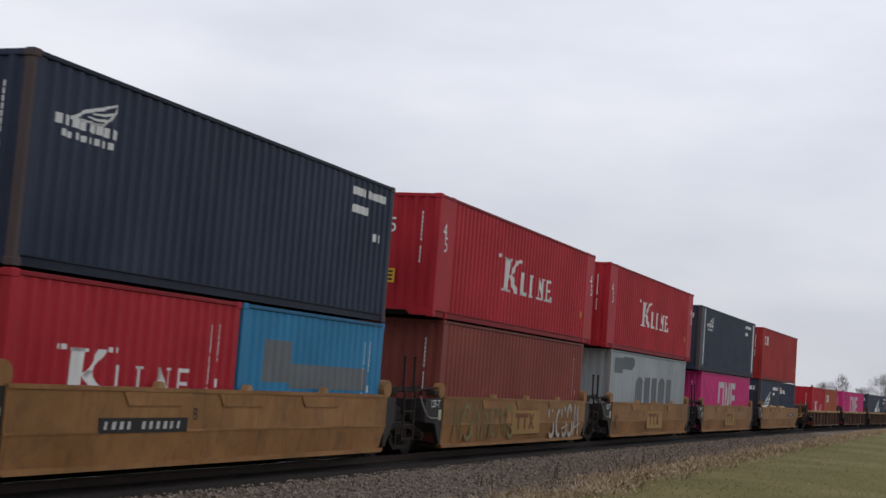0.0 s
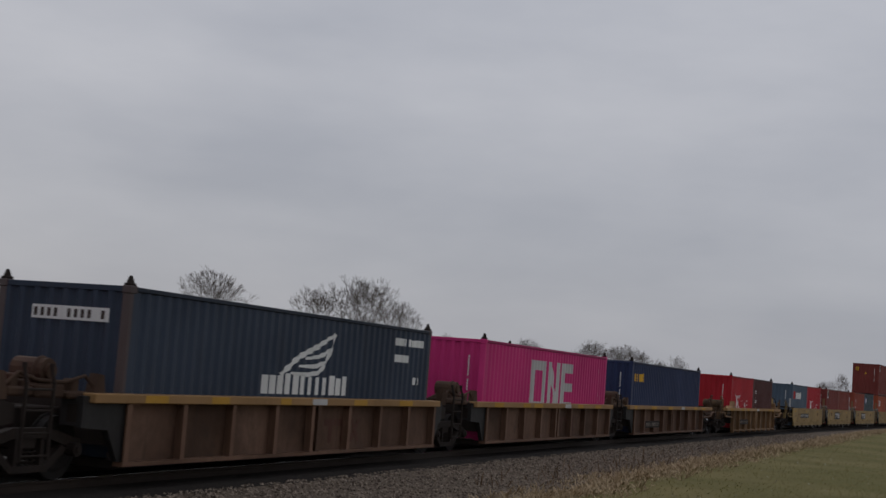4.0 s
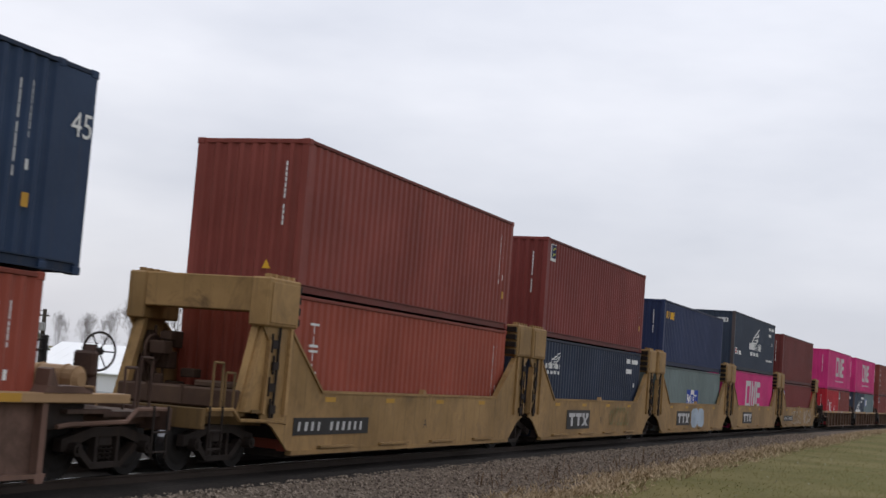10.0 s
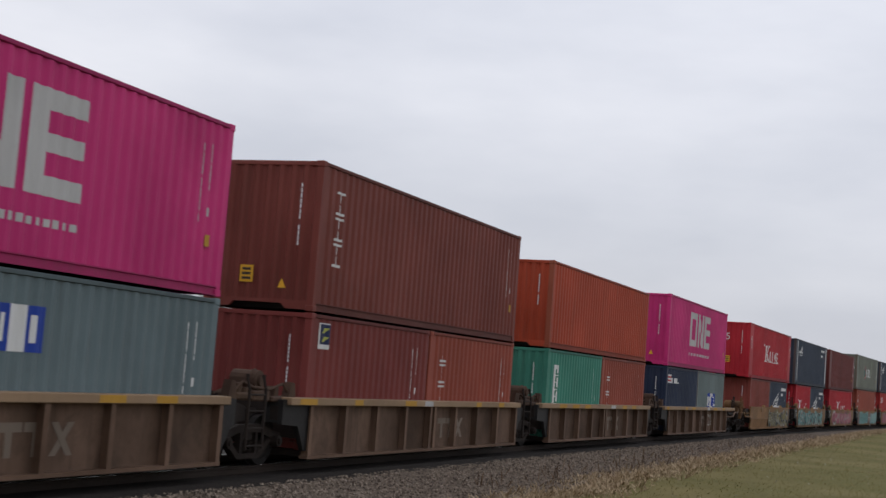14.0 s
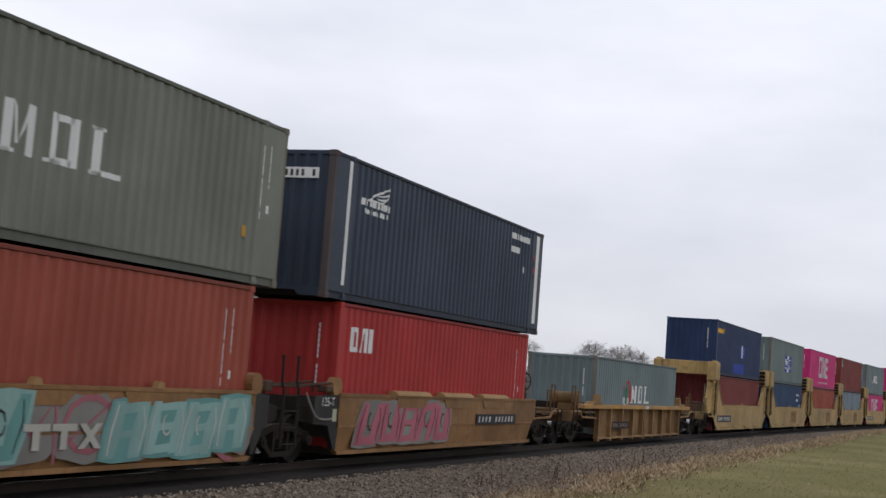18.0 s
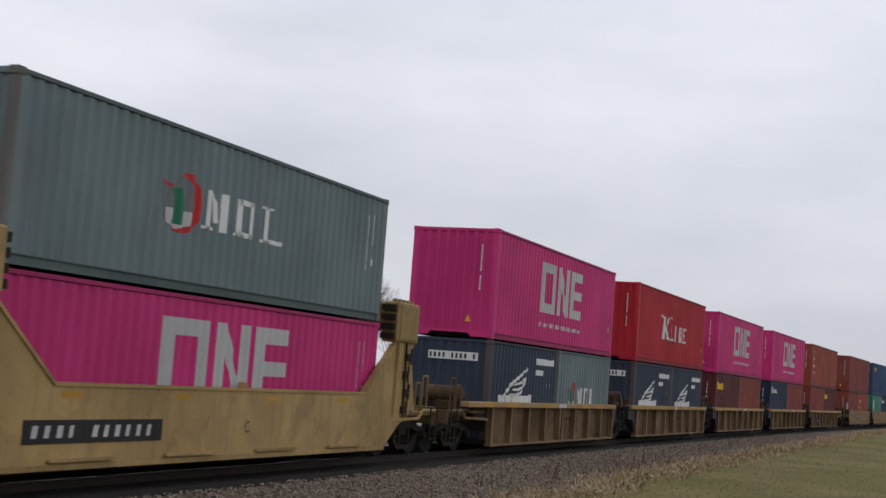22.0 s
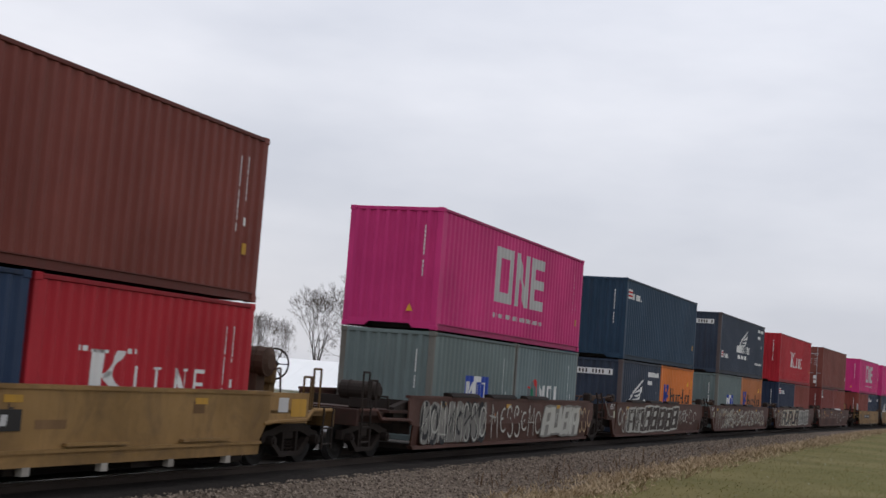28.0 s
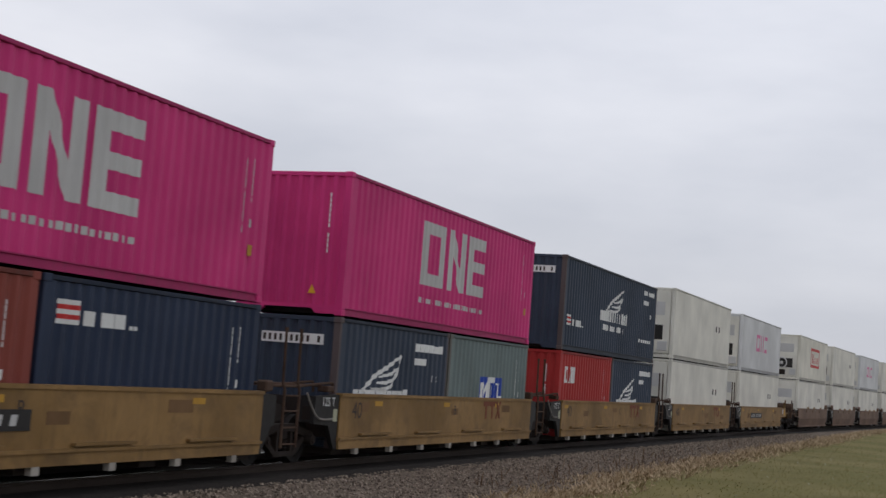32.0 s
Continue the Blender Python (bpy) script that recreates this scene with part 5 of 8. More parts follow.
def container(code, L, H, along, z, cones=False):
    col, dirt, marking, label, style, stained = LIVERY[code]
    mat = livery_paint(code)
    root = new("shipping_container")
    size = "20-foot" if L < 7 else ("40-foot" if L < 13 else "45-foot")
    stands = "in well car" if z < 1 else "stacked above"
    tagged(root, size + " " + label + " " + stands, "container", "containers on the train")
    flat = style == 2
    part("wall_shell", walls_mesh(L, H, mat, flat), None, root)
    part("roof", roof_mesh(L, H, mat), None, root)
    part("floor", floor_mesh(L, M_UNDER), None, root)
    # side rails: wall colour at 0.6, their shade painted in, plus grime
    rail_m = paint("shaded_rail_paint_" + code, shade(col, 0.6), 0.55, 0.5, (0.05, 0.04, 0.035))
    post_m = paint("stained_post_" + code, tuple(0.55 * c + 0.45 * d for c, d in zip(col, (0.16, 0.10, 0.065))), 0.65, 0.6, RUST) if stained else mat
    for sx in (1, -1):
        for y in (-L / 2 + 0.085, L / 2 - 0.085):
            p = part("corner_post", post_mesh(H, post_m), None, root)
            p.matrix_basis = Matrix.Translation((sx * (WIDE - 0.088), y, 0)) @ Matrix.Diagonal((sx, -1 if y > 0 else 1, 1, 1))
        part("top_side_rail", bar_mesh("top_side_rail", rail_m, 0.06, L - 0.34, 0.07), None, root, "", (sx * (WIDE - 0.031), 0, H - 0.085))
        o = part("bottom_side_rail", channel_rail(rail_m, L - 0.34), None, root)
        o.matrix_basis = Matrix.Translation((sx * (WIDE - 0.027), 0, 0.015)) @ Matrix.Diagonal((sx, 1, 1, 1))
        if L > 13:
            for y in (-FT40 / 2 + 0.085, FT40 / 2 - 0.085):
                p = part("load_post", post_mesh(H, mat), None, root)
                p.matrix_basis = Matrix.Translation((sx * (WIDE - 0.088), y, 0)) @ Matrix.Diagonal((sx, 1, 1, 1))
    for y in (-L / 2 + 0.05, L / 2 - 0.05):
        part("top_end_rail", bar_mesh("top_end_rail", mat, 2.1, 0.07, 0.09), None, root, "", (0, y, H - 0.10))
        if y > 0 or L < 7 or style >= 2:
            part("bottom_end_rail", bar_mesh("bottom_end_rail", mat, 2.1, 0.07, 0.13), None, root, "", (0, y, 0.02))
        else:
            part("tunnel_end_rail", tunnel_rail(mat), None, root, "end rail notched for the gooseneck tunnel", (0, y, 0))
    for sx in (0, 1):
        d = part("door", door_mesh(H, mat), None, root)
        d.matrix_basis = Matrix.Translation((0.01 if sx else -1.135, L / 2 - 0.02, 0)) @ Matrix.Diagonal((1, -1, 1, 1))
    key = (code, L, H)
    if key not in decals:
        decals[key] = [(d[0], decal_mesh(d[0], d[1], L, MARKS[d[2]], flat, d[3] if len(d) > 3 else 0.004)) for d in marking(L, H)]
    for nm, me in decals[key]:
        o = part(nm, me, None, root)
        if nm != "edge_stripe":
            o.location.z = 0.055
        if nm.startswith("number"):
            o["kind"] = "stuff"
    if H > 2.7 and style < 2 and code not in ("n", "ns"):
        part("warning_label", LABEL, None, root, "small yellow warning label", (WIDE - 0.002, L / 2 - 0.60 - (0.76 if L > 13 else 0.0), 0.78))
    if style == 2:
        reefer_front(L, H, root)
    elif style == 3:
        forward_doors(L, H, root, mat)
    else:
        end_marks(code, L, H, root)
    if L > 13:
        if code == "n":
            for k in range(4):
                part("strip_mark", box(bmesh.new(), WIDE + 0.003, WIDE + 0.005, L / 2 - 0.86, L / 2 - 0.74, 1.55 + 0.17 * k, 1.66 + 0.17 * k), M_RED_MARK if k % 2 else M_DARK_MARK, root)
        else:
            if code == "k":
                for y in (-L / 2 + 0.26, L / 2 - 0.52):
                    word(root, "4", 0.36, M_WHITE, (WIDE + 0.004, y, H - 1.02), "side")
                    word(root, "5", 0.36, M_WHITE, (WIDE + 0.004, y + 0.10, H - 1.34), "side")
            elif code != "mo":
                word(root, "45", 0.36, M_WHITE, (WIDE + 0.004, L / 2 - 0.55, H - 1.0), "side")
        if code not in ("n", "mo", "bd"):
            word(root, "45", 0.36, M_WHITE, ({"cr": -0.25, "k": -0.35}.get(code, 0.15), -L / 2 - 0.004, H - 0.95 if code != "cr" else 1.45), "end")
    if cones:
        for sx in (1, -1):
            for y in (cones if isinstance(cones, tuple) else (-L / 2 + 0.09, L / 2 - 0.09)):
                part("interbox_connector", cone_mesh(), None, root, "", (sx * (WIDE - 0.09), y, H))
    return rides(root, along, z)


@functools.lru_cache(None)
def cone_mesh():
    bm = box(bmesh.new(), -0.07, 0.07, -0.07, 0.07, 0, 0.04, 0.01)
    rod(bm, (0, 0, 0.04), (0, 0, 0.15), 0.065, 8, 0.025)
    return mesh_of("interbox_connector", bm, M_DARK)


@functools.lru_cache(None)
def word_mesh(body, h, mat, facing):
    pts, fcs = text_outline(body)
    me = bpy.data.meshes.new("lettering")
    if facing == "side":
        me.from_pydata([(0, x * h, y * h) for x, y in pts], [], fcs)
    else:
        me.from_pydata([(x * h, 0, y * h) for x, y in pts], [], fcs)
    me.materials.append(mat)
    return me


def word(parent, body, h, mat, loc, facing="side"):
    return part("lettering", word_mesh(body, h, mat, facing), None, parent, "", loc)

# ---------------------------------------------------------------- well cars
SIDE = 1.40
YELLOWS = {
    "A": ((0.305, 0.148, 0.050), 0.5), "H": ((0.255, 0.130, 0.048), 0.5), "D": ((0.355, 0.235, 0.085), 0.25), "L": ((0.262, 0.150, 0.050), 0.35), "N": ((0.256, 0.147, 0.050), 0.35),
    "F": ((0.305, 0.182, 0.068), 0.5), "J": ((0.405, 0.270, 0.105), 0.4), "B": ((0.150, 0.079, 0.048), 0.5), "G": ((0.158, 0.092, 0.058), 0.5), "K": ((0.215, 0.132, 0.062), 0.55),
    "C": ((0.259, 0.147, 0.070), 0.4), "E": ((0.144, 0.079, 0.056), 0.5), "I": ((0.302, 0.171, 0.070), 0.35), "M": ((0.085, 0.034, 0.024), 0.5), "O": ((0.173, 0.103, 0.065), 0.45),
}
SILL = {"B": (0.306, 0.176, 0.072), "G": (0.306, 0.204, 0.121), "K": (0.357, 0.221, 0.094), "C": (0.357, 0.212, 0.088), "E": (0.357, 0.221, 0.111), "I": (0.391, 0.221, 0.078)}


def car_paint(key):
    col, dirt = YELLOWS[key]
    return paint("car_paint_" + key, col, 0.6, min(0.75, dirt * 1.35), (0.055, 0.036, 0.024), 1.0, 0.0, 0.6, 0.42)


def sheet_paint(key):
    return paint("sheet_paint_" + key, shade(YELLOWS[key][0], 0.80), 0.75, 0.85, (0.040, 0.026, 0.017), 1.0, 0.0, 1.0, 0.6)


def rib_paint(key):
    return paint("rib_paint_" + key, shade(YELLOWS[key][0], 0.95), 0.65, 0.7, (0.05, 0.033, 0.022), 1.0, 0.0, 0.8)


def grimy(key):
    return paint("grimy_paint_" + key, shade(YELLOWS[key][0], 0.55), 0.75, 0.75, (0.028, 0.020, 0.015), 1.0, 0.0, 0.6, 0.85)


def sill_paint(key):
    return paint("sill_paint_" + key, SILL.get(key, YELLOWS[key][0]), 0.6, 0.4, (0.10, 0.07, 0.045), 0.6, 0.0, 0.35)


@functools.lru_cache(None)
def wheel_mesh():
    bm = bmesh.new()
    rod(bm, (-0.07, 0, 0), (0.065, 0, 0), 0.455, 28)
    rod(bm, (-0.09, 0, 0), (-0.07, 0, 0), 0.485, 28)
    rod(bm, (0.065, 0, 0), (0.085, 0, 0), 0.36, 24, 0.30)
    rod(bm, (0.085, 0, 0), (0.13, 0, 0), 0.12, 14)
    return mesh_of("wheel", bm, M_WHEEL)


@functools.lru_cache(None)
def tread_mesh():
    bm = bmesh.new()
    n = 28
    prev = None
    first = None
    for i in range(n + 1):
        a = 6.2832 * i / n
        v = [bm.verts.new((x, 0.4575 * math.cos(a), 0.4575 * math.sin(a))) for x in (-0.068, 0.062)]
        if prev:
            bm.faces.new((prev[0], prev[1], v[1], v[0]))
        prev = v
    return mesh_of("tread", bm, M_TREAD)


@functools.lru_cache(None)
def side_frame_mesh():
    bm = bmesh.new()
    prism(bm, [(-1.12, 0.42), (-0.80, 0.47), (-0.80, 0.66), (-1.12, 0.60)], -0.07, 0.07)
    prism(bm, [(0.80, 0.47), (1.12, 0.42), (1.12, 0.60), (0.80, 0.66)], -0.07, 0.07)
    prism(bm, [(-0.82, 0.50), (-0.38, 0.62), (0.38, 0.62), (0.82, 0.50), (0.82, 0.66), (0.38, 0.76), (-0.38, 0.76), (-0.82, 0.66)], -0.07, 0.07)
    prism(bm, [(-0.82, 0.46), (-0.40, 0.17), (-0.30, 0.22), (-0.70, 0.52)], -0.07, 0.07)
    prism(bm, [(0.40, 0.17), (0.82, 0.46), (0.70, 0.52), (0.30, 0.22)], -0.07, 0.07)
    prism(bm, [(-0.42, 0.16), (0.42, 0.16), (0.34, 0.25), (-0.34, 0.25)], -0.07, 0.07)
    for y in (-0.13, 0.0, 0.13):
        pipe(bm, [(0.055 * math.cos(k * 1.57), y + 0.055 * math.sin(k * 1.57), 0.25 + 0.0155 * k) for k in range(14)], 0.015, 4)
    for y in (-0.30, 0.24):
        prism(bm, [(y, 0.24), (y + 0.07, 0.24), (y + 0.07, 0.63), (y, 0.63)], -0.06, 0.06)
    return mesh_of("side_frame", bm, M_DARK)


@functools.lru_cache(None)
def bearing_mesh():
    bm = rod(bmesh.new(), (0.0, 0, 0), (0.16, 0, 0), 0.10, 12)
    rod(bm, (0.16, 0, 0), (0.19, 0, 0), 0.055, 8)
    return mesh_of("bearing", bm, M_DARK)


@functools.lru_cache(None)
def bolster_mesh():
    bm = box(bmesh.new(), -1.02, 1.02, -0.19, 0.19, 0.46, 0.66, 0.03)
    rod(bm, (0, 0, 0.66), (0, 0, 0.74), 0.2, 14)
    return mesh_of("bogie", bm, M_DARK)


@functools.lru_cache(None)
def axle_mesh():
    return mesh_of("axle", rod(bmesh.new(), (-0.98, 0, 0), (0.98, 0, 0), 0.085, 12), M_WHEEL)


def bogie(root, y):
    b = part("bogie", bolster_mesh(), None, root, "dark cast-steel bogie", (0, y, 0))
    for sx in (1, -1):
        part("side_frame", side_frame_mesh(), None, b, "", (sx * 0.99, 0, 0))
        for wy in (-0.89, 0.89):
            w = part("wheel", wheel_mesh(), None, b)
            w.matrix_basis = Matrix.Translation((sx * 0.7535, wy, 0.4575)) @ Matrix.Diagonal((sx, 1, 1, 1))
            if wy > 0 or sx < 0:
                tr = None
            else:
                tr = part("tread", tread_mesh(), None, b, "polished wheel tread")
                tr.matrix_basis = Matrix.Translation((sx * 0.7535, wy, 0.4585)) @ Matrix.Diagonal((sx, 1.004, 1.004, 1))
            br = part("bearing", bearing_mesh(), None, b)
            br.matrix_basis = Matrix.Translation((sx * 1.03, wy, 0.4575)) @ Matrix.Diagonal((sx, 1, 1, 1))
    for wy in (-0.89, 0.89):
        part("axle", axle_mesh(), None, b, "", (0, wy, 0.4575))
    return b


def mirrored(name, me, root, label=""):
    """The same piece on both sides of the car."""
    for sx in (1, -1):
        o = part(name, me, None, root, label)
        o.matrix_basis = Matrix.Diagonal((sx, 1, 1, 1))


def side_ends(key, hb, front, rear):
    """How far a plain side reaches forward and back: cut square at a joint, longer at a platform."""
    e = hb - (0.05 if key != "M" else 0.1)
    return -(e if front == "joint" else hb + 0.42), (e if rear == "joint" else hb + 0.42)


def smooth_side(key, hb, ledge, f, r):
    """Outlines of a plain side: sheet, chords and belt, each with its depth."""
    sf, sr = (0.0 if f > -hb else 0.3), (0.0 if r < hb else 0.3)
    if ledge:
        return [("side_sheet", [(f + sf, 0.51), (r - sr, 0.51), (r, 0.9), (r, 1.31), (f, 1.31), (f, 0.9)], SIDE - 0.05, SIDE - 0.015),
                ("lower_sheet", [(f + sf + 0.04, 0.28), (r - sr - 0.04, 0.28), (r - sr, 0.46), (f + sf, 0.46)], SIDE - 0.05, SIDE),
                ("side_belt", [(f + sf, 0.46), (r - sr, 0.46), (r - sr, 0.51), (f + sf, 0.51)], SIDE - 0.05, SIDE + 0.035),
                ("top_chord", [(f, 1.31), (r, 1.31), (r, 1.37), (f, 1.37)], SIDE - 0.13, SIDE + 0.01)]
    return [("side_sheet", [(f + sf, 0.70), (r - sr, 0.70), (r, 0.80), (r, 1.31), (f, 1.31), (f, 0.80)], SIDE - 0.06, SIDE - 0.02),
            ("bottom_chord", [(f + sf + 0.1, 0.17), (r - sr - 0.1, 0.17), (r - sr, 0.25), (f + sf, 0.25)], SIDE - 0.16, SIDE - 0.03),
            ("side_belt", [(f + sf, 0.70), (r - sr, 0.70), (r - sr, 0.735), (f + sf, 0.735)], SIDE - 0.02, SIDE - 0.008),
            ("top_chord", [(f, 1.31), (r, 1.31), (r, 1.37), (f, 1.37)], SIDE - 0.13, SIDE)]


@functools.lru_cache(None)
def lower_sheet(key, f, r):
    """Lower half of a plain side, leaning inwards to the bottom chord."""
    bm = bmesh.new()
    out = [bm.verts.new(v) for v in ((SIDE - 0.10, f + 0.1, 0.25), (SIDE - 0.10, r - 0.1, 0.25), (SIDE - 0.02, r, 0.70), (SIDE - 0.02, f, 0.70))]
    inn = [bm.verts.new((v.co.x - 0.04, v.co.y, v.co.z)) for v in out]
    bm.faces.new(out)
    bm.faces.new(inn[::-1])
    for i in range(4):
        j = (i + 1) % 4
        bm.faces.new((out[i], inn[i], inn[j], out[j]))
    return mesh_of("lower_sheet", bm, car_paint(key))


@functools.lru_cache(None)
def lid_mesh(mat):
    """Rounded lid of a container guide, folded down along the top chord."""
    arc = [(SIDE - 0.12 + 0.15 * math.sin(a), 1.36 + 0.10 * math.cos(a)) for a in (-1.2, -0.6, 0.0, 0.6, 1.2, 1.6)]
    bm = bmesh.new()
    ends = []
    for y in (-1.0, 1.0):
        ends.append([bm.verts.new((x, y * (1.0 if i < 3 else 0.97), z)) for i, (x, z) in enumerate(arc)] + [bm.verts.new((SIDE - 0.12, y, 1.34))])
    bm.faces.new(ends[0])
    bm.faces.new(ends[1][::-1])
    k = len(ends[0])
    for i in range(k):
        j = (i + 1) % k
        bm.faces.new((ends[0][i], ends[1][i], ends[1][j], ends[0][j]))
    return mesh_of("guide_lid", bm, mat)


@functools.lru_cache(None)
def pocket_mesh(mat):
    """Reinforcing plate below a guide."""
    return mesh_of("guide_pocket", prism(bmesh.new(), [(-0.8, 1.10), (0.62, 1.10), (0.9, 1.30), (-0.95, 1.30)], SIDE - 0.02, SIDE + 0.004), mat)


@functools.lru_cache(None)
def roller_mesh(mat):
    n = 14
    bm = prism(bmesh.new(), [(0.2 * math.cos(6.2832 * i / n), 1.48 + 0.2 * math.sin(6.2832 * i / n)) for i in range(n)], SIDE - 0.22, SIDE - 0.05)
    return mesh_of("corner_guide", bm, mat)


@functools.lru_cache(None)
def side_meshes(key, hb, style, f, r):
    if style == "bulk":
        rows = bulk_side(hb)
    else:
        rows = smooth_side(key, hb, style == "ledge", f, r)
    return [(nm, mesh_of(nm, prism(bmesh.new(), poly, x0, x1), car_paint(key))) for nm, poly, x0, x1 in rows]


RIB_LOW = {"B": 0.27}


@functools.lru_cache(None)
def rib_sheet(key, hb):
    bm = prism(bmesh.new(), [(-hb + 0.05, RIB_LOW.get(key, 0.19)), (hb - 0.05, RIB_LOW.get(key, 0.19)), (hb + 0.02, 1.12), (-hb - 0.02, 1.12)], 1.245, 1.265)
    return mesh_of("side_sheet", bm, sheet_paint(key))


@functools.lru_cache(None)
def rib_chord(key, hb):
    return boxm("bottom_chord", car_paint(key), 1.245, SIDE + 0.02, -hb, hb, RIB_LOW.get(key, 0.19) - 0.06, RIB_LOW.get(key, 0.19))


@functools.lru_cache(None)
def rib_post(key):
    z = RIB_LOW.get(key, 0.19)
    bm = prism(bmesh.new(), [(-0.02, z), (0.02, z), (0.02, 1.13), (-0.02, 1.13)], 1.265, SIDE)
    prism(bm, [(-0.06, z), (0.06, z), (0.06, 1.13), (-0.06, 1.13)], SIDE, SIDE + 0.015)
    if key in "CEI":
        prism(bm, [(-0.07, 0.06), (0.07, 0.06), (0.13, 0.19), (-0.13, 0.19)], SIDE - 0.1, SIDE + 0.025)
    return mesh_of("rib", bm, rib_paint(key))


@functools.lru_cache(None)
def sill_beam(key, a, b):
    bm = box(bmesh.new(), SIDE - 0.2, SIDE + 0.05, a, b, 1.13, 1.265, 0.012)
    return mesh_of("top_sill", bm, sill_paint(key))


def bulk_side(hb):
    half = [(hb, 0.30), (hb + 0.12, 0.32), (hb + 0.75, 0.74), (hb + 1.18, 0.88), (hb + 1.20, 1.0), (hb + 1.12, 2.25), (hb + 1.36, 2.5), (hb + 0.2, 2.5), (hb + 0.25, 2.40), (hb - 1.12, 1.36)]
    outline = [(-y, z) for y, z in half[::-1]] + half
    rows = [("side_sheet", outline, SIDE - 0.05, SIDE - 0.01), ("bottom_chord", [(-hb, 0.22), (hb, 0.22), (hb, 0.30), (-hb, 0.30)], SIDE - 0.1, SIDE + 0.02),
            ("top_chord", [(-hb + 1.12, 1.36), (hb - 1.12, 1.36), (hb - 1.12, 1.41), (-hb + 1.12, 1.41)], SIDE - 0.12, SIDE + 0.01)]
    for s in (1, -1):
        rows.append(("stiffener", [(s * (hb + 0.32), 0.95), (s * (hb + 0.44), 0.95), (s * (hb + 0.42), 2.5), (s * (hb + 0.34), 2.5)], SIDE - 0.01, SIDE + 0.05))
        rows.append(("post_flange", [(s * (hb + 1.12), 0.95), (s * (hb + 1.20), 0.98), (s * (hb + 1.12), 2.27), (s * (hb + 1.05), 2.27)], SIDE - 0.12, SIDE + 0.03))
        rows.append(("edge_flange", [(s * (hb - 1.12), 1.36), (s * (hb + 0.25), 2.40), (s * (hb + 0.25), 2.46), (s * (hb - 1.12), 1.42)], SIDE - 0.12, SIDE + 0.02))
    return rows


@functools.lru_cache(None)
def post_head(key):
    bm = box(bmesh.new(), 1.08, SIDE + 0.05, 0.18, 1.38, 2.50, 3.36, 0.03)
    box(bm, SIDE + 0.05, SIDE + 0.07, 0.30, 1.26, 2.56, 3.28, 0.01)
    for k in range(5):
        box(bm, SIDE - 0.15, SIDE - 0.05, 0.26 + 0.22 * k, 0.34 + 0.22 * k, 3.36, 3.43)
    return mesh_of("guide_post", bm, car_paint(key))


@functools.lru_cache(None)
def post_gusset(key):
    """Slanted bracket in front of the end post, down to the platform."""
    bm = prism(bmesh.new(), [(1.05, 1.0), (1.72, 1.0), (1.66, 1.2), (1.22, 2.5), (1.05, 2.5)], SIDE - 0.16, SIDE - 0.05)
    prism(bm, [(1.60, 1.0), (1.78, 1.0), (1.27, 2.5), (1.16, 2.5)], SIDE - 0.30, SIDE - 0.16)
    return mesh_of("post_gusset", bm, paint("stained_post_paint_" + key, YELLOWS[key][0], 0.7, 0.65, (0.07, 0.042, 0.026), 1.0, 0.0, 0.8, 0.6))


@functools.lru_cache(None)
def post_latches():
    bm = bmesh.new()
    for k in range(4):
        z = 0.98 + 0.38 * k
        y = 0.78 + 0.10 * (k % 2)
        box(bm, SIDE - 0.012, SIDE + 0.05, y, y + 0.17, z, z + 0.15)
        rod(bm, (SIDE + 0.04, y + 0.2, z - 0.08), (SIDE + 0.04, y + 0.2, z + 0.26), 0.02, 6)
    rod(bm, (SIDE + 0.03, 0.86, 0.9), (SIDE + 0.03, 0.80, 2.5), 0.025, 6)
    for k in range(4):
        box(bm, 1.1, SIDE + 0.01, 0.06, 0.19, 2.56 + 0.2 * k, 2.69 + 0.2 * k)
    return mesh_of("latch_gear", bm, M_DARK)


@functools.lru_cache(None)
def brake_gear():
    """Rusty levers, chain wheel and valve boxes behind the end post."""
    g = random.Random(4)
    bm = torus(bmesh.new(), (-0.95, -0.2, 1.95), 0.26, 0.03, "X", 16, 6)
    for k in range(9):
        x, y, z = g.uniform(-1.25, -0.55), g.uniform(-0.45, 0.35), 1.1 + 0.13 * k
        box(bm, x, x + g.uniform(0.12, 0.34), y, y + g.uniform(0.1, 0.3), z, z + g.uniform(0.12, 0.34), 0.02)
    for k in range(6):
        a = (g.uniform(-1.2, -0.5), g.uniform(-0.4, 0.4), 1.05)
        rod(bm, a, (a[0] + g.uniform(-0.2, 0.2), a[1] + g.uniform(-0.3, 0.3), g.uniform(1.7, 2.4)), 0.025, 6)
    prism(bm, [(-0.55, 1.05), (0.45, 1.05), (0.3, 2.3), (0.1, 2.3)], -1.30, -1.22)
    return mesh_of("brake_gear", bm, M_GEAR)


@functools.lru_cache(None)
def cross_beam(key):
    bm = box(bmesh.new(), -1.09, 1.09, 0.62, 1.3, 2.74, 3.35, 0.02)
    return mesh_of("cross_beam", bm, paint("stained_beam_" + key, YELLOWS[key][0], 0.7, 0.6, (0.05, 0.030, 0.020), 1.0, 0.0, 0.8, 0.85))


@functools.lru_cache(None)
def floor_beams(hb):
    out = []
    for k in range(5):
        y = -hb + 0.35 + (2 * hb - 0.7) * k / 4
        out.append(boxm("floor_beam", M_DARK, -1.22, 1.22, y - 0.22, y + 0.22, 0.16, 0.276))
    return out


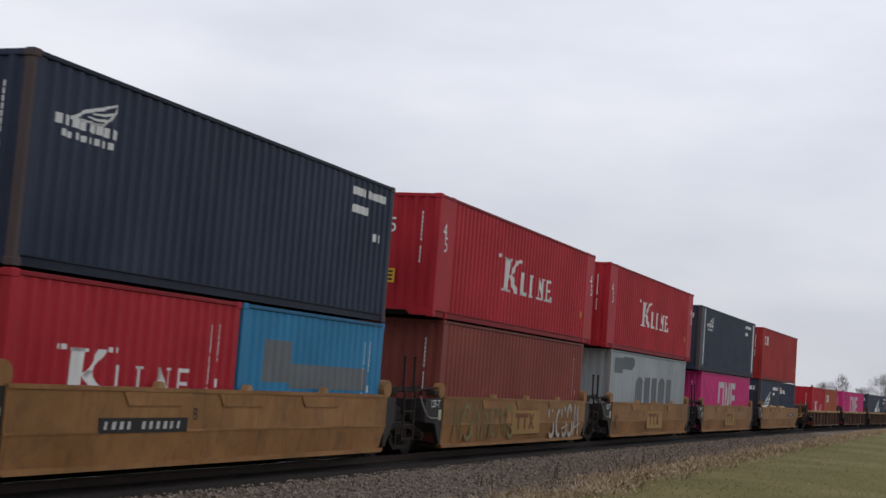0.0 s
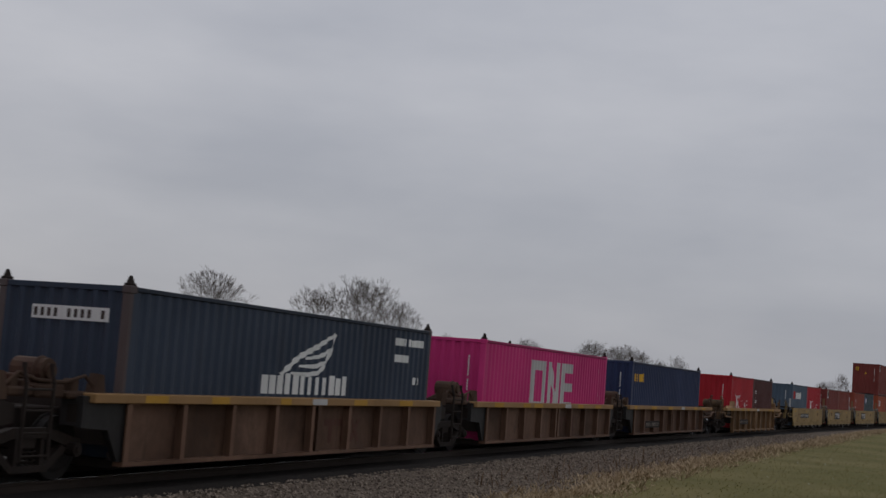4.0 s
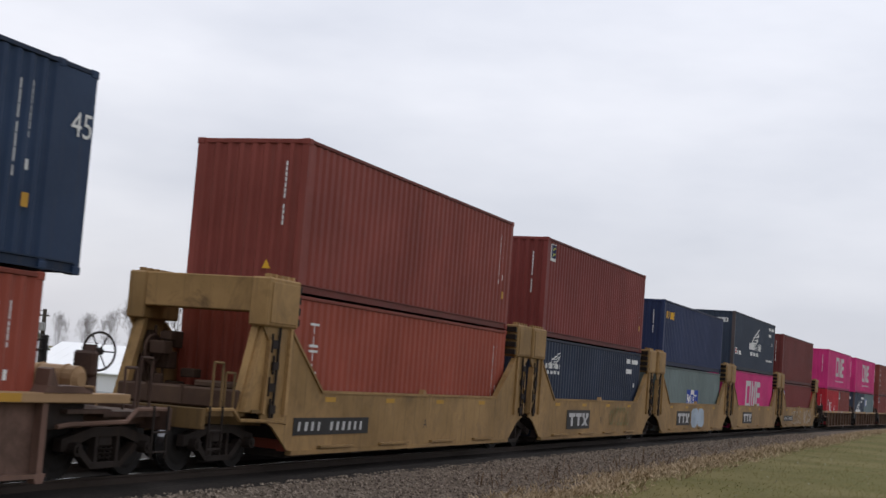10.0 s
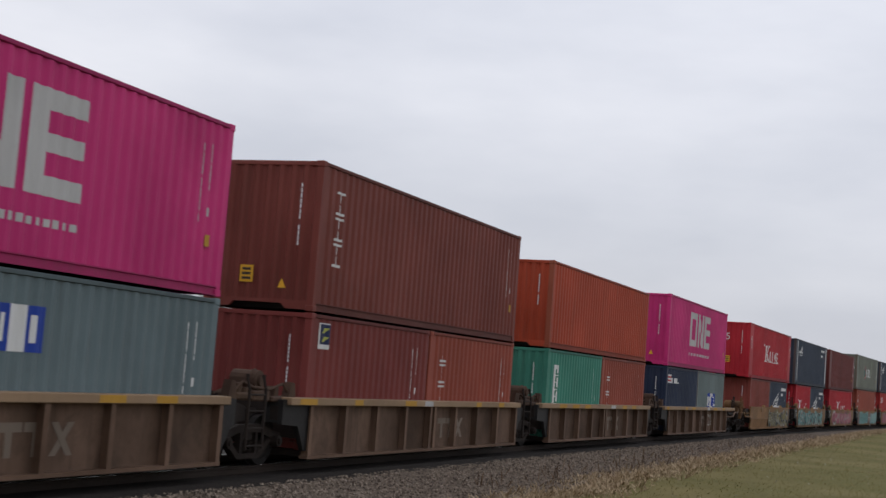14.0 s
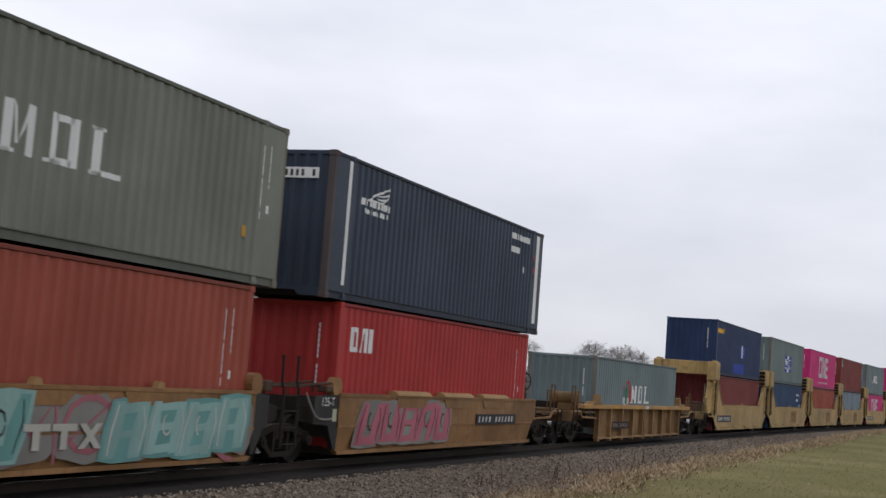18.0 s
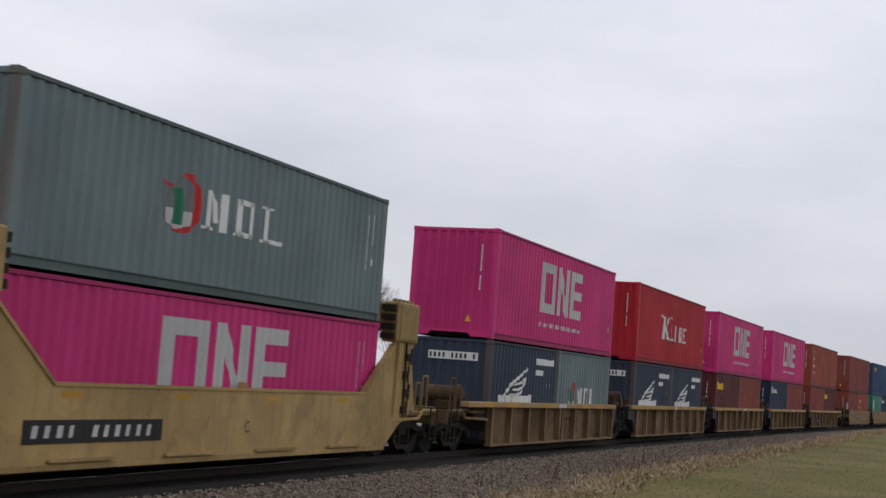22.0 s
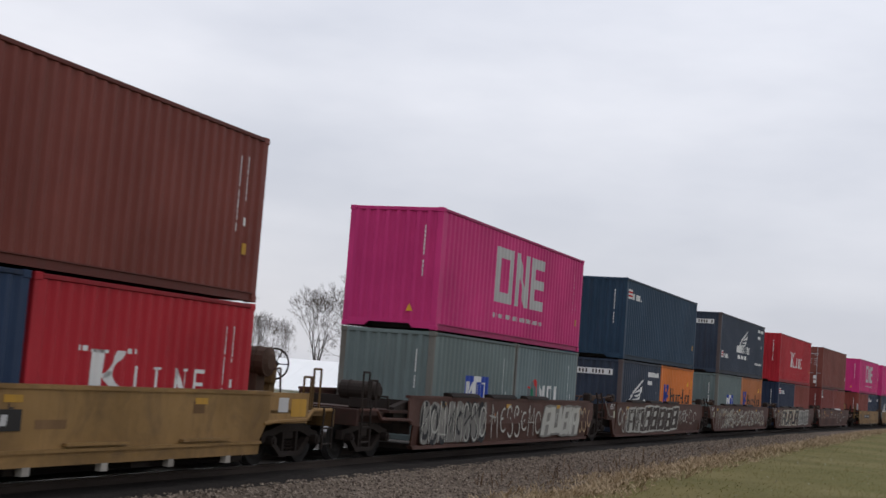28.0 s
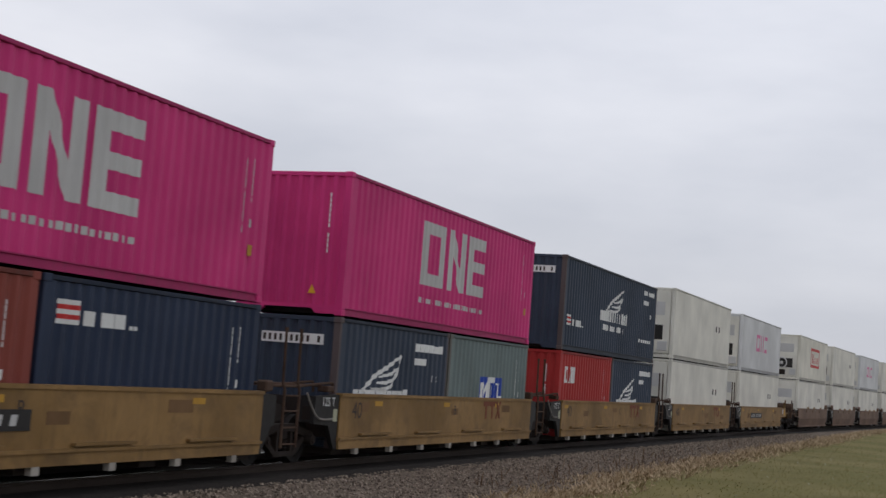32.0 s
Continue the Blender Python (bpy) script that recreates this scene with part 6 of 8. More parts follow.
@functools.lru_cache(None)
def end_bulkhead(hb):
    bm = box(bmesh.new(), -SIDE + 0.1, SIDE - 0.1, hb + 0.1, hb + 0.16, 0.5, 1.25)
    box(bm, -0.35, 0.35, hb + 0.16, hb + 1.2, 0.62, 1.0, 0.02)
    prism(bm, [(hb + 0.16, 0.75), (hb + 1.0, 0.85), (hb + 1.0, 1.1), (hb + 0.16, 1.25)], SIDE - 0.3, SIDE - 0.14)
    prism(bm, [(hb + 0.16, 0.75), (hb + 1.0, 0.85), (hb + 1.0, 1.1), (hb + 0.16, 1.25)], -SIDE + 0.14, -SIDE + 0.3)
    return mesh_of("end_bulkhead", bm, M_DARK)


@functools.lru_cache(None)
def joint_frame(hb, reach, lift, mat):
    """Black end plate that carries on the side above a shared bogie and slopes in under it."""
    a = hb - 0.06
    bm = prism(bmesh.new(), [(a, 0.28), (a + 0.12, 0.28), (a + 0.42, 0.74), (a + reach, 0.78), (a + reach, 1.30 + lift), (a, 1.34 + lift)], SIDE - 0.14, SIDE - 0.045)
    box(bm, SIDE - 0.42, SIDE - 0.14, a + reach - 0.06, a + reach, 0.80, 1.30 + lift)
    return mesh_of("end_frame", bm, mat)


@functools.lru_cache(None)
def stile_ladder(top, mat, w):
    """Ladder over the joint: two tall bent stiles, rungs below the deck only."""
    bm = bmesh.new()
    for y in (-w, w):
        pipe(bm, [(-0.06, y, top), (-0.05, y, 1.55), (0.0, y, 1.40), (0.0, y, 0.36)], 0.028, 6)
        rod(bm, (-0.06, y, top - 0.03), (-0.06, y, top + 0.03), 0.034, 6)
    for z in (0.42, 0.72, 1.02, 1.30):
        rod(bm, (0, -w, z), (0, w, z), 0.017, 6)
    return mesh_of("ladder", bm, mat)


@functools.lru_cache(None)
def walkway_pipes(hb, mat):
    """Bent pipe frame and brackets lying over the joint at deck height."""
    bm = bmesh.new()
    a = hb + 0.12
    for x in (SIDE - 0.12, SIDE - 0.55):
        pipe(bm, [(x, -a, 1.36), (x, -a - 0.05, 1.56), (x, -a - 0.5, 1.54), (x, -a - 1.5, 1.47), (x, -a - 2.55, 1.47), (x, -a - 2.75, 1.34)], 0.026, 6)
    for y in (-a - 0.5, -a - 1.2, -a - 2.0, -a - 2.5):
        rod(bm, (SIDE - 0.12, y, 1.49), (SIDE - 0.95, y, 1.49), 0.022, 6)
    box(bm, SIDE - 0.30, SIDE - 0.06, -a - 0.34, -a - 0.06, 1.38, 1.50, 0.02)
    box(bm, SIDE - 0.26, SIDE - 0.05, -a - 2.82, -a - 2.55, 1.36, 1.56, 0.03)
    return mesh_of("pipe_frame", bm, mat)


@functools.lru_cache(None)
def rigging_mesh():
    """Rusty drum, levers, valve boxes and lugs of the brake gear above a shared bogie."""
    bm = rod(bmesh.new(), (0.62, 0.0, 1.64), (1.14, 0.0, 1.64), 0.18, 14)
    rod(bm, (1.14, 0.0, 1.64), (1.20, 0.0, 1.64), 0.11, 12)
    torus(bm, (1.02, 0.0, 1.64), 0.185, 0.025, "X", 16, 5)
    box(bm, 0.62, 1.22, -0.32, 0.30, 1.28, 1.47, 0.03)
    box(bm, 0.85, 1.25, -0.95, -0.40, 1.30, 1.43, 0.03)
    box(bm, 0.95, 1.24, 0.35, 0.85, 1.27, 1.38, 0.03)
    for y, z in ((-0.78, 1.60), (-0.52, 1.52), (0.55, 1.55)):
        box(bm, 1.02, 1.2, y - 0.07, y + 0.09, 1.36, z, 0.02)
    pipe(bm, [(1.2, -1.05, 1.40), (1.2, -0.7, 1.62), (1.2, -0.3, 1.52), (1.2, 0.3, 1.50), (1.2, 0.75, 1.60), (1.2, 1.0, 1.42)], 0.026, 6)
    pipe(bm, [(0.8, -1.0, 1.38), (0.85, -0.3, 1.56), (0.85, 0.9, 1.44)], 0.022, 6)
    for y in (-1.12, 1.05):
        prism(bm, [(y - 0.16, 1.26), (y + 0.16, 1.26), (y + 0.08, 1.62), (y - 0.05, 1.64)], 1.10, 1.26)
    return mesh_of("brake_rigging", bm, M_GEAR)


@functools.lru_cache(None)
def tarp_box():
    bm = box(bmesh.new(), SIDE - 0.42, SIDE - 0.10, -0.17, 0.17, 1.36, 1.62, 0.06)
    box(bm, SIDE - 0.46, SIDE - 0.07, -0.21, 0.21, 1.36, 1.41, 0.02)
    return mesh_of("valve_cover", bm, M_COVER)


@functools.lru_cache(None)
def hose_mesh():
    return mesh_of("air_hose", pipe(bmesh.new(), [(0, 0.0, 1.36), (0.02, 0.08, 1.22), (0.03, 0.2, 1.08), (0.03, 0.36, 0.95), (0.02, 0.55, 0.88), (0, 0.85, 0.86), (0, 1.15, 0.87)], 0.02, 6), M_HOSE)


@functools.lru_cache(None)
def end_wing(key, hb):
    """Side plate that runs on past the pocket beside the rear platform, with a yellow panel and a framed square."""
    a = hb + 0.40
    return mesh_of("end_side", prism(bmesh.new(), [(a, 0.78), (a + 0.35, 0.80), (a + 1.55, 0.80), (a + 1.55, 1.35), (a, 1.35)], SIDE - 0.07, SIDE - 0.02), car_paint(key))


@functools.lru_cache(None)
def ladder_mesh(h0, h1):
    bm = bmesh.new()
    for y in (-0.2, 0.2):
        rod(bm, (0, y, h0), (0, y, h1), 0.02, 6)
    n = int((h1 - h0) / 0.3)
    for k in range(n):
        rod(bm, (0, -0.2, h0 + 0.1 + 0.3 * k), (0, 0.2, h0 + 0.1 + 0.3 * k), 0.018, 6)
    return mesh_of("ladder", bm, M_DARK)


@functools.lru_cache(None)
def hoop_mesh(h, w, mat):
    bm = pipe(bmesh.new(), [(0, -w / 2, 0), (0, -w / 2, h), (0, w / 2, h), (0, w / 2, 0)], 0.022, 6)
    return mesh_of("handrail", bm, mat)


@functools.lru_cache(None)
def deck_mesh(key, hb):
    bm = box(bmesh.new(), -SIDE + 0.05, SIDE - 0.02, hb + 0.45, hb + 1.5, 0.98, 1.04)
    box(bm, -1.25, 1.25, hb + 1.5, hb + 3.05, 0.92, 1.0)
    for x in (-0.9, 0.9):
        prism(bm, [(hb + 0.4, 0.72), (hb + 3.05, 0.80), (hb + 3.05, 0.95), (hb + 0.4, 1.0)], x - 0.07, x + 0.07)
    box(bm, -0.32, 0.32, hb + 0.2, hb + 3.1, 0.62, 0.92)
    box(bm, -SIDE + 0.05, SIDE - 0.02, hb + 3.0, hb + 3.12, 0.72, 1.06, 0.01)
    return mesh_of("end_platform", bm, grimy(key) if key != "G" else M_DARK)


@functools.lru_cache(None)
def edge_pipe(key, hb):
    bm = pipe(bmesh.new(), [(SIDE - 0.02, hb + 0.25, 0.80), (SIDE - 0.02, hb + 0.5, 0.83), (SIDE - 0.02, hb + 1.9, 0.86), (SIDE - 0.02, hb + 2.15, 1.04), (SIDE - 0.02, hb + 3.0, 1.04)], 0.035, 6)
    return mesh_of("sill_edge", bm, car_paint(key))


@functools.lru_cache(None)
def coupler_mesh(hb):
    bm = box(bmesh.new(), -0.09, 0.09, hb + 3.1, hb + 3.48, 0.74, 0.92, 0.02)
    box(bm, -0.2, 0.12, hb + 3.42, hb + 3.63, 0.68, 0.98, 0.04)
    pipe(bm, [(0.3, hb + 3.1, 0.72), (0.36, hb + 3.3, 0.45), (0.3, hb + 3.6, 0.4)], 0.03, 6)
    return mesh_of("coupler", bm, M_DARK)


@functools.lru_cache(None)
def brake_cylinder(mat, z=1.42, r=0.2):
    """Round tank across the platform on a box stand, with a domed cap."""
    bm = rod(bmesh.new(), (0.15, 0, z), (1.0, 0, z), r, 16)
    rod(bm, (1.0, 0, z), (1.06, 0, z), r * 0.9, 14, r * 0.55)
    rod(bm, (0.09, 0, z), (0.15, 0, z), r * 0.6, 14, r * 0.95)
    for x in (0.35, 0.8):
        torus(bm, (x, 0, z), r + 0.006, 0.016, "X", 16, 4)
    box(bm, 0.4, 0.85, -0.17, 0.17, 1.04, z - r * 0.8, 0.02)
    pipe(bm, [(1.0, 0.05, z - r * 0.5), (1.15, 0.2, z - 0.1), (1.15, 0.3, 1.05)], 0.02, 6)
    return mesh_of("air_reservoir", bm, mat)


@functools.lru_cache(None)
def walkway_mesh(hb):
    """Raised walkway of bearing bars in an angle frame, over the forward platform."""
    bm = box(bmesh.new(), -1.25, SIDE - 0.04, -(hb + 1.75), -(hb + 1.69), 1.36, 1.44)
    box(bm, -1.25, SIDE - 0.04, -(hb + 0.16), -(hb + 0.10), 1.36, 1.44)
    for k in range(14):
        x = -1.2 + 0.195 * k
        box(bm, x, x + 0.11, -(hb + 1.69), -(hb + 0.16), 1.38, 1.42)
    for y in (hb + 0.2, hb + 1.6):
        box(bm, SIDE - 0.14, SIDE - 0.06, -y - 0.05, -y + 0.05, 1.02, 1.36)
        box(bm, -1.2, -1.1, -y - 0.05, -y + 0.05, 1.02, 1.36)
    return mesh_of("walkway", bm, M_DARK)


@functools.lru_cache(None)
def railing_mesh():
    bm = bmesh.new()
    for y in (0.0, 1.15):
        box(bm, -0.05, 0.05, y - 0.05, y + 0.05, 1.0, 2.05, 0.015)
        pipe(bm, [(0.0, y - 0.22, 1.1), (0.0, y - 0.22, 1.95), (0.0, y - 0.05, 1.98)], 0.02, 6)
    for z in (1.52, 1.80):
        rod(bm, (0, 0, z), (0, 1.15, z), 0.022, 6)
    return mesh_of("railing", bm, M_BLACK)


@functools.lru_cache(None)
def chest_mesh():
    bm = box(bmesh.new(), -1.2, 1.22, -0.55, 0.55, 1.03, 1.36, 0.03)
    box(bm, 0.2, 1.0, -0.3, 0.3, 1.36, 1.48, 0.03)
    for x in (-0.6, 0.1, 0.7):
        box(bm, x, x + 0.05, -0.57, 0.57, 1.05, 1.38)
    return mesh_of("brake_chest", bm, M_GEAR)


@functools.lru_cache(None)
def brake_wheel():
    bm = torus(bmesh.new(), (0, 0, 0), 0.30, 0.02, "Y", 22, 6)
    for k in range(6):
        a = k * 1.0472
        rod(bm, (0.05 * math.cos(a), 0, 0.05 * math.sin(a)), (0.3 * math.cos(a), 0, 0.3 * math.sin(a)), 0.012, 5)
    rod(bm, (0, -0.1, 0), (0, 0.05, 0), 0.06, 10)
    return mesh_of("brake_wheel", bm, M_DARK)


@functools.lru_cache(None)
def brake_stand(mat):
    bm = prism(bmesh.new(), [(-0.12, 1.04), (0.12, 1.04), (0.1, 1.7), (0.0, 1.95), (-0.1, 1.7)], -0.1, 0.1)
    box(bm, -0.2, 0.2, -0.16, 0.0, 1.45, 1.85, 0.04)
    return mesh_of("brake_stand", bm, mat)


@functools.lru_cache(None)
def hopper_tab(mat):
    bm = prism(bmesh.new(), [(-0.11, 1.36), (0.11, 1.36), (0.07, 1.45), (-0.05, 1.47)], SIDE - 0.1, SIDE + 0.01)
    return mesh_of("guide_tab", bm, mat)


@functools.lru_cache(None)
def catch_tab(mat):
    return boxm("bottom_lug", mat, SIDE - 0.08, SIDE + 0.02, -0.08, 0.08, 0.165, 0.285)


@functools.lru_cache(None)
def step_mesh(mat):
    return boxm("side_ledge", mat, SIDE - 0.01, SIDE + 0.07, -0.75, 0.75, 0.775, 0.815)


@functools.lru_cache(None)
def bracket_mesh(mat):
    bm = prism(bmesh.new(), [(-0.55, 1.265), (0.55, 1.265), (0.45, 1.36), (-0.3, 1.36)], SIDE - 0.25, SIDE + 0.06)
    prism(bm, [(0.2, 1.36), (0.45, 1.36), (0.42, 1.58), (0.34, 1.6)], SIDE - 0.2, SIDE + 0.02)
    return mesh_of("corner_bracket", bm, mat)


def plate(root, y0, y1, z0, z1, kind, x=SIDE, seed=1, ink=M_GREY_MARK):
    """Black stencil plate with plain white blocks in place of its writing."""
    bm = box(bmesh.new(), x - 0.015, x + 0.003, y0, y1, z0, z1)
    p = part("number_plate" if kind == "num" else "owner_plate", bm, M_BLACK if ink is M_GREY_MARK else M_DARK, root, "black stencil plate with white blocks")
    bm = bmesh.new()
    g = random.Random(seed)
    h = z1 - z0
    if kind == "num":
        w = (y1 - y0) / 12.2
        for i in range(11):
            if i != 4:
                a = y0 + w * (0.6 + i)
                k = w * g.uniform(0.3, 0.5)
                prism(bm, [(a, z0 + 0.24 * h), (a + k, z0 + 0.24 * h), (a + k + 0.1 * w, z1 - 0.24 * h), (a + 0.1 * w, z1 - 0.24 * h)], x + 0.003, x + 0.006)
    else:
        w = (y1 - y0) / 3.5
        for i in range(3):
            a = y0 + w * (0.3 + i)
            box(bm, x + 0.003, x + 0.006, a, a + (0.88 if i < 2 else 0.34) * w, z1 - 0.36 * h, z1 - 0.16 * h)
            if i == 2:
                box(bm, x + 0.003, x + 0.006, a + 0.56 * w, a + 0.96 * w, z1 - 0.36 * h, z1 - 0.16 * h)
            if i < 2:
                box(bm, x + 0.003, x + 0.006, a + 0.3 * w, a + 0.58 * w, z0 + 0.16 * h, z1 - 0.36 * h)
            else:
                prism(bm, [(a - 0.05 * w, z0 + 0.16 * h), (a + 0.25 * w, z0 + 0.16 * h), (a + 0.92 * w, z1 - 0.36 * h), (a + 0.62 * w, z1 - 0.36 * h)], x + 0.003, x + 0.006)
                prism(bm, [(a + 0.55 * w, z0 + 0.16 * h), (a + 0.86 * w, z0 + 0.16 * h), (a + 0.35 * w, z1 - 0.36 * h), (a + 0.04 * w, z1 - 0.36 * h)], x + 0.006, x + 0.008)
    part("plate_marking", bm, ink, p, "white painted blocks")["kind"] = "stuff"


def stencil(root, y0, y1, z0, z1, mat, x=SIDE):
    """Faded owner's mark sprayed straight on the side: three plain blocks."""
    bm = bmesh.new()
    w, h = (y1 - y0) / 3.1, z1 - z0
    for i in range(3):
        a = y0 + w * i * 1.03
        if i < 2:
            box(bm, x, x + 0.003, a, a + 0.95 * w, z1 - 0.28 * h, z1)
            box(bm, x, x + 0.003, a + 0.34 * w, a + 0.6 * w, z0, z1 - 0.28 * h)
        else:
            prism(bm, [(a, z0), (a + 0.27 * w, z0), (a + 0.95 * w, z1), (a + 0.68 * w, z1)], x, x + 0.003)
            prism(bm, [(a + 0.68 * w, z0), (a + 0.95 * w, z0), (a + 0.27 * w, z1), (a, z1)], x + 0.003, x + 0.006)
    part("owner_mark", bm, mat, root, "faded stencilled owner's mark")


def strokes_mesh(name, lines, width, mat, x):
    bm = bmesh.new()
    for pts, k in lines:
        w = width * k
        left, right = [], []
        for i, p in enumerate(pts):
            a, b = Vector(pts[max(0, i - 1)]), Vector(pts[min(len(pts) - 1, i + 1)])
            d = (b - a)
            d = d.normalized() if d.length > 1e-6 else Vector((1, 0))
            nrm = Vector((-d.y, d.x)) * w * (0.5 if 0 < i < len(pts) - 1 else 0.3)
            q = Vector(p)
            left.append(bm.verts.new((x, q.x + nrm.x, q.y + nrm.y)))
            right.append(bm.verts.new((x, q.x - nrm.x, q.y - nrm.y)))
        for i in range(len(pts) - 1):
            bm.faces.new((left[i], right[i], right[i + 1], left[i + 1]))
    return mesh_of(name, bm, mat)


def arc_line(cx, cz, rx, rz, a0, a1, n=10):
    return [(cx + rx * math.cos(a0 + (a1 - a0) * i / n), cz + rz * math.sin(a0 + (a1 - a0) * i / n)) for i in range(n + 1)]


def scribble(g, y0, y1, z0, z1, n, wild=1.0):
    """Loose letter-like strokes that spell nothing."""
    out = []
    w, h = (y1 - y0) / n, z1 - z0
    for i in range(n):
        a = y0 + w * (i + 0.1 * g.uniform(-1, 1))
        k = g.random()
        if k < 0.35:
            out.append((arc_line(a + 0.5 * w, z0 + h * g.uniform(0.35, 0.6), 0.42 * w, h * g.uniform(0.25, 0.45), g.uniform(0, 2), g.uniform(4.5, 7)), 1))
        elif k < 0.7:
            out.append(([(a + 0.1 * w, z0), (a + w * g.uniform(0.1, 0.3), z1), (a + w * g.uniform(0.4, 0.6), z0 + h * g.uniform(0.1, 0.5)), (a + w * g.uniform(0.7, 0.9), z1 - h * g.uniform(0, 0.2)), (a + 0.9 * w, z0)], 1))
        else:
            out.append((arc_line(a + 0.3 * w, z0 + 0.7 * h, 0.3 * w, 0.26 * h, 0.2, 3.6), 1))
            out.append((arc_line(a + 0.5 * w, z0 + 0.25 * h, 0.34 * w, 0.24 * h, 3.6, 7.2), 1))
        if g.random() < 0.5 * wild:
            out.append(([(a, z0 + h * g.random()), (a + w * g.uniform(0.6, 1.2), z0 + h * g.random())], 0.7))
    return out


def blob(g, y0, y1, z0, z1, n=16):
    cy, cz, ry, rz = (y0 + y1) / 2, (z0 + z1) / 2, (y1 - y0) / 2, (z1 - z0) / 2
    return [(cy + ry * g.uniform(0.8, 1.0) * math.copysign(abs(math.cos(a)) ** 0.6, math.cos(a)), cz + rz * g.uniform(0.82, 1.0) * math.copysign(abs(math.sin(a)) ** 0.5, math.sin(a))) for a in [6.2832 * i / n for i in range(n)]]


SPRAY = {}


def spray(name, col):
    if name not in SPRAY:
        SPRAY[name] = paint("spray_" + name, col, 0.65, 0.35, (0.10, 0.08, 0.065), 0.8, 0.0, 0.4)
    return SPRAY[name]


def graffiti(root, y0, y1, z0, z1, fill, line, n, seed, edge=None, width=0.06, x=SIDE):
    g = random.Random(seed)
    if fill:
        bm = bmesh.new()
        w = (y1 - y0) / n
        for i in range(n):
            p = blob(g, y0 + w * (i - 0.08), y0 + w * (i + 1.08), z0, z1)
            f = bm.faces.new([bm.verts.new((x + 0.003 + 0.0004 * i, a, b)) for a, b in p])
        part("graffiti_fill", bm, fill, root, "sprayed graffiti ground colour")["kind"] = "stuff"
    if edge:
        part("graffiti_outline", strokes_mesh("graffiti_outline", scribble(g, y0, y1, z0 + 0.05, z1 - 0.05, n), width * 2.2, edge, x + 0.009), None, root, "sprayed graffiti outline")["kind"] = "stuff"
    part("graffiti_line", strokes_mesh("graffiti_line", scribble(random.Random(seed + 5), y0, y1, z0 + 0.05, z1 - 0.05, n), width, line, x + 0.012), None, root, "sprayed graffiti strokes that spell nothing")["kind"] = "stuff"


def throw_up(root, y0, y1, z0, z1, fill, halo, inner, n, seed, x=SIDE, lean=0.12):
    """Fat leaning shapes that spell nothing: a pale halo, a darker body cut into uneven bars, and slim inner wedges."""
    g = random.Random(seed)
    w = (y1 - y0) / n
    back, body, cuts = bmesh.new(), bmesh.new(), []

    def slab(bm, pts, dx):
        bm.faces.new([bm.verts.new((x + dx, a, b)) for a, b in pts])

    for i in range(n):
        a, b = y0 + w * i + g.uniform(-0.05, 0.05) * w, y0 + w * (i + 1) + g.uniform(-0.02, 0.08) * w
        lo, hi = z0 + g.uniform(0, 0.08) * (z1 - z0), z1 - g.uniform(0, 0.10) * (z1 - z0)
        h = hi - lo
        k = g.uniform(0.3, 1.3) * lean

        def at(u, v):
            return a + (b - a) * u + k * h * (v - 0.5), lo + h * v
        slab(back, [at(-0.06, 0.02), at(0.3, -0.03), at(1.02, 0.0), at(1.08, 0.5), at(1.0, 1.0), at(0.5, 1.03), at(-0.02, 0.98), at(-0.1, 0.5)], 0.003 + 0.0003 * i)
        kind = g.random()
        left, right = g.uniform(0.26, 0.36), g.uniform(0.62, 0.72)
        slab(body, [at(0.02, 0.05), at(left, 0.04), at(left + 0.05, 0.5), at(left - 0.02, 0.95), at(0.06, 0.95), at(-0.02, 0.5)], 0.008 + 0.0003 * i)
        slab(body, [at(right, 0.04), at(0.95, 0.06), at(1.0, 0.45), at(0.93, 0.95), at(right + 0.03, 0.95), at(right - 0.05, 0.5)], 0.008 + 0.0003 * i)
        for v, t in ((0.05, 0.18), (0.44, 0.16), (0.78, 0.17)) if kind < 0.35 else (((0.75, 0.2), (0.36, 0.14)) if kind < 0.7 else ((0.04, 0.22),)):
            slab(body, [at(left - 0.04, v), at(right + 0.04, v + 0.03), at(right + 0.02, v + t), at(left - 0.02, v + t - 0.04)], 0.0085 + 0.0003 * i)
        cuts.append(([at(0.12, 0.1), at(0.10, 0.5), at(0.14, 0.9)], 0.8))
        cuts.append(([at(right + 0.1, 0.88), at(0.92, 0.6), at(0.9, 0.14)], 0.7))
        if g.random() < 0.6:
            cuts.append((arc_line(*at(0.5, 0.55), 0.12 * w, 0.18 * h, g.uniform(0, 3), g.uniform(4, 7), 8), 0.8))
    part("graffiti_halo", back, halo, root, "pale sprayed halo of a graffiti piece")["kind"] = "stuff"
    part("graffiti_fill", body, fill, root, "fat sprayed graffiti shapes that spell nothing")["kind"] = "stuff"
    part("graffiti_line", strokes_mesh("graffiti_line", cuts, 0.045, inner, x + 0.014), None, root, "thin sprayed accent strokes")["kind"] = "stuff"


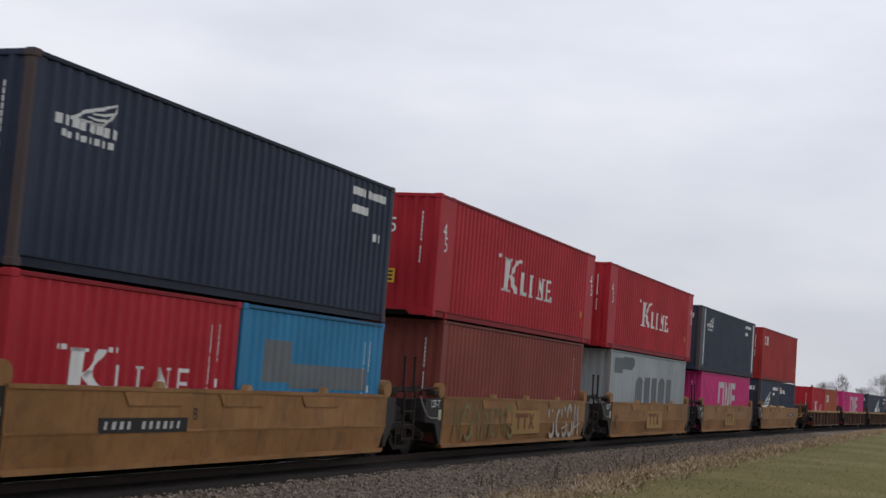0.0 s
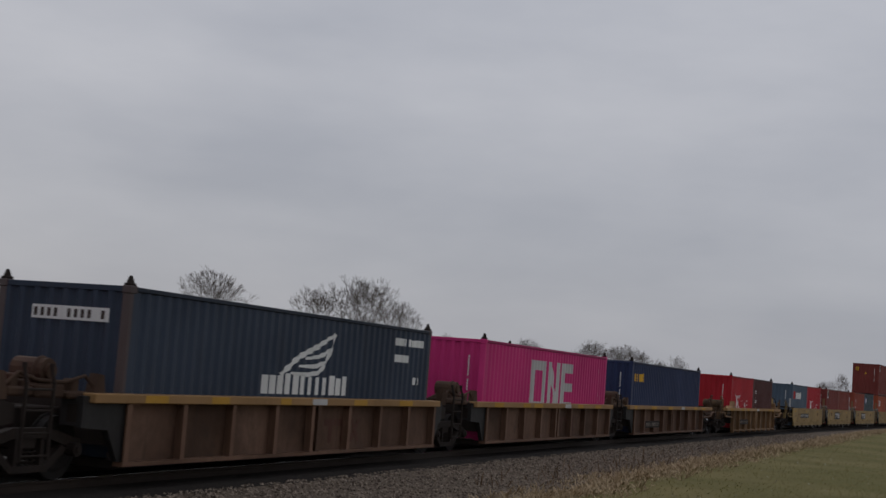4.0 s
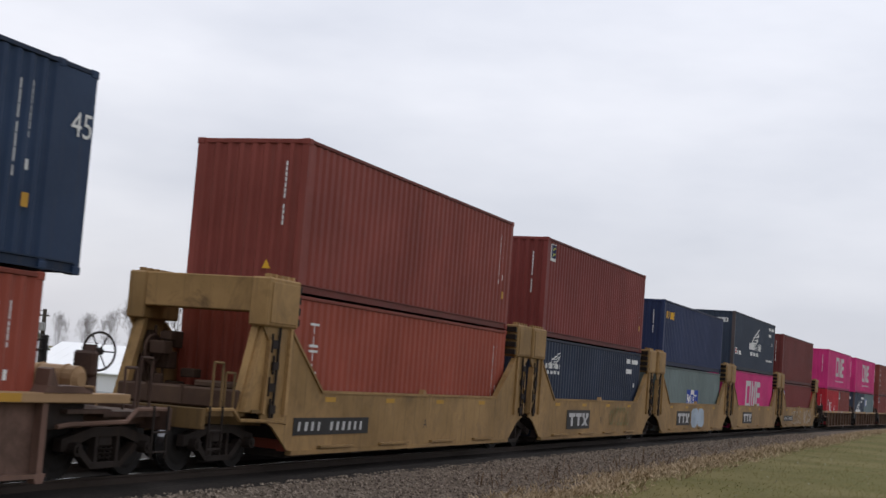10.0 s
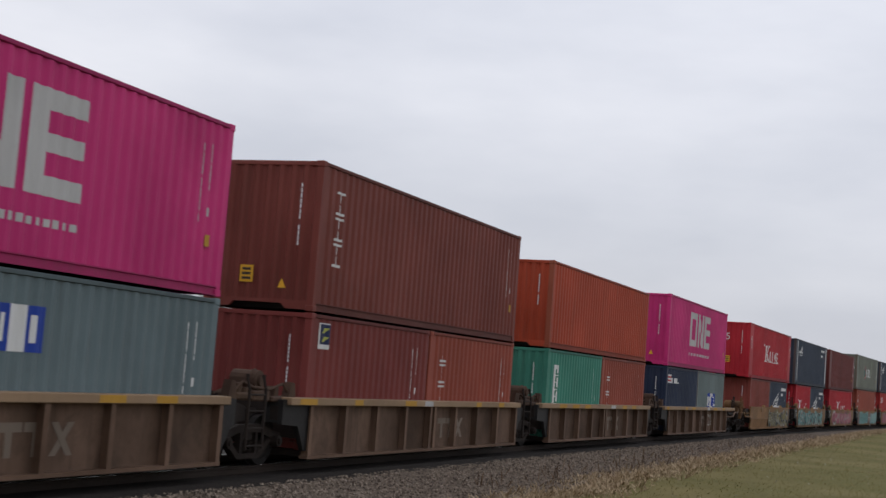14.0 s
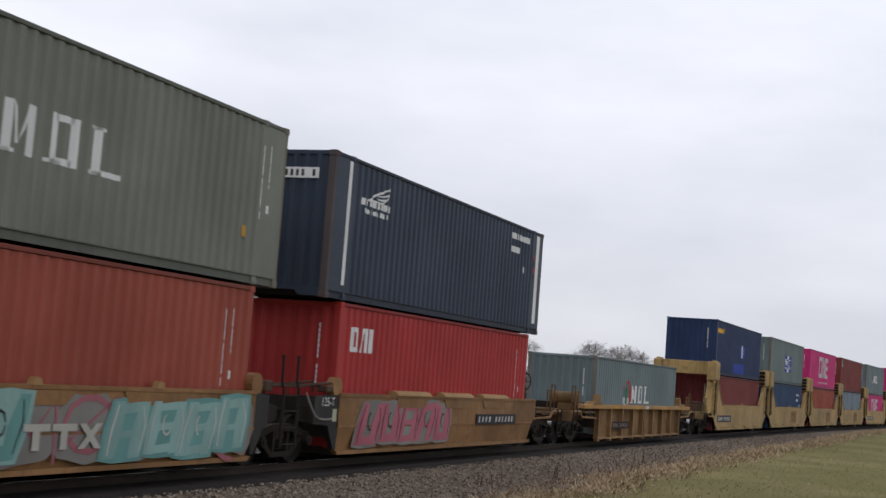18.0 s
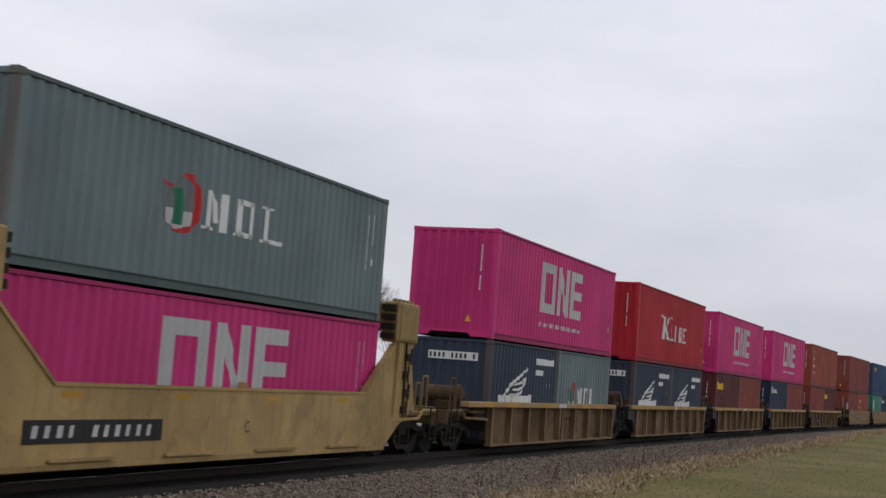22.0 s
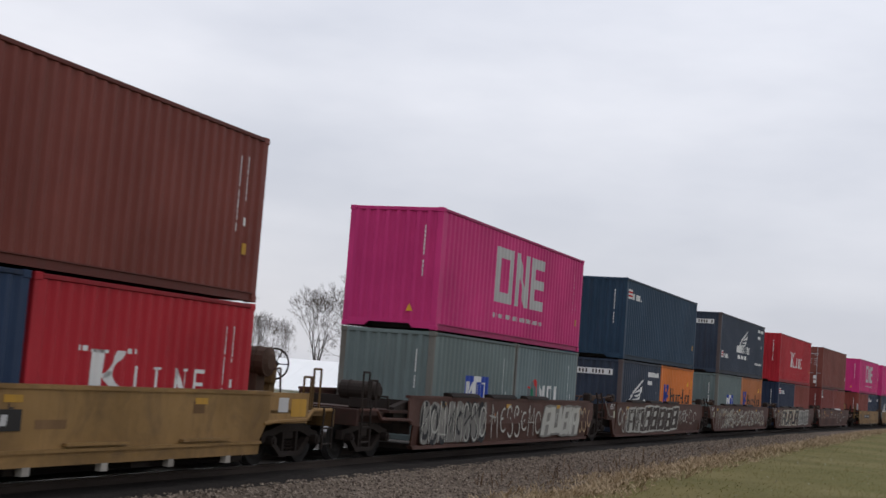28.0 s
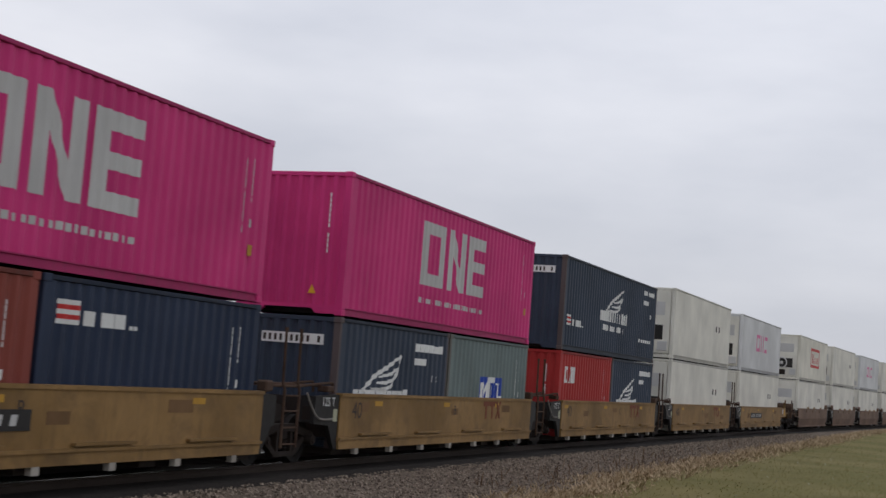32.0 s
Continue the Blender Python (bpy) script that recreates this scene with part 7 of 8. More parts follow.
def well_car(along, style, key, hb, front, rear, pitch_front):
    """One well of a stack car. front, rear: 'end' (coupler and platform) or 'joint' (shared bogie)."""
    root = new("well_car")
    words = {"smooth": "smooth-sided yellow-brown", "ledge": "smooth yellow", "rib": "ribbed-sided brown", "bulk": "high-posted yellow"}[style]
    if key == "M":
        words = "smooth dark brown graffiti-covered"
    tagged(root, words + " double-stack well car on the rails", "railway car", "well cars of the train")
    m = car_paint(key)
    f, r = side_ends(key, hb, front, rear)
    if style in ("smooth", "ledge"):
        for nm, me in side_meshes(key, hb, style, f, r):
            mirrored(nm, me, root)
        if style == "smooth":
            mirrored("lower_sheet", lower_sheet(key, f + (0.3 if front == "end" else 0), r - (0.3 if rear == "end" else 0)), root)
            lids = {"A": (-2.8, 0.3), "H": (-2.4, 0.4, 3.1)}.get(key, ()) if rear == "end" else ()
            for y in lids:
                part("guide_lid", lid_mesh(sill_paint("C")), None, root, "pale rounded guide lid on the chord", (0, y, 0))
                part("guide_pocket", pocket_mesh(m), None, root, "", (0, y, 0))
            if key == "M":
                for k, y in enumerate((-4.2, -1.3, 1.6)):
                    white = k == 2 and along > 880
                    part("guide_lid", lid_mesh(M_WHITE if white else M_DARK), None, root, "white rounded guide lid" if white else "", (0, y, 0))
            elif not lids:
                for y in (-0.42 * hb, 0.02 * hb, 0.5 * hb):
                    part("guide_tab", hopper_tab(sill_paint("C")), None, root, "", (0, y, 0))
                    if key != "M":
                        part("guide_pocket", pocket_mesh(m), None, root, "", (0, y, 0))
        else:
            for k in range(4):
                part("side_ledge", step_mesh(m), None, root, "", (0, -0.72 * hb + 0.48 * hb * k, -0.23))
        for k in range(7 if style == "ledge" else 0):
            part("bottom_lug", catch_tab(M_COVER), None, root, "", (-0.02, -0.85 * hb + 1.7 * hb * k / 6, 0))
    elif style == "rib":
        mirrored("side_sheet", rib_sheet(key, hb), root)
        mirrored("bottom_chord", rib_chord(key, hb), root)
        a = -(hb + (1.85 if front == "end" else 0.85))
        b = hb + (1.85 if rear == "end" else 0.15)
        mirrored("top_sill", sill_beam(key, a, b), root, "flat-topped sill beam with worn yellow paint")
        for y in [s * (hb - 0.08 - 1.53 * k) for s in (-1, 1) for k in range(4)]:
            for sx in (1, -1):
                r = part("rib", rib_post(key), None, root)
                r.matrix_basis = Matrix.Translation((0, y, 0)) @ Matrix.Diagonal((sx, 1, 1, 1))
        for y in (-0.12, 0.14):
            part("rib", rib_post(key), None, root, "", (0.012, y, 0))
        if front == "end" and rear == "end":
            for y, s in ((-hb - 0.35, 1), (hb + 0.35, -1)):
                o = part("corner_bracket", bracket_mesh(rib_paint(key)), None, root)
                o.matrix_basis = Matrix.Translation((0, y, 0)) @ Matrix.Diagonal((1, s, 1, 1))
        g = random.Random(int(along))
        for k in range(6):
            y = a + 0.3 + (b - a - 1.2) * (k + g.random() * 0.7) / 6
            part("reflector_stripe", box(bmesh.new(), SIDE + 0.05, SIDE + 0.053, y, y + g.uniform(0.35, 0.8), 1.142, 1.253), M_DULL_YELLOW if k != 3 else M_GREY_MARK, root, "worn yellow reflective strip" if k != 3 else "worn grey strip")
    else:
        for nm, me in side_meshes(key, hb, style, 0, 0):
            mirrored(nm, me, root)
        for s in (1, -1):
            for sx in (1, -1):
                o = part("guide_post", post_head(key), None, root)
                o.matrix_basis = Matrix.Translation((0, s * hb, 0)) @ Matrix.Diagonal((sx, s, 1, 1))
            o = part("latch_gear", post_latches(), None, root, "dark locking gear on the post")
            o.matrix_basis = Matrix.Translation((0, s * hb, 0)) @ Matrix.Diagonal((1, s, 1, 1))
            if (front if s < 0 else rear) == "end":
                for sx in (1, -1):
                    o = part("post_gusset", post_gusset(key), None, root)
                    o.matrix_basis = Matrix.Translation((0, s * hb, 0)) @ Matrix.Diagonal((sx, s, 1, 1))
                o = part("cross_beam", cross_beam(key), None, root, "rust-stained cross beam between the posts")
                o.matrix_basis = Matrix.Translation((0, s * (hb + 0.05), 0)) @ Matrix.Diagonal((1, s, 1, 1))
        part("guide_tab", hopper_tab(sill_paint("C")), None, root, "", (0, 0.1, 0.04))
        for k in range(4):
            part("side_ledge", step_mesh(m), None, root, "", (0, -0.7 * hb + 0.46 * hb * k, -0.44))
    for me in floor_beams(hb):
        part("floor_beam", me, None, root)
    for s, kind in ((-1, front), (1, rear)):
        o = part("end_bulkhead", end_bulkhead(hb), None, root)
        o.matrix_basis = Matrix.Diagonal((1, s, 1, 1))
        if kind == "end":
            o = part("end_platform", deck_mesh(key, hb), None, root)
            o.matrix_basis = Matrix.Diagonal((1, s, 1, 1))
            for sx in (1, -1):
                q = part("sill_edge", edge_pipe(key, hb), None, root)
                q.matrix_basis = Matrix.Diagonal((sx, s, 1, 1))
                q = part("ladder", ladder_mesh(0.3, 1.1), None, root)
                q.matrix_basis = Matrix.Translation((sx * (SIDE + 0.02), s * (hb + 2.75), 0))
            q = part("coupler", coupler_mesh(hb), None, root, "dark cast coupler with hose")
            q.matrix_basis = Matrix.Diagonal((1, s, 1, 1))
            rail_m = grimy(key) if key not in ("G", "M") else M_DARK
            for yy, xx, hh in ((hb + 2.5, 1.25, 0.78), (hb + 2.1, 1.25, 0.62)):
                part("handrail", hoop_mesh(hh, 0.3, rail_m), None, root, "", (xx, s * yy, 1.03))
            if style == "ledge" and s < 0:
                part("walkway", walkway_mesh(hb), None, root, "dark raised walkway with grating")
                for yy in (hb + 1.0, hb + 1.4):
                    part("handrail", hoop_mesh(0.52, 0.12, M_GALV), None, root, "pale bent grab rail", (SIDE - 0.1, -yy, 1.42))
                part("brake_stand", brake_stand(car_paint(key)), None, root, "yellow hand-brake stand", (0.35, -(hb + 2.75), 0))
                part("brake_wheel", brake_wheel(), None, root, "spoked hand-brake wheel", (0.35, -(hb + 2.55), 1.62))
            if s > 0:
                part("railing", railing_mesh(), None, root, "black tube railing across the platform", (-0.95, hb + 1.75, 0))
            if style == "bulk" and s < 0:
                part("brake_gear", brake_gear(), None, root, "rusty brake levers and valve boxes", (0, -(hb + 0.95), 0))
            if s > 0:
                part("brake_stand", brake_stand(grimy(key) if key not in ("G",) else M_DARK), None, root, "", (0.12, hb + 2.62, 0))
                part("brake_wheel", brake_wheel(), None, root, "spoked hand-brake wheel", (0.12, hb + 2.86, 1.85))
                part("air_reservoir", brake_cylinder(M_GEAR, 1.88, 0.28) if style == "ledge" else brake_cylinder(sill_paint(key) if style == "rib" else M_DARK), None, root, "worn round air brake reservoir", (-0.42, hb + 1.75, 0))
            elif style == "bulk":
                part("brake_chest", chest_mesh(), None, root, "low rusty brake chest", (0, -(hb + 1.25), 0))
            elif style != "ledge":
                part("air_reservoir", brake_cylinder(grimy(key) if key not in ("G", "M") else M_DARK), None, root, "round air brake reservoir", (0.1, -(hb + 1.55), 0))
            if style == "ledge" and s > 0:
                for sx in (1, -1):
                    q = part("end_side", end_wing(key, hb), None, root)
                    q.matrix_basis = Matrix.Diagonal((sx, 1, 1, 1))
                part("reflector_stripe", box(bmesh.new(), SIDE - 0.02, SIDE - 0.016, hb + 1.25, hb + 1.85, 0.92, 1.24), M_DULL_YELLOW, root, "worn yellow reflective panel")
                part("data_plate", box(bmesh.new(), SIDE - 0.02, SIDE - 0.015, hb + 0.75, hb + 1.12, 1.0, 1.26), M_GREY_MARK, root, "grey framed data plate")
            bogie(root, s * (hb + 1.95))
        else:
            if style != "bulk":
                for sx in (1, -1):
                    o = part("end_frame", joint_frame(hb, 1.05 if s < 0 else 0.55, 0.0 if style != "rib" else -0.08, M_BLACK if key != "M" else m), None, root, "dark end plate above the bogie")
                    o.matrix_basis = Matrix.Diagonal((sx, s, 1, 1))
                if style == "smooth" and key != "M":
                    part("corner_guide", roller_mesh(m), None, root, "", (0, s * (hb + 0.02), 0))
                if s < 0:
                    tall = {"L": 2.55, "N": 2.5, "D": 2.1, "A": 2.2, "H": 2.0}.get(key, 1.62)
                    rail_m = M_GEAR if key in "LN" else (M_TANRAIL if key == "D" else M_DARK)
                    part("ladder", stile_ladder(tall, rail_m, 0.29), None, root, "bent ladder over the joint", (SIDE - 0.04, -(hb + 1.98), 0))
                    if style == "rib":
                        part("brake_rigging", rigging_mesh(), None, root, "rusty brake drum and levers", (0, -(hb + 1.55), -0.10))
                    else:
                        part("pipe_frame", walkway_pipes(hb, M_GEAR if key != "A" else M_DARK), None, root, "rusty bent pipe frame over the joint")
                        word(root, "125-T" if style == "smooth" else "125 T", 0.17, M_WHITE, (SIDE - 0.035, -(hb + 0.72), 1.12))
                        part("data_plate", box(bmesh.new(), SIDE - 0.045, SIDE - 0.038, -(hb + 0.19), -(hb + 0.02), 0.82, 1.06), M_PLATE, root, "pale data plate")
                        part("air_hose", hose_mesh(), None, root, "pale slack air hose", (SIDE + 0.0, -(hb + 1.45), 0))
                if key == "D":
                    part("valve_cover", tarp_box(), None, root, "pale grey valve cover", (0, s * (hb + (0.30 if s < 0 else -0.02)), 0))
                if key == "M":
                    part("guide_block", box(bmesh.new(), SIDE - 0.3, SIDE - 0.05, s * (hb + 0.2) - 0.16, s * (hb + 0.2) + 0.16, 1.35, 1.62, 0.05), M_DARK, root)
            if s < 0:
                bogie(root, -pitch_front / 2)
    return rides(root, along)

# ---------------------------------------------------------------- the train, well by well
FLOOR = 0.272
# front of the 40 ft pocket, style, paint, first or last of its car, upper container, lower containers
S40, H40, H45, S45, T20 = (FT40, STD), (FT40, HIGH), (FT45, HIGH), (FT45, STD), (FT20, STD)
TRAIN = [
    (-0.20, "smooth", "A", "f", ("n", H40), [("k", S40)]),
    (15.42, "smooth", "A", "", ("ns", H40), [("k", T20), ("bp", T20)]),
    (30.91, "smooth", "A", "", ("k", H45), [("b", H40)]),
    (46.75, "smooth", "A", "", ("k", H45), [("gp", H40)]),
    (62.39, "smooth", "A", "", ("n", H45), [("o", S40)]),
    (78.04, "smooth", "A", "l", ("c", H40), [("n", T20), ("fn", T20)]),
    (97.73, "rib", "B", "f", None, [("k", T20), ("cb", T20)]),
    (113.56, "rib", "B", "", None, [("o", S40)]),
    (129.31, "rib", "B", "", None, [("n", S40)]),
    (145.24, "rib", "B", "", None, [("o", S40)]),
    (161.00, "rib", "B", "l", None, [("sn", S40)]),
    (180.74, "rib", "C", "fl", None, [("k", T20), ("tx", T20)]),
    (200.45, "ledge", "D", "f", None, [("sg", T20), ("k", T20)]),
    (215.80, "ledge", "D", "", None, [("x", T20), ("b", T20)]),
    (231.26, "ledge", "D", "", None, [("t", T20), ("md", T20)]),
    (246.73, "ledge", "D", "", ("x", H40), [("cb", T20), ("n", T20)]),
    (262.20, "ledge", "D", "l", ("k", H40), [("n", T20), ("cm", T20)]),
    (282.39, "rib", "E", "fl", ("cr", H45), [("t", T20), ("t", T20)]),
    (301.74, "bulk", "F", "f", ("b", H40), [("t", H40)]),
    (317.08, "bulk", "F", "", ("x", H40), [("ns", H40)]),
    (332.67, "bulk", "F", "", ("sn", S40), [("mb", S40)]),
    (347.86, "bulk", "F", "", ("n", H40), [("o", H40)]),
    (363.17, "bulk", "F", "l", ("bd", H40), [("ms", S40)]),
    (382.93, "rib", "G", "f", ("o", H40), [("kq", T20), ("x", T20)]),
    (398.41, "rib", "G", "", ("o", H40), [("n", T20), ("mg", T20)]),
    (414.01, "rib", "G", "", ("td", H40), [("x", T20), ("t", T20)]),
    (429.41, "rib", "G", "", ("r", S40), [("g", T20), ("t", T20)]),
    (445.28, "rib", "G", "l", ("o", H40), [("fn", T20), ("mb", T20)]),
    (464.70, "smooth", "H", "f", ("k", H45), [("b", T20), ("n", T20)]),
    (480.54, "smooth", "H", "", ("n", H45), [("k", T20), ("n", T20)]),
    (495.91, "smooth", "H", "", ("bd", H45), [("k", S40)]),
    (511.29, "smooth", "H", "", ("mo", H45), [("t", H40)]),
    (526.99, "smooth", "H", "l", ("n", H45), [("c", H40)]),
    (546.60, "rib", "I", "fl", None, [("mc", S40)]),
    (566.59, "bulk", "J", "f", ("mn", S40), [("ms", S40)]),
    (582.49, "bulk", "J", "", ("mb", S40), [("nb", S40)]),
    (597.87, "bulk", "J", "", ("o", S40), [("t", S40)]),
    (613.17, "bulk", "J", "", ("x", S40), [("ml", S40)]),
    (628.60, "bulk", "J", "l", ("mc", S40), [("o", S40)]),
    (647.96, "rib", "K", "f", ("o", H40), [("n", T20), ("mc", T20)]),
    (663.64, "rib", "K", "", ("k", H40), [("n", T20), ("n", T20)]),
    (679.16, "rib", "K", "", ("o", H40), [("y", T20), ("b", T20)]),
    (694.74, "rib", "K", "", ("o", H40), [("fn", T20), ("b", T20)]),
    (710.42, "rib", "K", "l", ("t", H40), [("b", T20), ("y", T20)]),
    (729.95, "ledge", "L", "f", ("b", H40), [("b", T20), ("t", T20)]),
    (745.33, "ledge", "L", "", ("s", H40), [("g", T20), ("fn", T20)]),
    (760.51, "ledge", "L", "", ("o", H40), [("n", T20), ("fn", T20)]),
    (775.89, "ledge", "L", "", ("o", H40), [("b", T20), ("fn", T20)]),
    (791.50, "ledge", "L", "l", ("td", H40), [("cr", T20), ("k", T20)]),
    (812.25, "smooth", "M", "f", ("o", H40), [("mb", T20), ("mc", T20)]),
    (830.08, "smooth", "M", "", ("f", H40), [("n", T20), ("h", T20)]),
    (847.89, "smooth", "M", "", ("n", H40), [("mb", T20), ("hd", T20)]),
    (865.71, "smooth", "M", "", ("k", H40), [("fn", T20), ("b", T20)]),
    (883.62, "smooth", "M", "l", ("tal", H40), [("x", T20), ("b", T20)]),
    (904.35, "ledge", "N", "f", ("o", H40), [("b", T20), ("fn", T20)]),
    (919.82, "ledge", "N", "", ("o", H40), [("n", T20), ("mb", T20)]),
    (935.18, "ledge", "N", "", ("n", H40), [("c", T20), ("n", T20)]),
    (950.63, "ledge", "N", "", ("w", H40), [("w", H40)]),
    (966.10, "ledge", "N", "l", ("wp", H40), [("w", H40)]),
    (986.00, "smooth", "O", "f", ("wk", H40), [("w", H40)]),
    (1001.6, "smooth", "O", "", ("w", H40), [("w", H40)]),
    (1017.2, "smooth", "O", "", ("wp", H40), [("w", H40)]),
    (1032.8, "smooth", "O", "", ("w", H40), [("w", H40)]),
]
LONG_WELL = 7.25
# how far a load sits off its usual place along the train, and how low a car rides
SLACK = {2: 0.15, 17: -0.2, 34: 0.25, 35: -0.10, 36: -0.08, 46: 0.18}
RIDE = {34: -0.09, 35: -0.09, 36: -0.07, 37: -0.04}
wells = []
last_mid = None
for u, style, key, ends, upper, lower in TRAIN:
    hb = LONG_WELL if key == "M" else 6.2
    mid = u + 0.30 + SLACK.get(len(wells), 0.0) + FT40 / 2
    gap = mid - last_mid if last_mid is not None else 15.6
    last_mid = mid
    seat = {"J": 0.32 if len(wells) < 37 else 0.15}.get(key, 0.0)
    wells.append(well_car(mid + seat, style, key, hb, "end" if "f" in ends else "joint", "end" if "l" in ends else "joint", gap))
    top = 0
    for i, (code, (L, H)) in enumerate(lower):
        at = mid if L > 7 else mid + (-3.067 if i == 0 else 3.067)
        outer = (-L / 2 + 0.09,) if i == 0 else (L / 2 - 0.09,)
        container(code, L, H, at, FLOOR + RIDE.get(len(wells) - 1, 0.0), (outer if L < 7 else True) if upper is None and key != "I" else False)
        top = max(top, H)
    if upper:
        code, (L, H) = upper
        container(code, L, H, mid, FLOOR + RIDE.get(len(wells) - 1, 0.0) + top + 0.025)

# ---------------------------------------------------------------- plates, stencils and graffiti on the cars
W_WHITE, W_PALE = spray("white", (0.55, 0.54, 0.50)), spray("pale", (0.42, 0.41, 0.36))
W_BLACK, W_GREEN, W_BLUE = spray("black", (0.02, 0.02, 0.022)), spray("green", (0.02, 0.11, 0.06)), spray("blue", (0.06, 0.12, 0.22))
W_PINK, W_ROSE, W_TEAL, W_MINT = spray("pink", (0.38, 0.11, 0.14)), spray("rose", (0.30, 0.10, 0.12)), spray("teal", (0.13, 0.29, 0.27)), spray("mint", (0.22, 0.36, 0.33))
W_GREY, W_OLIVE, W_SKY = spray("grey", (0.20, 0.19, 0.17)), spray("olive", (0.20, 0.17, 0.07)), spray("sky", (0.40, 0.47, 0.54))
W_FADED = spray("faded_maroon", (0.085, 0.034, 0.022))
W_CREAM = spray("cream", (0.48, 0.43, 0.32))
W_DIM = spray("dim", (0.19, 0.15, 0.115))
W_ORANGE = spray("orange", (0.30, 0.10, 0.03))
W_UMBER = spray("umber", (0.040, 0.026, 0.020))
W_TAN = spray("tan", (0.35, 0.24, 0.14))
M_PRIMER = paint("brown_overpaint", (0.19, 0.105, 0.045), 0.7, 0.6, (0.09, 0.055, 0.03), 1.0, 0.0, 0.6)
M_BRIGHT = paint("brighter_yellow_square", (0.315, 0.188, 0.060), 0.6, 0.45, (0.12, 0.07, 0.03))
M_OCHRE = paint("ochre_square", (0.235, 0.145, 0.045), 0.65, 0.5, (0.08, 0.055, 0.03))
MID = -FT40 / 2
for i, (u, style, key, ends, upper, lower) in enumerate(TRAIN):
    r = wells[i]
    if style == "ledge":
        if "f" in ends or "l" in ends:
            a = MID + (6.3 if i == 16 else 2.6)
            plate(r, a, a + 3.3, 0.76, 1.04, "num", SIDE - 0.002, i)
            if "f" in ends:
                word(r, "40", 0.3, M_DARK_MARK, (SIDE - 0.01, MID + 0.5, 0.82))
        elif key == "D":
            a = MID + (6.5 if i == 15 else 3.2)
            plate(r, a, a + 2.6, 0.66, 1.18, "own", SIDE - 0.002, i)
            word(r, "40", 0.34, M_DARK_MARK, (SIDE - 0.01, MID + 0.3, 0.82))
        else:
            stencil(r, MID + 8.3, MID + 9.7, 0.84, 1.28, M_MAROON_MARK, SIDE - 0.012)
            word(r, "40", 0.34, M_DARK_MARK, (SIDE - 0.01, MID + 0.5, 0.88))
        word(r, "BCDEB"[i % 5], 0.22, M_DARK_MARK, (SIDE - 0.01, MID + 5.6 + 0.6 * (i % 3), 0.95))
        for k in range(3):
            y = MID + 0.9 + 4.3 * k + 0.7 * math.sin(i * 3 + k)
            part("reflector_stripe", box(bmesh.new(), SIDE - 0.012, SIDE - 0.009, y, y + 0.38, 1.13, 1.23), M_DULL_YELLOW, r, "worn yellow reflective strip")
        g = random.Random(i)
        for k in range(3):
            y, z = MID + 1.6 + 3.9 * k + g.uniform(-0.8, 0.8), g.uniform(0.72, 1.02)
            part("primer_patch", box(bmesh.new(), SIDE - 0.014, SIDE - 0.0115, y, y + g.uniform(0.3, 0.8), z, z + g.uniform(0.10, 0.24)), M_PRIMER, r, "dull overpainted patch")
    elif style == "bulk":
        if "f" in ends or "l" in ends:
            a = MID + (0.45 if "l" in ends else -0.05)
            plate(r, a, a + 3.3, 0.58, 0.90, "num", SIDE, i)
        elif key == "F":
            plate(r, MID + 2.45, MID + 5.0, 0.50, 1.08, "own", SIDE, i)
        else:
            part("mark_ground", box(bmesh.new(), SIDE - 0.012, SIDE - 0.007, MID + 6.75, MID + 8.95, 0.42, 1.2), M_OCHRE, r, "darker ochre painted square")
            stencil(r, MID + 7.0, MID + 8.7, 0.55, 1.08, M_MAROON_MARK, SIDE - 0.006)
        word(r, "ABCDEF"[i % 6], 0.2, M_DARK_MARK, (SIDE - 0.006, MID + 6.3, 0.66))
        bm = bmesh.new()
        for k in range(4):
            y = MID + 1.2 + 2.9 * k
            box(bm, SIDE - 0.009, SIDE - 0.006, y, y + 0.45, 1.2, 1.29)
        part("reflector_stripe", bm, M_DULL_YELLOW, r, "worn yellow reflective strips")["kind"] = "stuff"
    elif style == "smooth":
        if key == "A":
            if i == 1:
                plate(r, MID + 2.0, MID + 4.35, 0.70, 0.92, "num", SIDE - 0.01, i)
            elif i == 5:
                plate(r, MID + 8.6, MID + 10.6, 0.86, 1.02, "num", SIDE - 0.01, i)
            elif i > 1:
                part("mark_ground", box(bmesh.new(), SIDE - 0.019, SIDE - 0.0075, MID + 5.0, MID + 7.5, 0.42, 1.06), M_BRIGHT, r, "brighter yellow painted square")
                stencil(r, MID + 5.3, MID + 7.0, 0.55, 0.98, M_MAROON_MARK, SIDE - 0.006)
            word(r, "ABCDEF"[i], 0.2, M_DARK_MARK, (SIDE - 0.014, MID + 4.5, 0.88))
        elif key == "H" and "l" in ends:
            plate(r, MID + 7.8, MID + 10.9, 0.70, 0.96, "num", SIDE + 0.016, i)
    elif style == "rib":
        if "f" in ends and "l" in ends or "l" in ends and key != "G":
            plate(r, MID + 1.6, MID + 3.9, 0.45, 0.70, "num", SIDE + 0.016, i, M_FADED_MARK)
        elif key in "BGK":
            stencil(r, MID + 6.8, MID + 8.5, 0.40, 0.86, W_FADED if key != "G" else W_DIM, SIDE - 0.132)

graffiti(wells[2], MID + 0.6, MID + 5.2, 0.3, 1.25, None, W_OLIVE, 7, 5, None, 0.11, SIDE - 0.02)
graffiti(wells[2], MID + 8.4, MID + 11.6, 0.25, 1.3, None, W_PALE, 5, 9, None, 0.13, SIDE - 0.02)
graffiti(wells[3], MID + 0.1, MID + 0.7, 0.45, 1.0, None, W_FADED, 2, 15, None, 0.05, SIDE - 0.02)
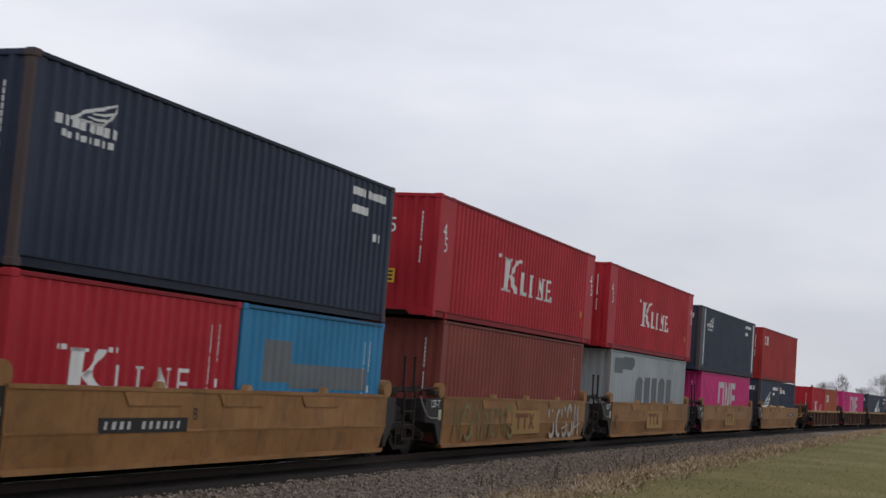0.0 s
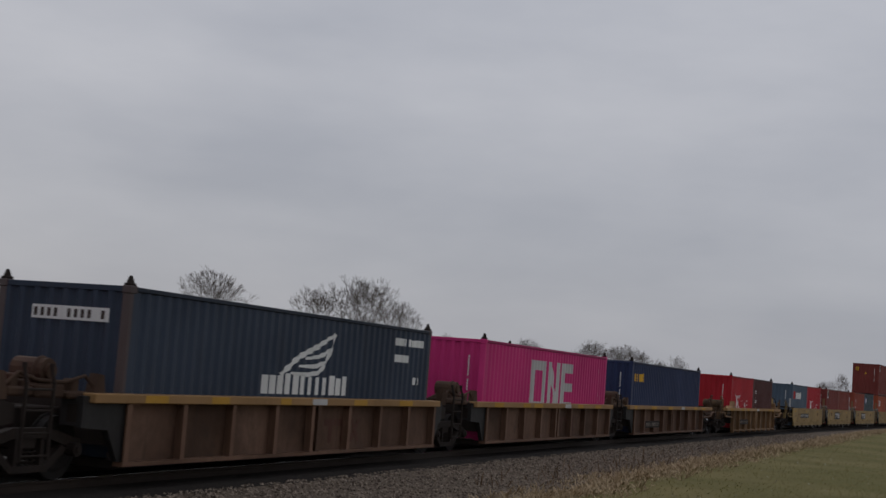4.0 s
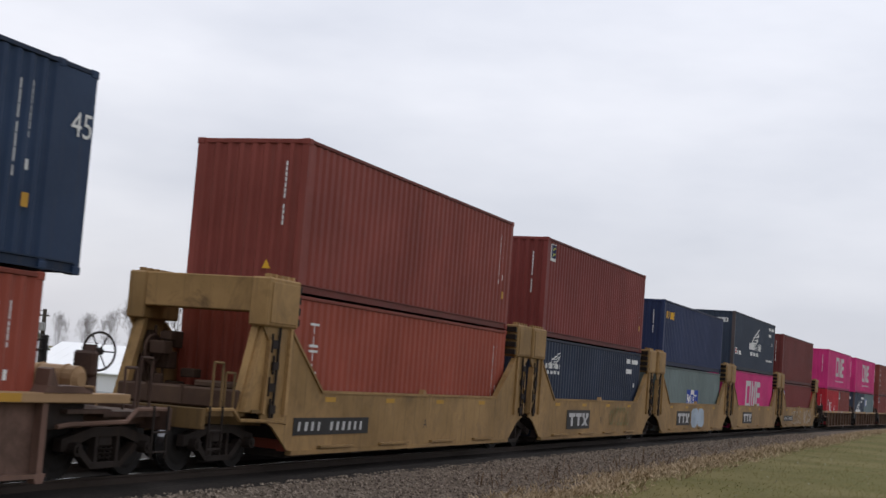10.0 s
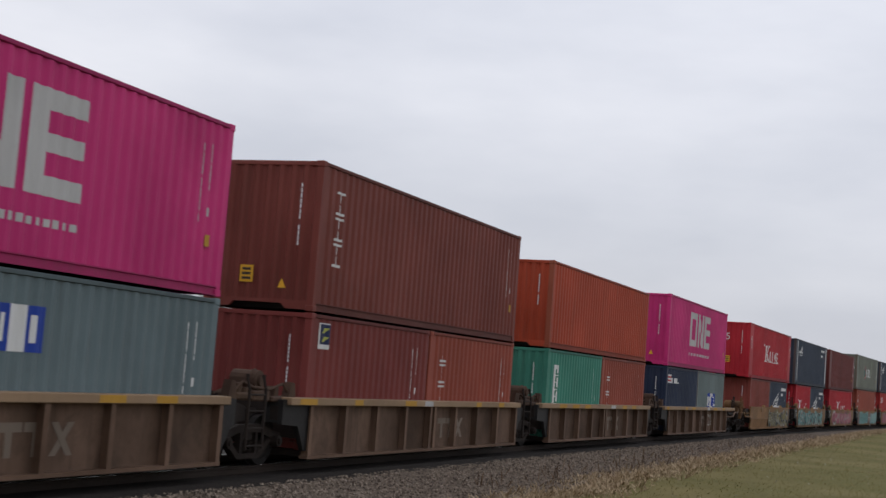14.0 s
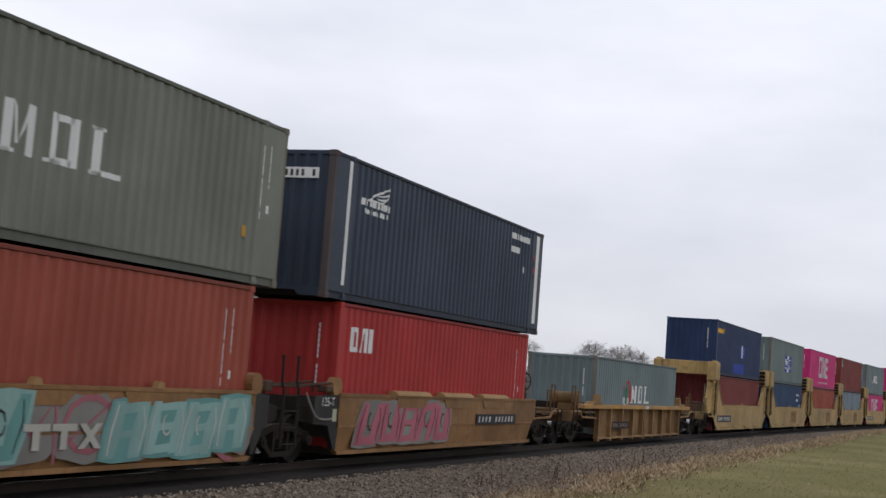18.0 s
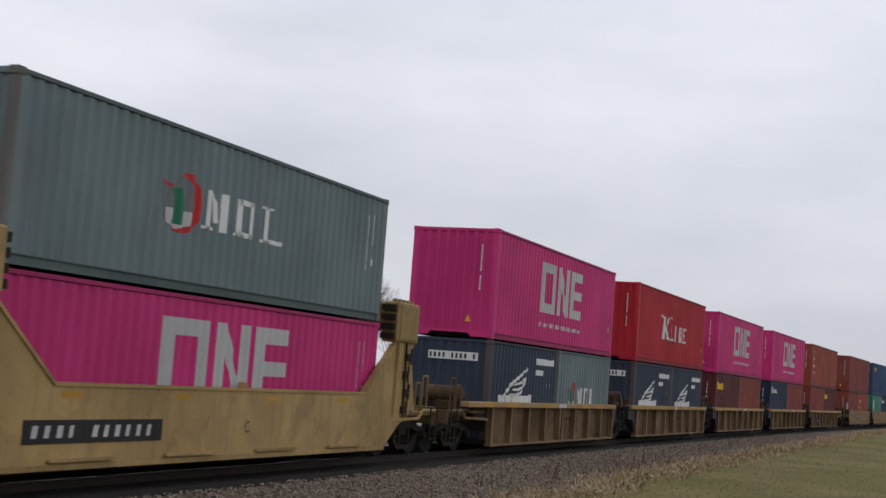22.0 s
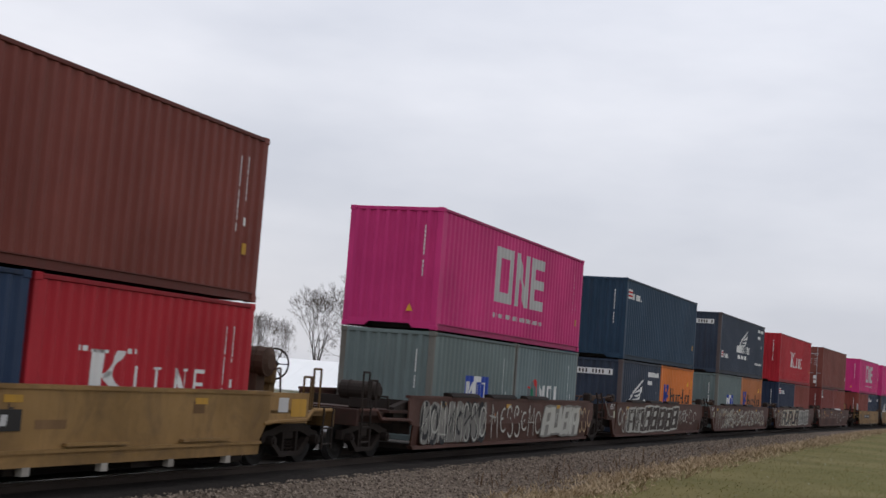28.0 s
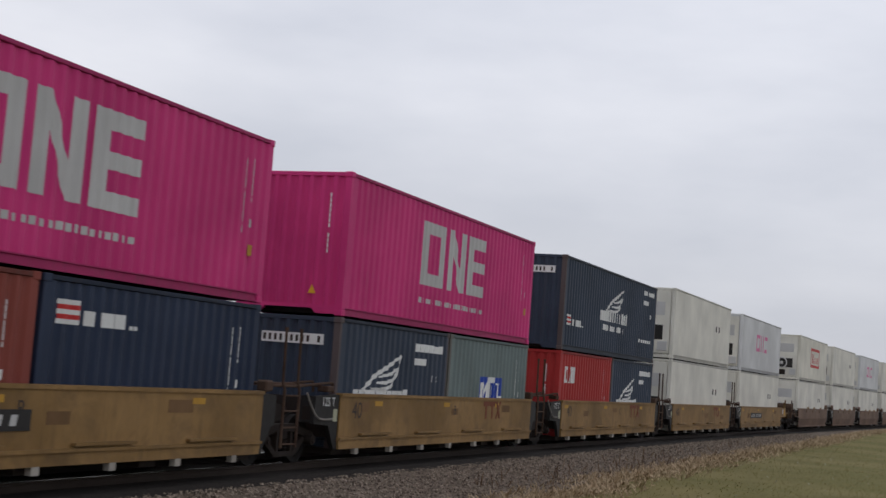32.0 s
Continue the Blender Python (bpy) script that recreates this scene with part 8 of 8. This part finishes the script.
# throw-up in black and white with a green cloud
throw_up(wells[16], MID + 0.9, MID + 5.3, 0.27, 1.33, W_BLACK, W_WHITE, W_BLUE, 5, 17, SIDE + 0.04, 0.25)
graffiti(wells[16], MID - 0.1, MID + 0.8, 0.3, 1.2, W_GREEN, W_BLACK, 2, 19, None, 0.05, SIDE + 0.04)
graffiti(wells[16], MID + 5.4, MID + 6.1, 0.3, 1.2, W_GREEN, W_GREEN, 1, 23, None, 0.05, SIDE + 0.04)
graffiti(wells[19], MID + 7.4, MID + 10.2, 0.55, 1.25, None, W_OLIVE, 6, 21, None, 0.07, SIDE)
graffiti(wells[20], MID + 5.3, MID + 7.9, 0.36, 1.25, W_SKY, W_SKY, 2, 25, None, 0.05, SIDE)
graffiti(wells[22], MID + 3.2, MID + 7.0, 0.35, 1.25, None, W_PALE, 6, 27, None, 0.05, SIDE)
graffiti(wells[22], MID + 8.0, MID + 11.2, 0.35, 1.3, None, W_WHITE, 5, 29, None, 0.07, SIDE)
graffiti(wells[27], MID + 8.2, MID + 9.4, 0.4, 1.0, None, W_PALE, 3, 31, None, 0.05, SIDE - 0.1)
graffiti(wells[28], MID + 5.0, MID + 11.8, 0.25, 1.3, W_OLIVE, W_PALE, 8, 33, W_BLACK, 0.09, SIDE - 0.01)
graffiti(wells[29], MID + 0.2, MID + 10.8, 0.25, 1.3, W_TEAL, W_PALE, 11, 35, W_BLACK, 0.08, SIDE - 0.01)
graffiti(wells[30], MID + 0.6, MID + 10.8, 0.25, 1.32, W_PINK, W_BLACK, 5, 37, W_PALE, 0.07, SIDE - 0.01)
graffiti(wells[31], MID - 0.1, MID + 12.2, 0.25, 1.3, W_GREY, W_ROSE, 9, 38, None, 0.09, SIDE - 0.016)
throw_up(wells[31], MID + 0.9, MID + 6.0, 0.28, 1.3, W_TEAL, W_MINT, W_BLACK, 5, 39, SIDE, 0.3)
throw_up(wells[31], MID + 7.9, MID + 11.9, 0.28, 1.3, W_MINT, W_TEAL, W_WHITE, 4, 41, SIDE, 0.3)
stencil(wells[31], MID + 6.0, MID + 7.8, 0.5, 0.85, W_PALE, SIDE + 0.02)
throw_up(wells[32], MID + 0.9, MID + 6.0, 0.28, 1.28, W_PINK, W_GREY, W_BLACK, 5, 43, SIDE - 0.012, 0.45)
graffiti(wells[36], MID + 2.6, MID + 5.8, 0.35, 1.3, None, W_OLIVE, 7, 45, None, 0.05, SIDE)
graffiti(wells[37], MID + 1.0, MID + 5.9, 0.5, 1.05, None, W_OLIVE, 10, 47, None, 0.07, SIDE)
for k, seed in ((49, 51), (50, 57), (51, 61), (52, 67), (53, 71)):
    r = wells[k]
    if k != 53:
        graffiti(r, -7.0, -2.6, 0.25, 1.3, W_GREY if k in (49, ) else None, W_PALE, 8, seed, W_BLACK if k == 49 else None, 0.06, SIDE - 0.01)
    g = random.Random(seed)
    for mat, y0, n, w in ((W_TAN, -6.6, 9, 0.06), (W_ORANGE, -5.6, 6, 0.09), (W_PALE, -2.4, 12, 0.04), (W_GREY, 3.0, 8, 0.07)):
        lines = []
        for _ in range(n):
            y, z, a = y0 + 3.6 * g.random(), g.uniform(0.76, 1.12), g.uniform(0, 6.283)
            lines.append((arc_line(y, z, g.uniform(0.05, 0.3), g.uniform(0.02, 0.09), a, a + g.uniform(0.8, 2.2), 6), g.uniform(0.7, 1.8)))
        part("old_spray", strokes_mesh("old_spray", lines, w, mat, SIDE - 0.012), None, r, "worn sprayed flecks of old paint")["kind"] = "stuff"
    if k == 49:
        graffiti(r, -2.2, 2.0, 0.3, 1.25, None, W_PALE, 7, seed + 1, None, 0.06, SIDE - 0.01)
        throw_up(r, 2.2, 6.0, 0.28, 1.28, W_PALE, W_GREY, W_WHITE, 4, seed + 2, SIDE - 0.01, 0.3)
        graffiti(r, 6.0, 7.4, 0.35, 1.2, None, W_TAN, 3, seed + 3, None, 0.07, SIDE - 0.01)
    elif k == 50:
        throw_up(r, -5.6, 2.6, 0.27, 1.28, W_UMBER, W_PALE, W_GREY, 7, seed + 1, SIDE - 0.01, 0.5)
        graffiti(r, 2.6, 6.4, 0.5, 1.2, None, W_PALE, 5, seed + 2, None, 0.05, SIDE - 0.01)
    elif k == 51:
        for j in range(3):
            graffiti(r, -5.6 + 0.3 * j, 6.2, 0.32 + 0.06 * j, 1.24 - 0.05 * j, None, W_CREAM if j % 2 else W_PALE, 17 - 3 * j, seed + 1 + j, None, 0.05, SIDE - 0.01 + 0.002 * j)
    elif k == 52:
        throw_up(r, -5.4, 0.7, 0.27, 1.3, W_BLACK, W_CREAM, W_ORANGE, 5, seed + 1, SIDE - 0.01, 0.5)
        throw_up(r, 0.9, 5.0, 0.30, 1.28, W_GREY, W_PALE, W_BLACK, 5, seed + 2, SIDE - 0.01, 0.3)
    else:
        graffiti(r, 1.0, 3.6, 0.3, 1.2, None, W_PALE, 5, seed + 1, None, 0.035, SIDE - 0.01)
    for j in range(3):
        y = -6.2 + 4.6 * j + g.uniform(-1, 1)
        part("reflector_stripe", box(bmesh.new(), SIDE - 0.006, SIDE - 0.003, y, y + 0.36, 1.12, 1.22), M_DULL_YELLOW, r, "faded yellow reflective strip")

# ---------------------------------------------------------------- wooden ties, last of the pieces
TIE = boxm("tie", M_TIE, -1.3, 1.3, -0.115, 0.115, -0.33, -0.175, bevel=0.012)
tie_y = [8 + 0.52 * k for k in range(150)]
for y in tie_y:
    t = part("tie", TIE, None, track)
    t.matrix_basis = pose(track_x(y), y, 0, 0, 0, track_turn(y) + 0.6 * math.sin(y * 7.0))
bm = bmesh.new()
for k in range(340):
    y = tie_y[-1] + 0.52 * (k + 1) if k < 270 else 8 - 0.52 * (k - 269)
    x = track_x(y)
    box(bm, x - 1.3, x + 1.3, y - 0.115, y + 0.115, -0.33, -0.175)
tagged(part("far_ties", bm, M_TIE, track), kind="stuff")

motions()
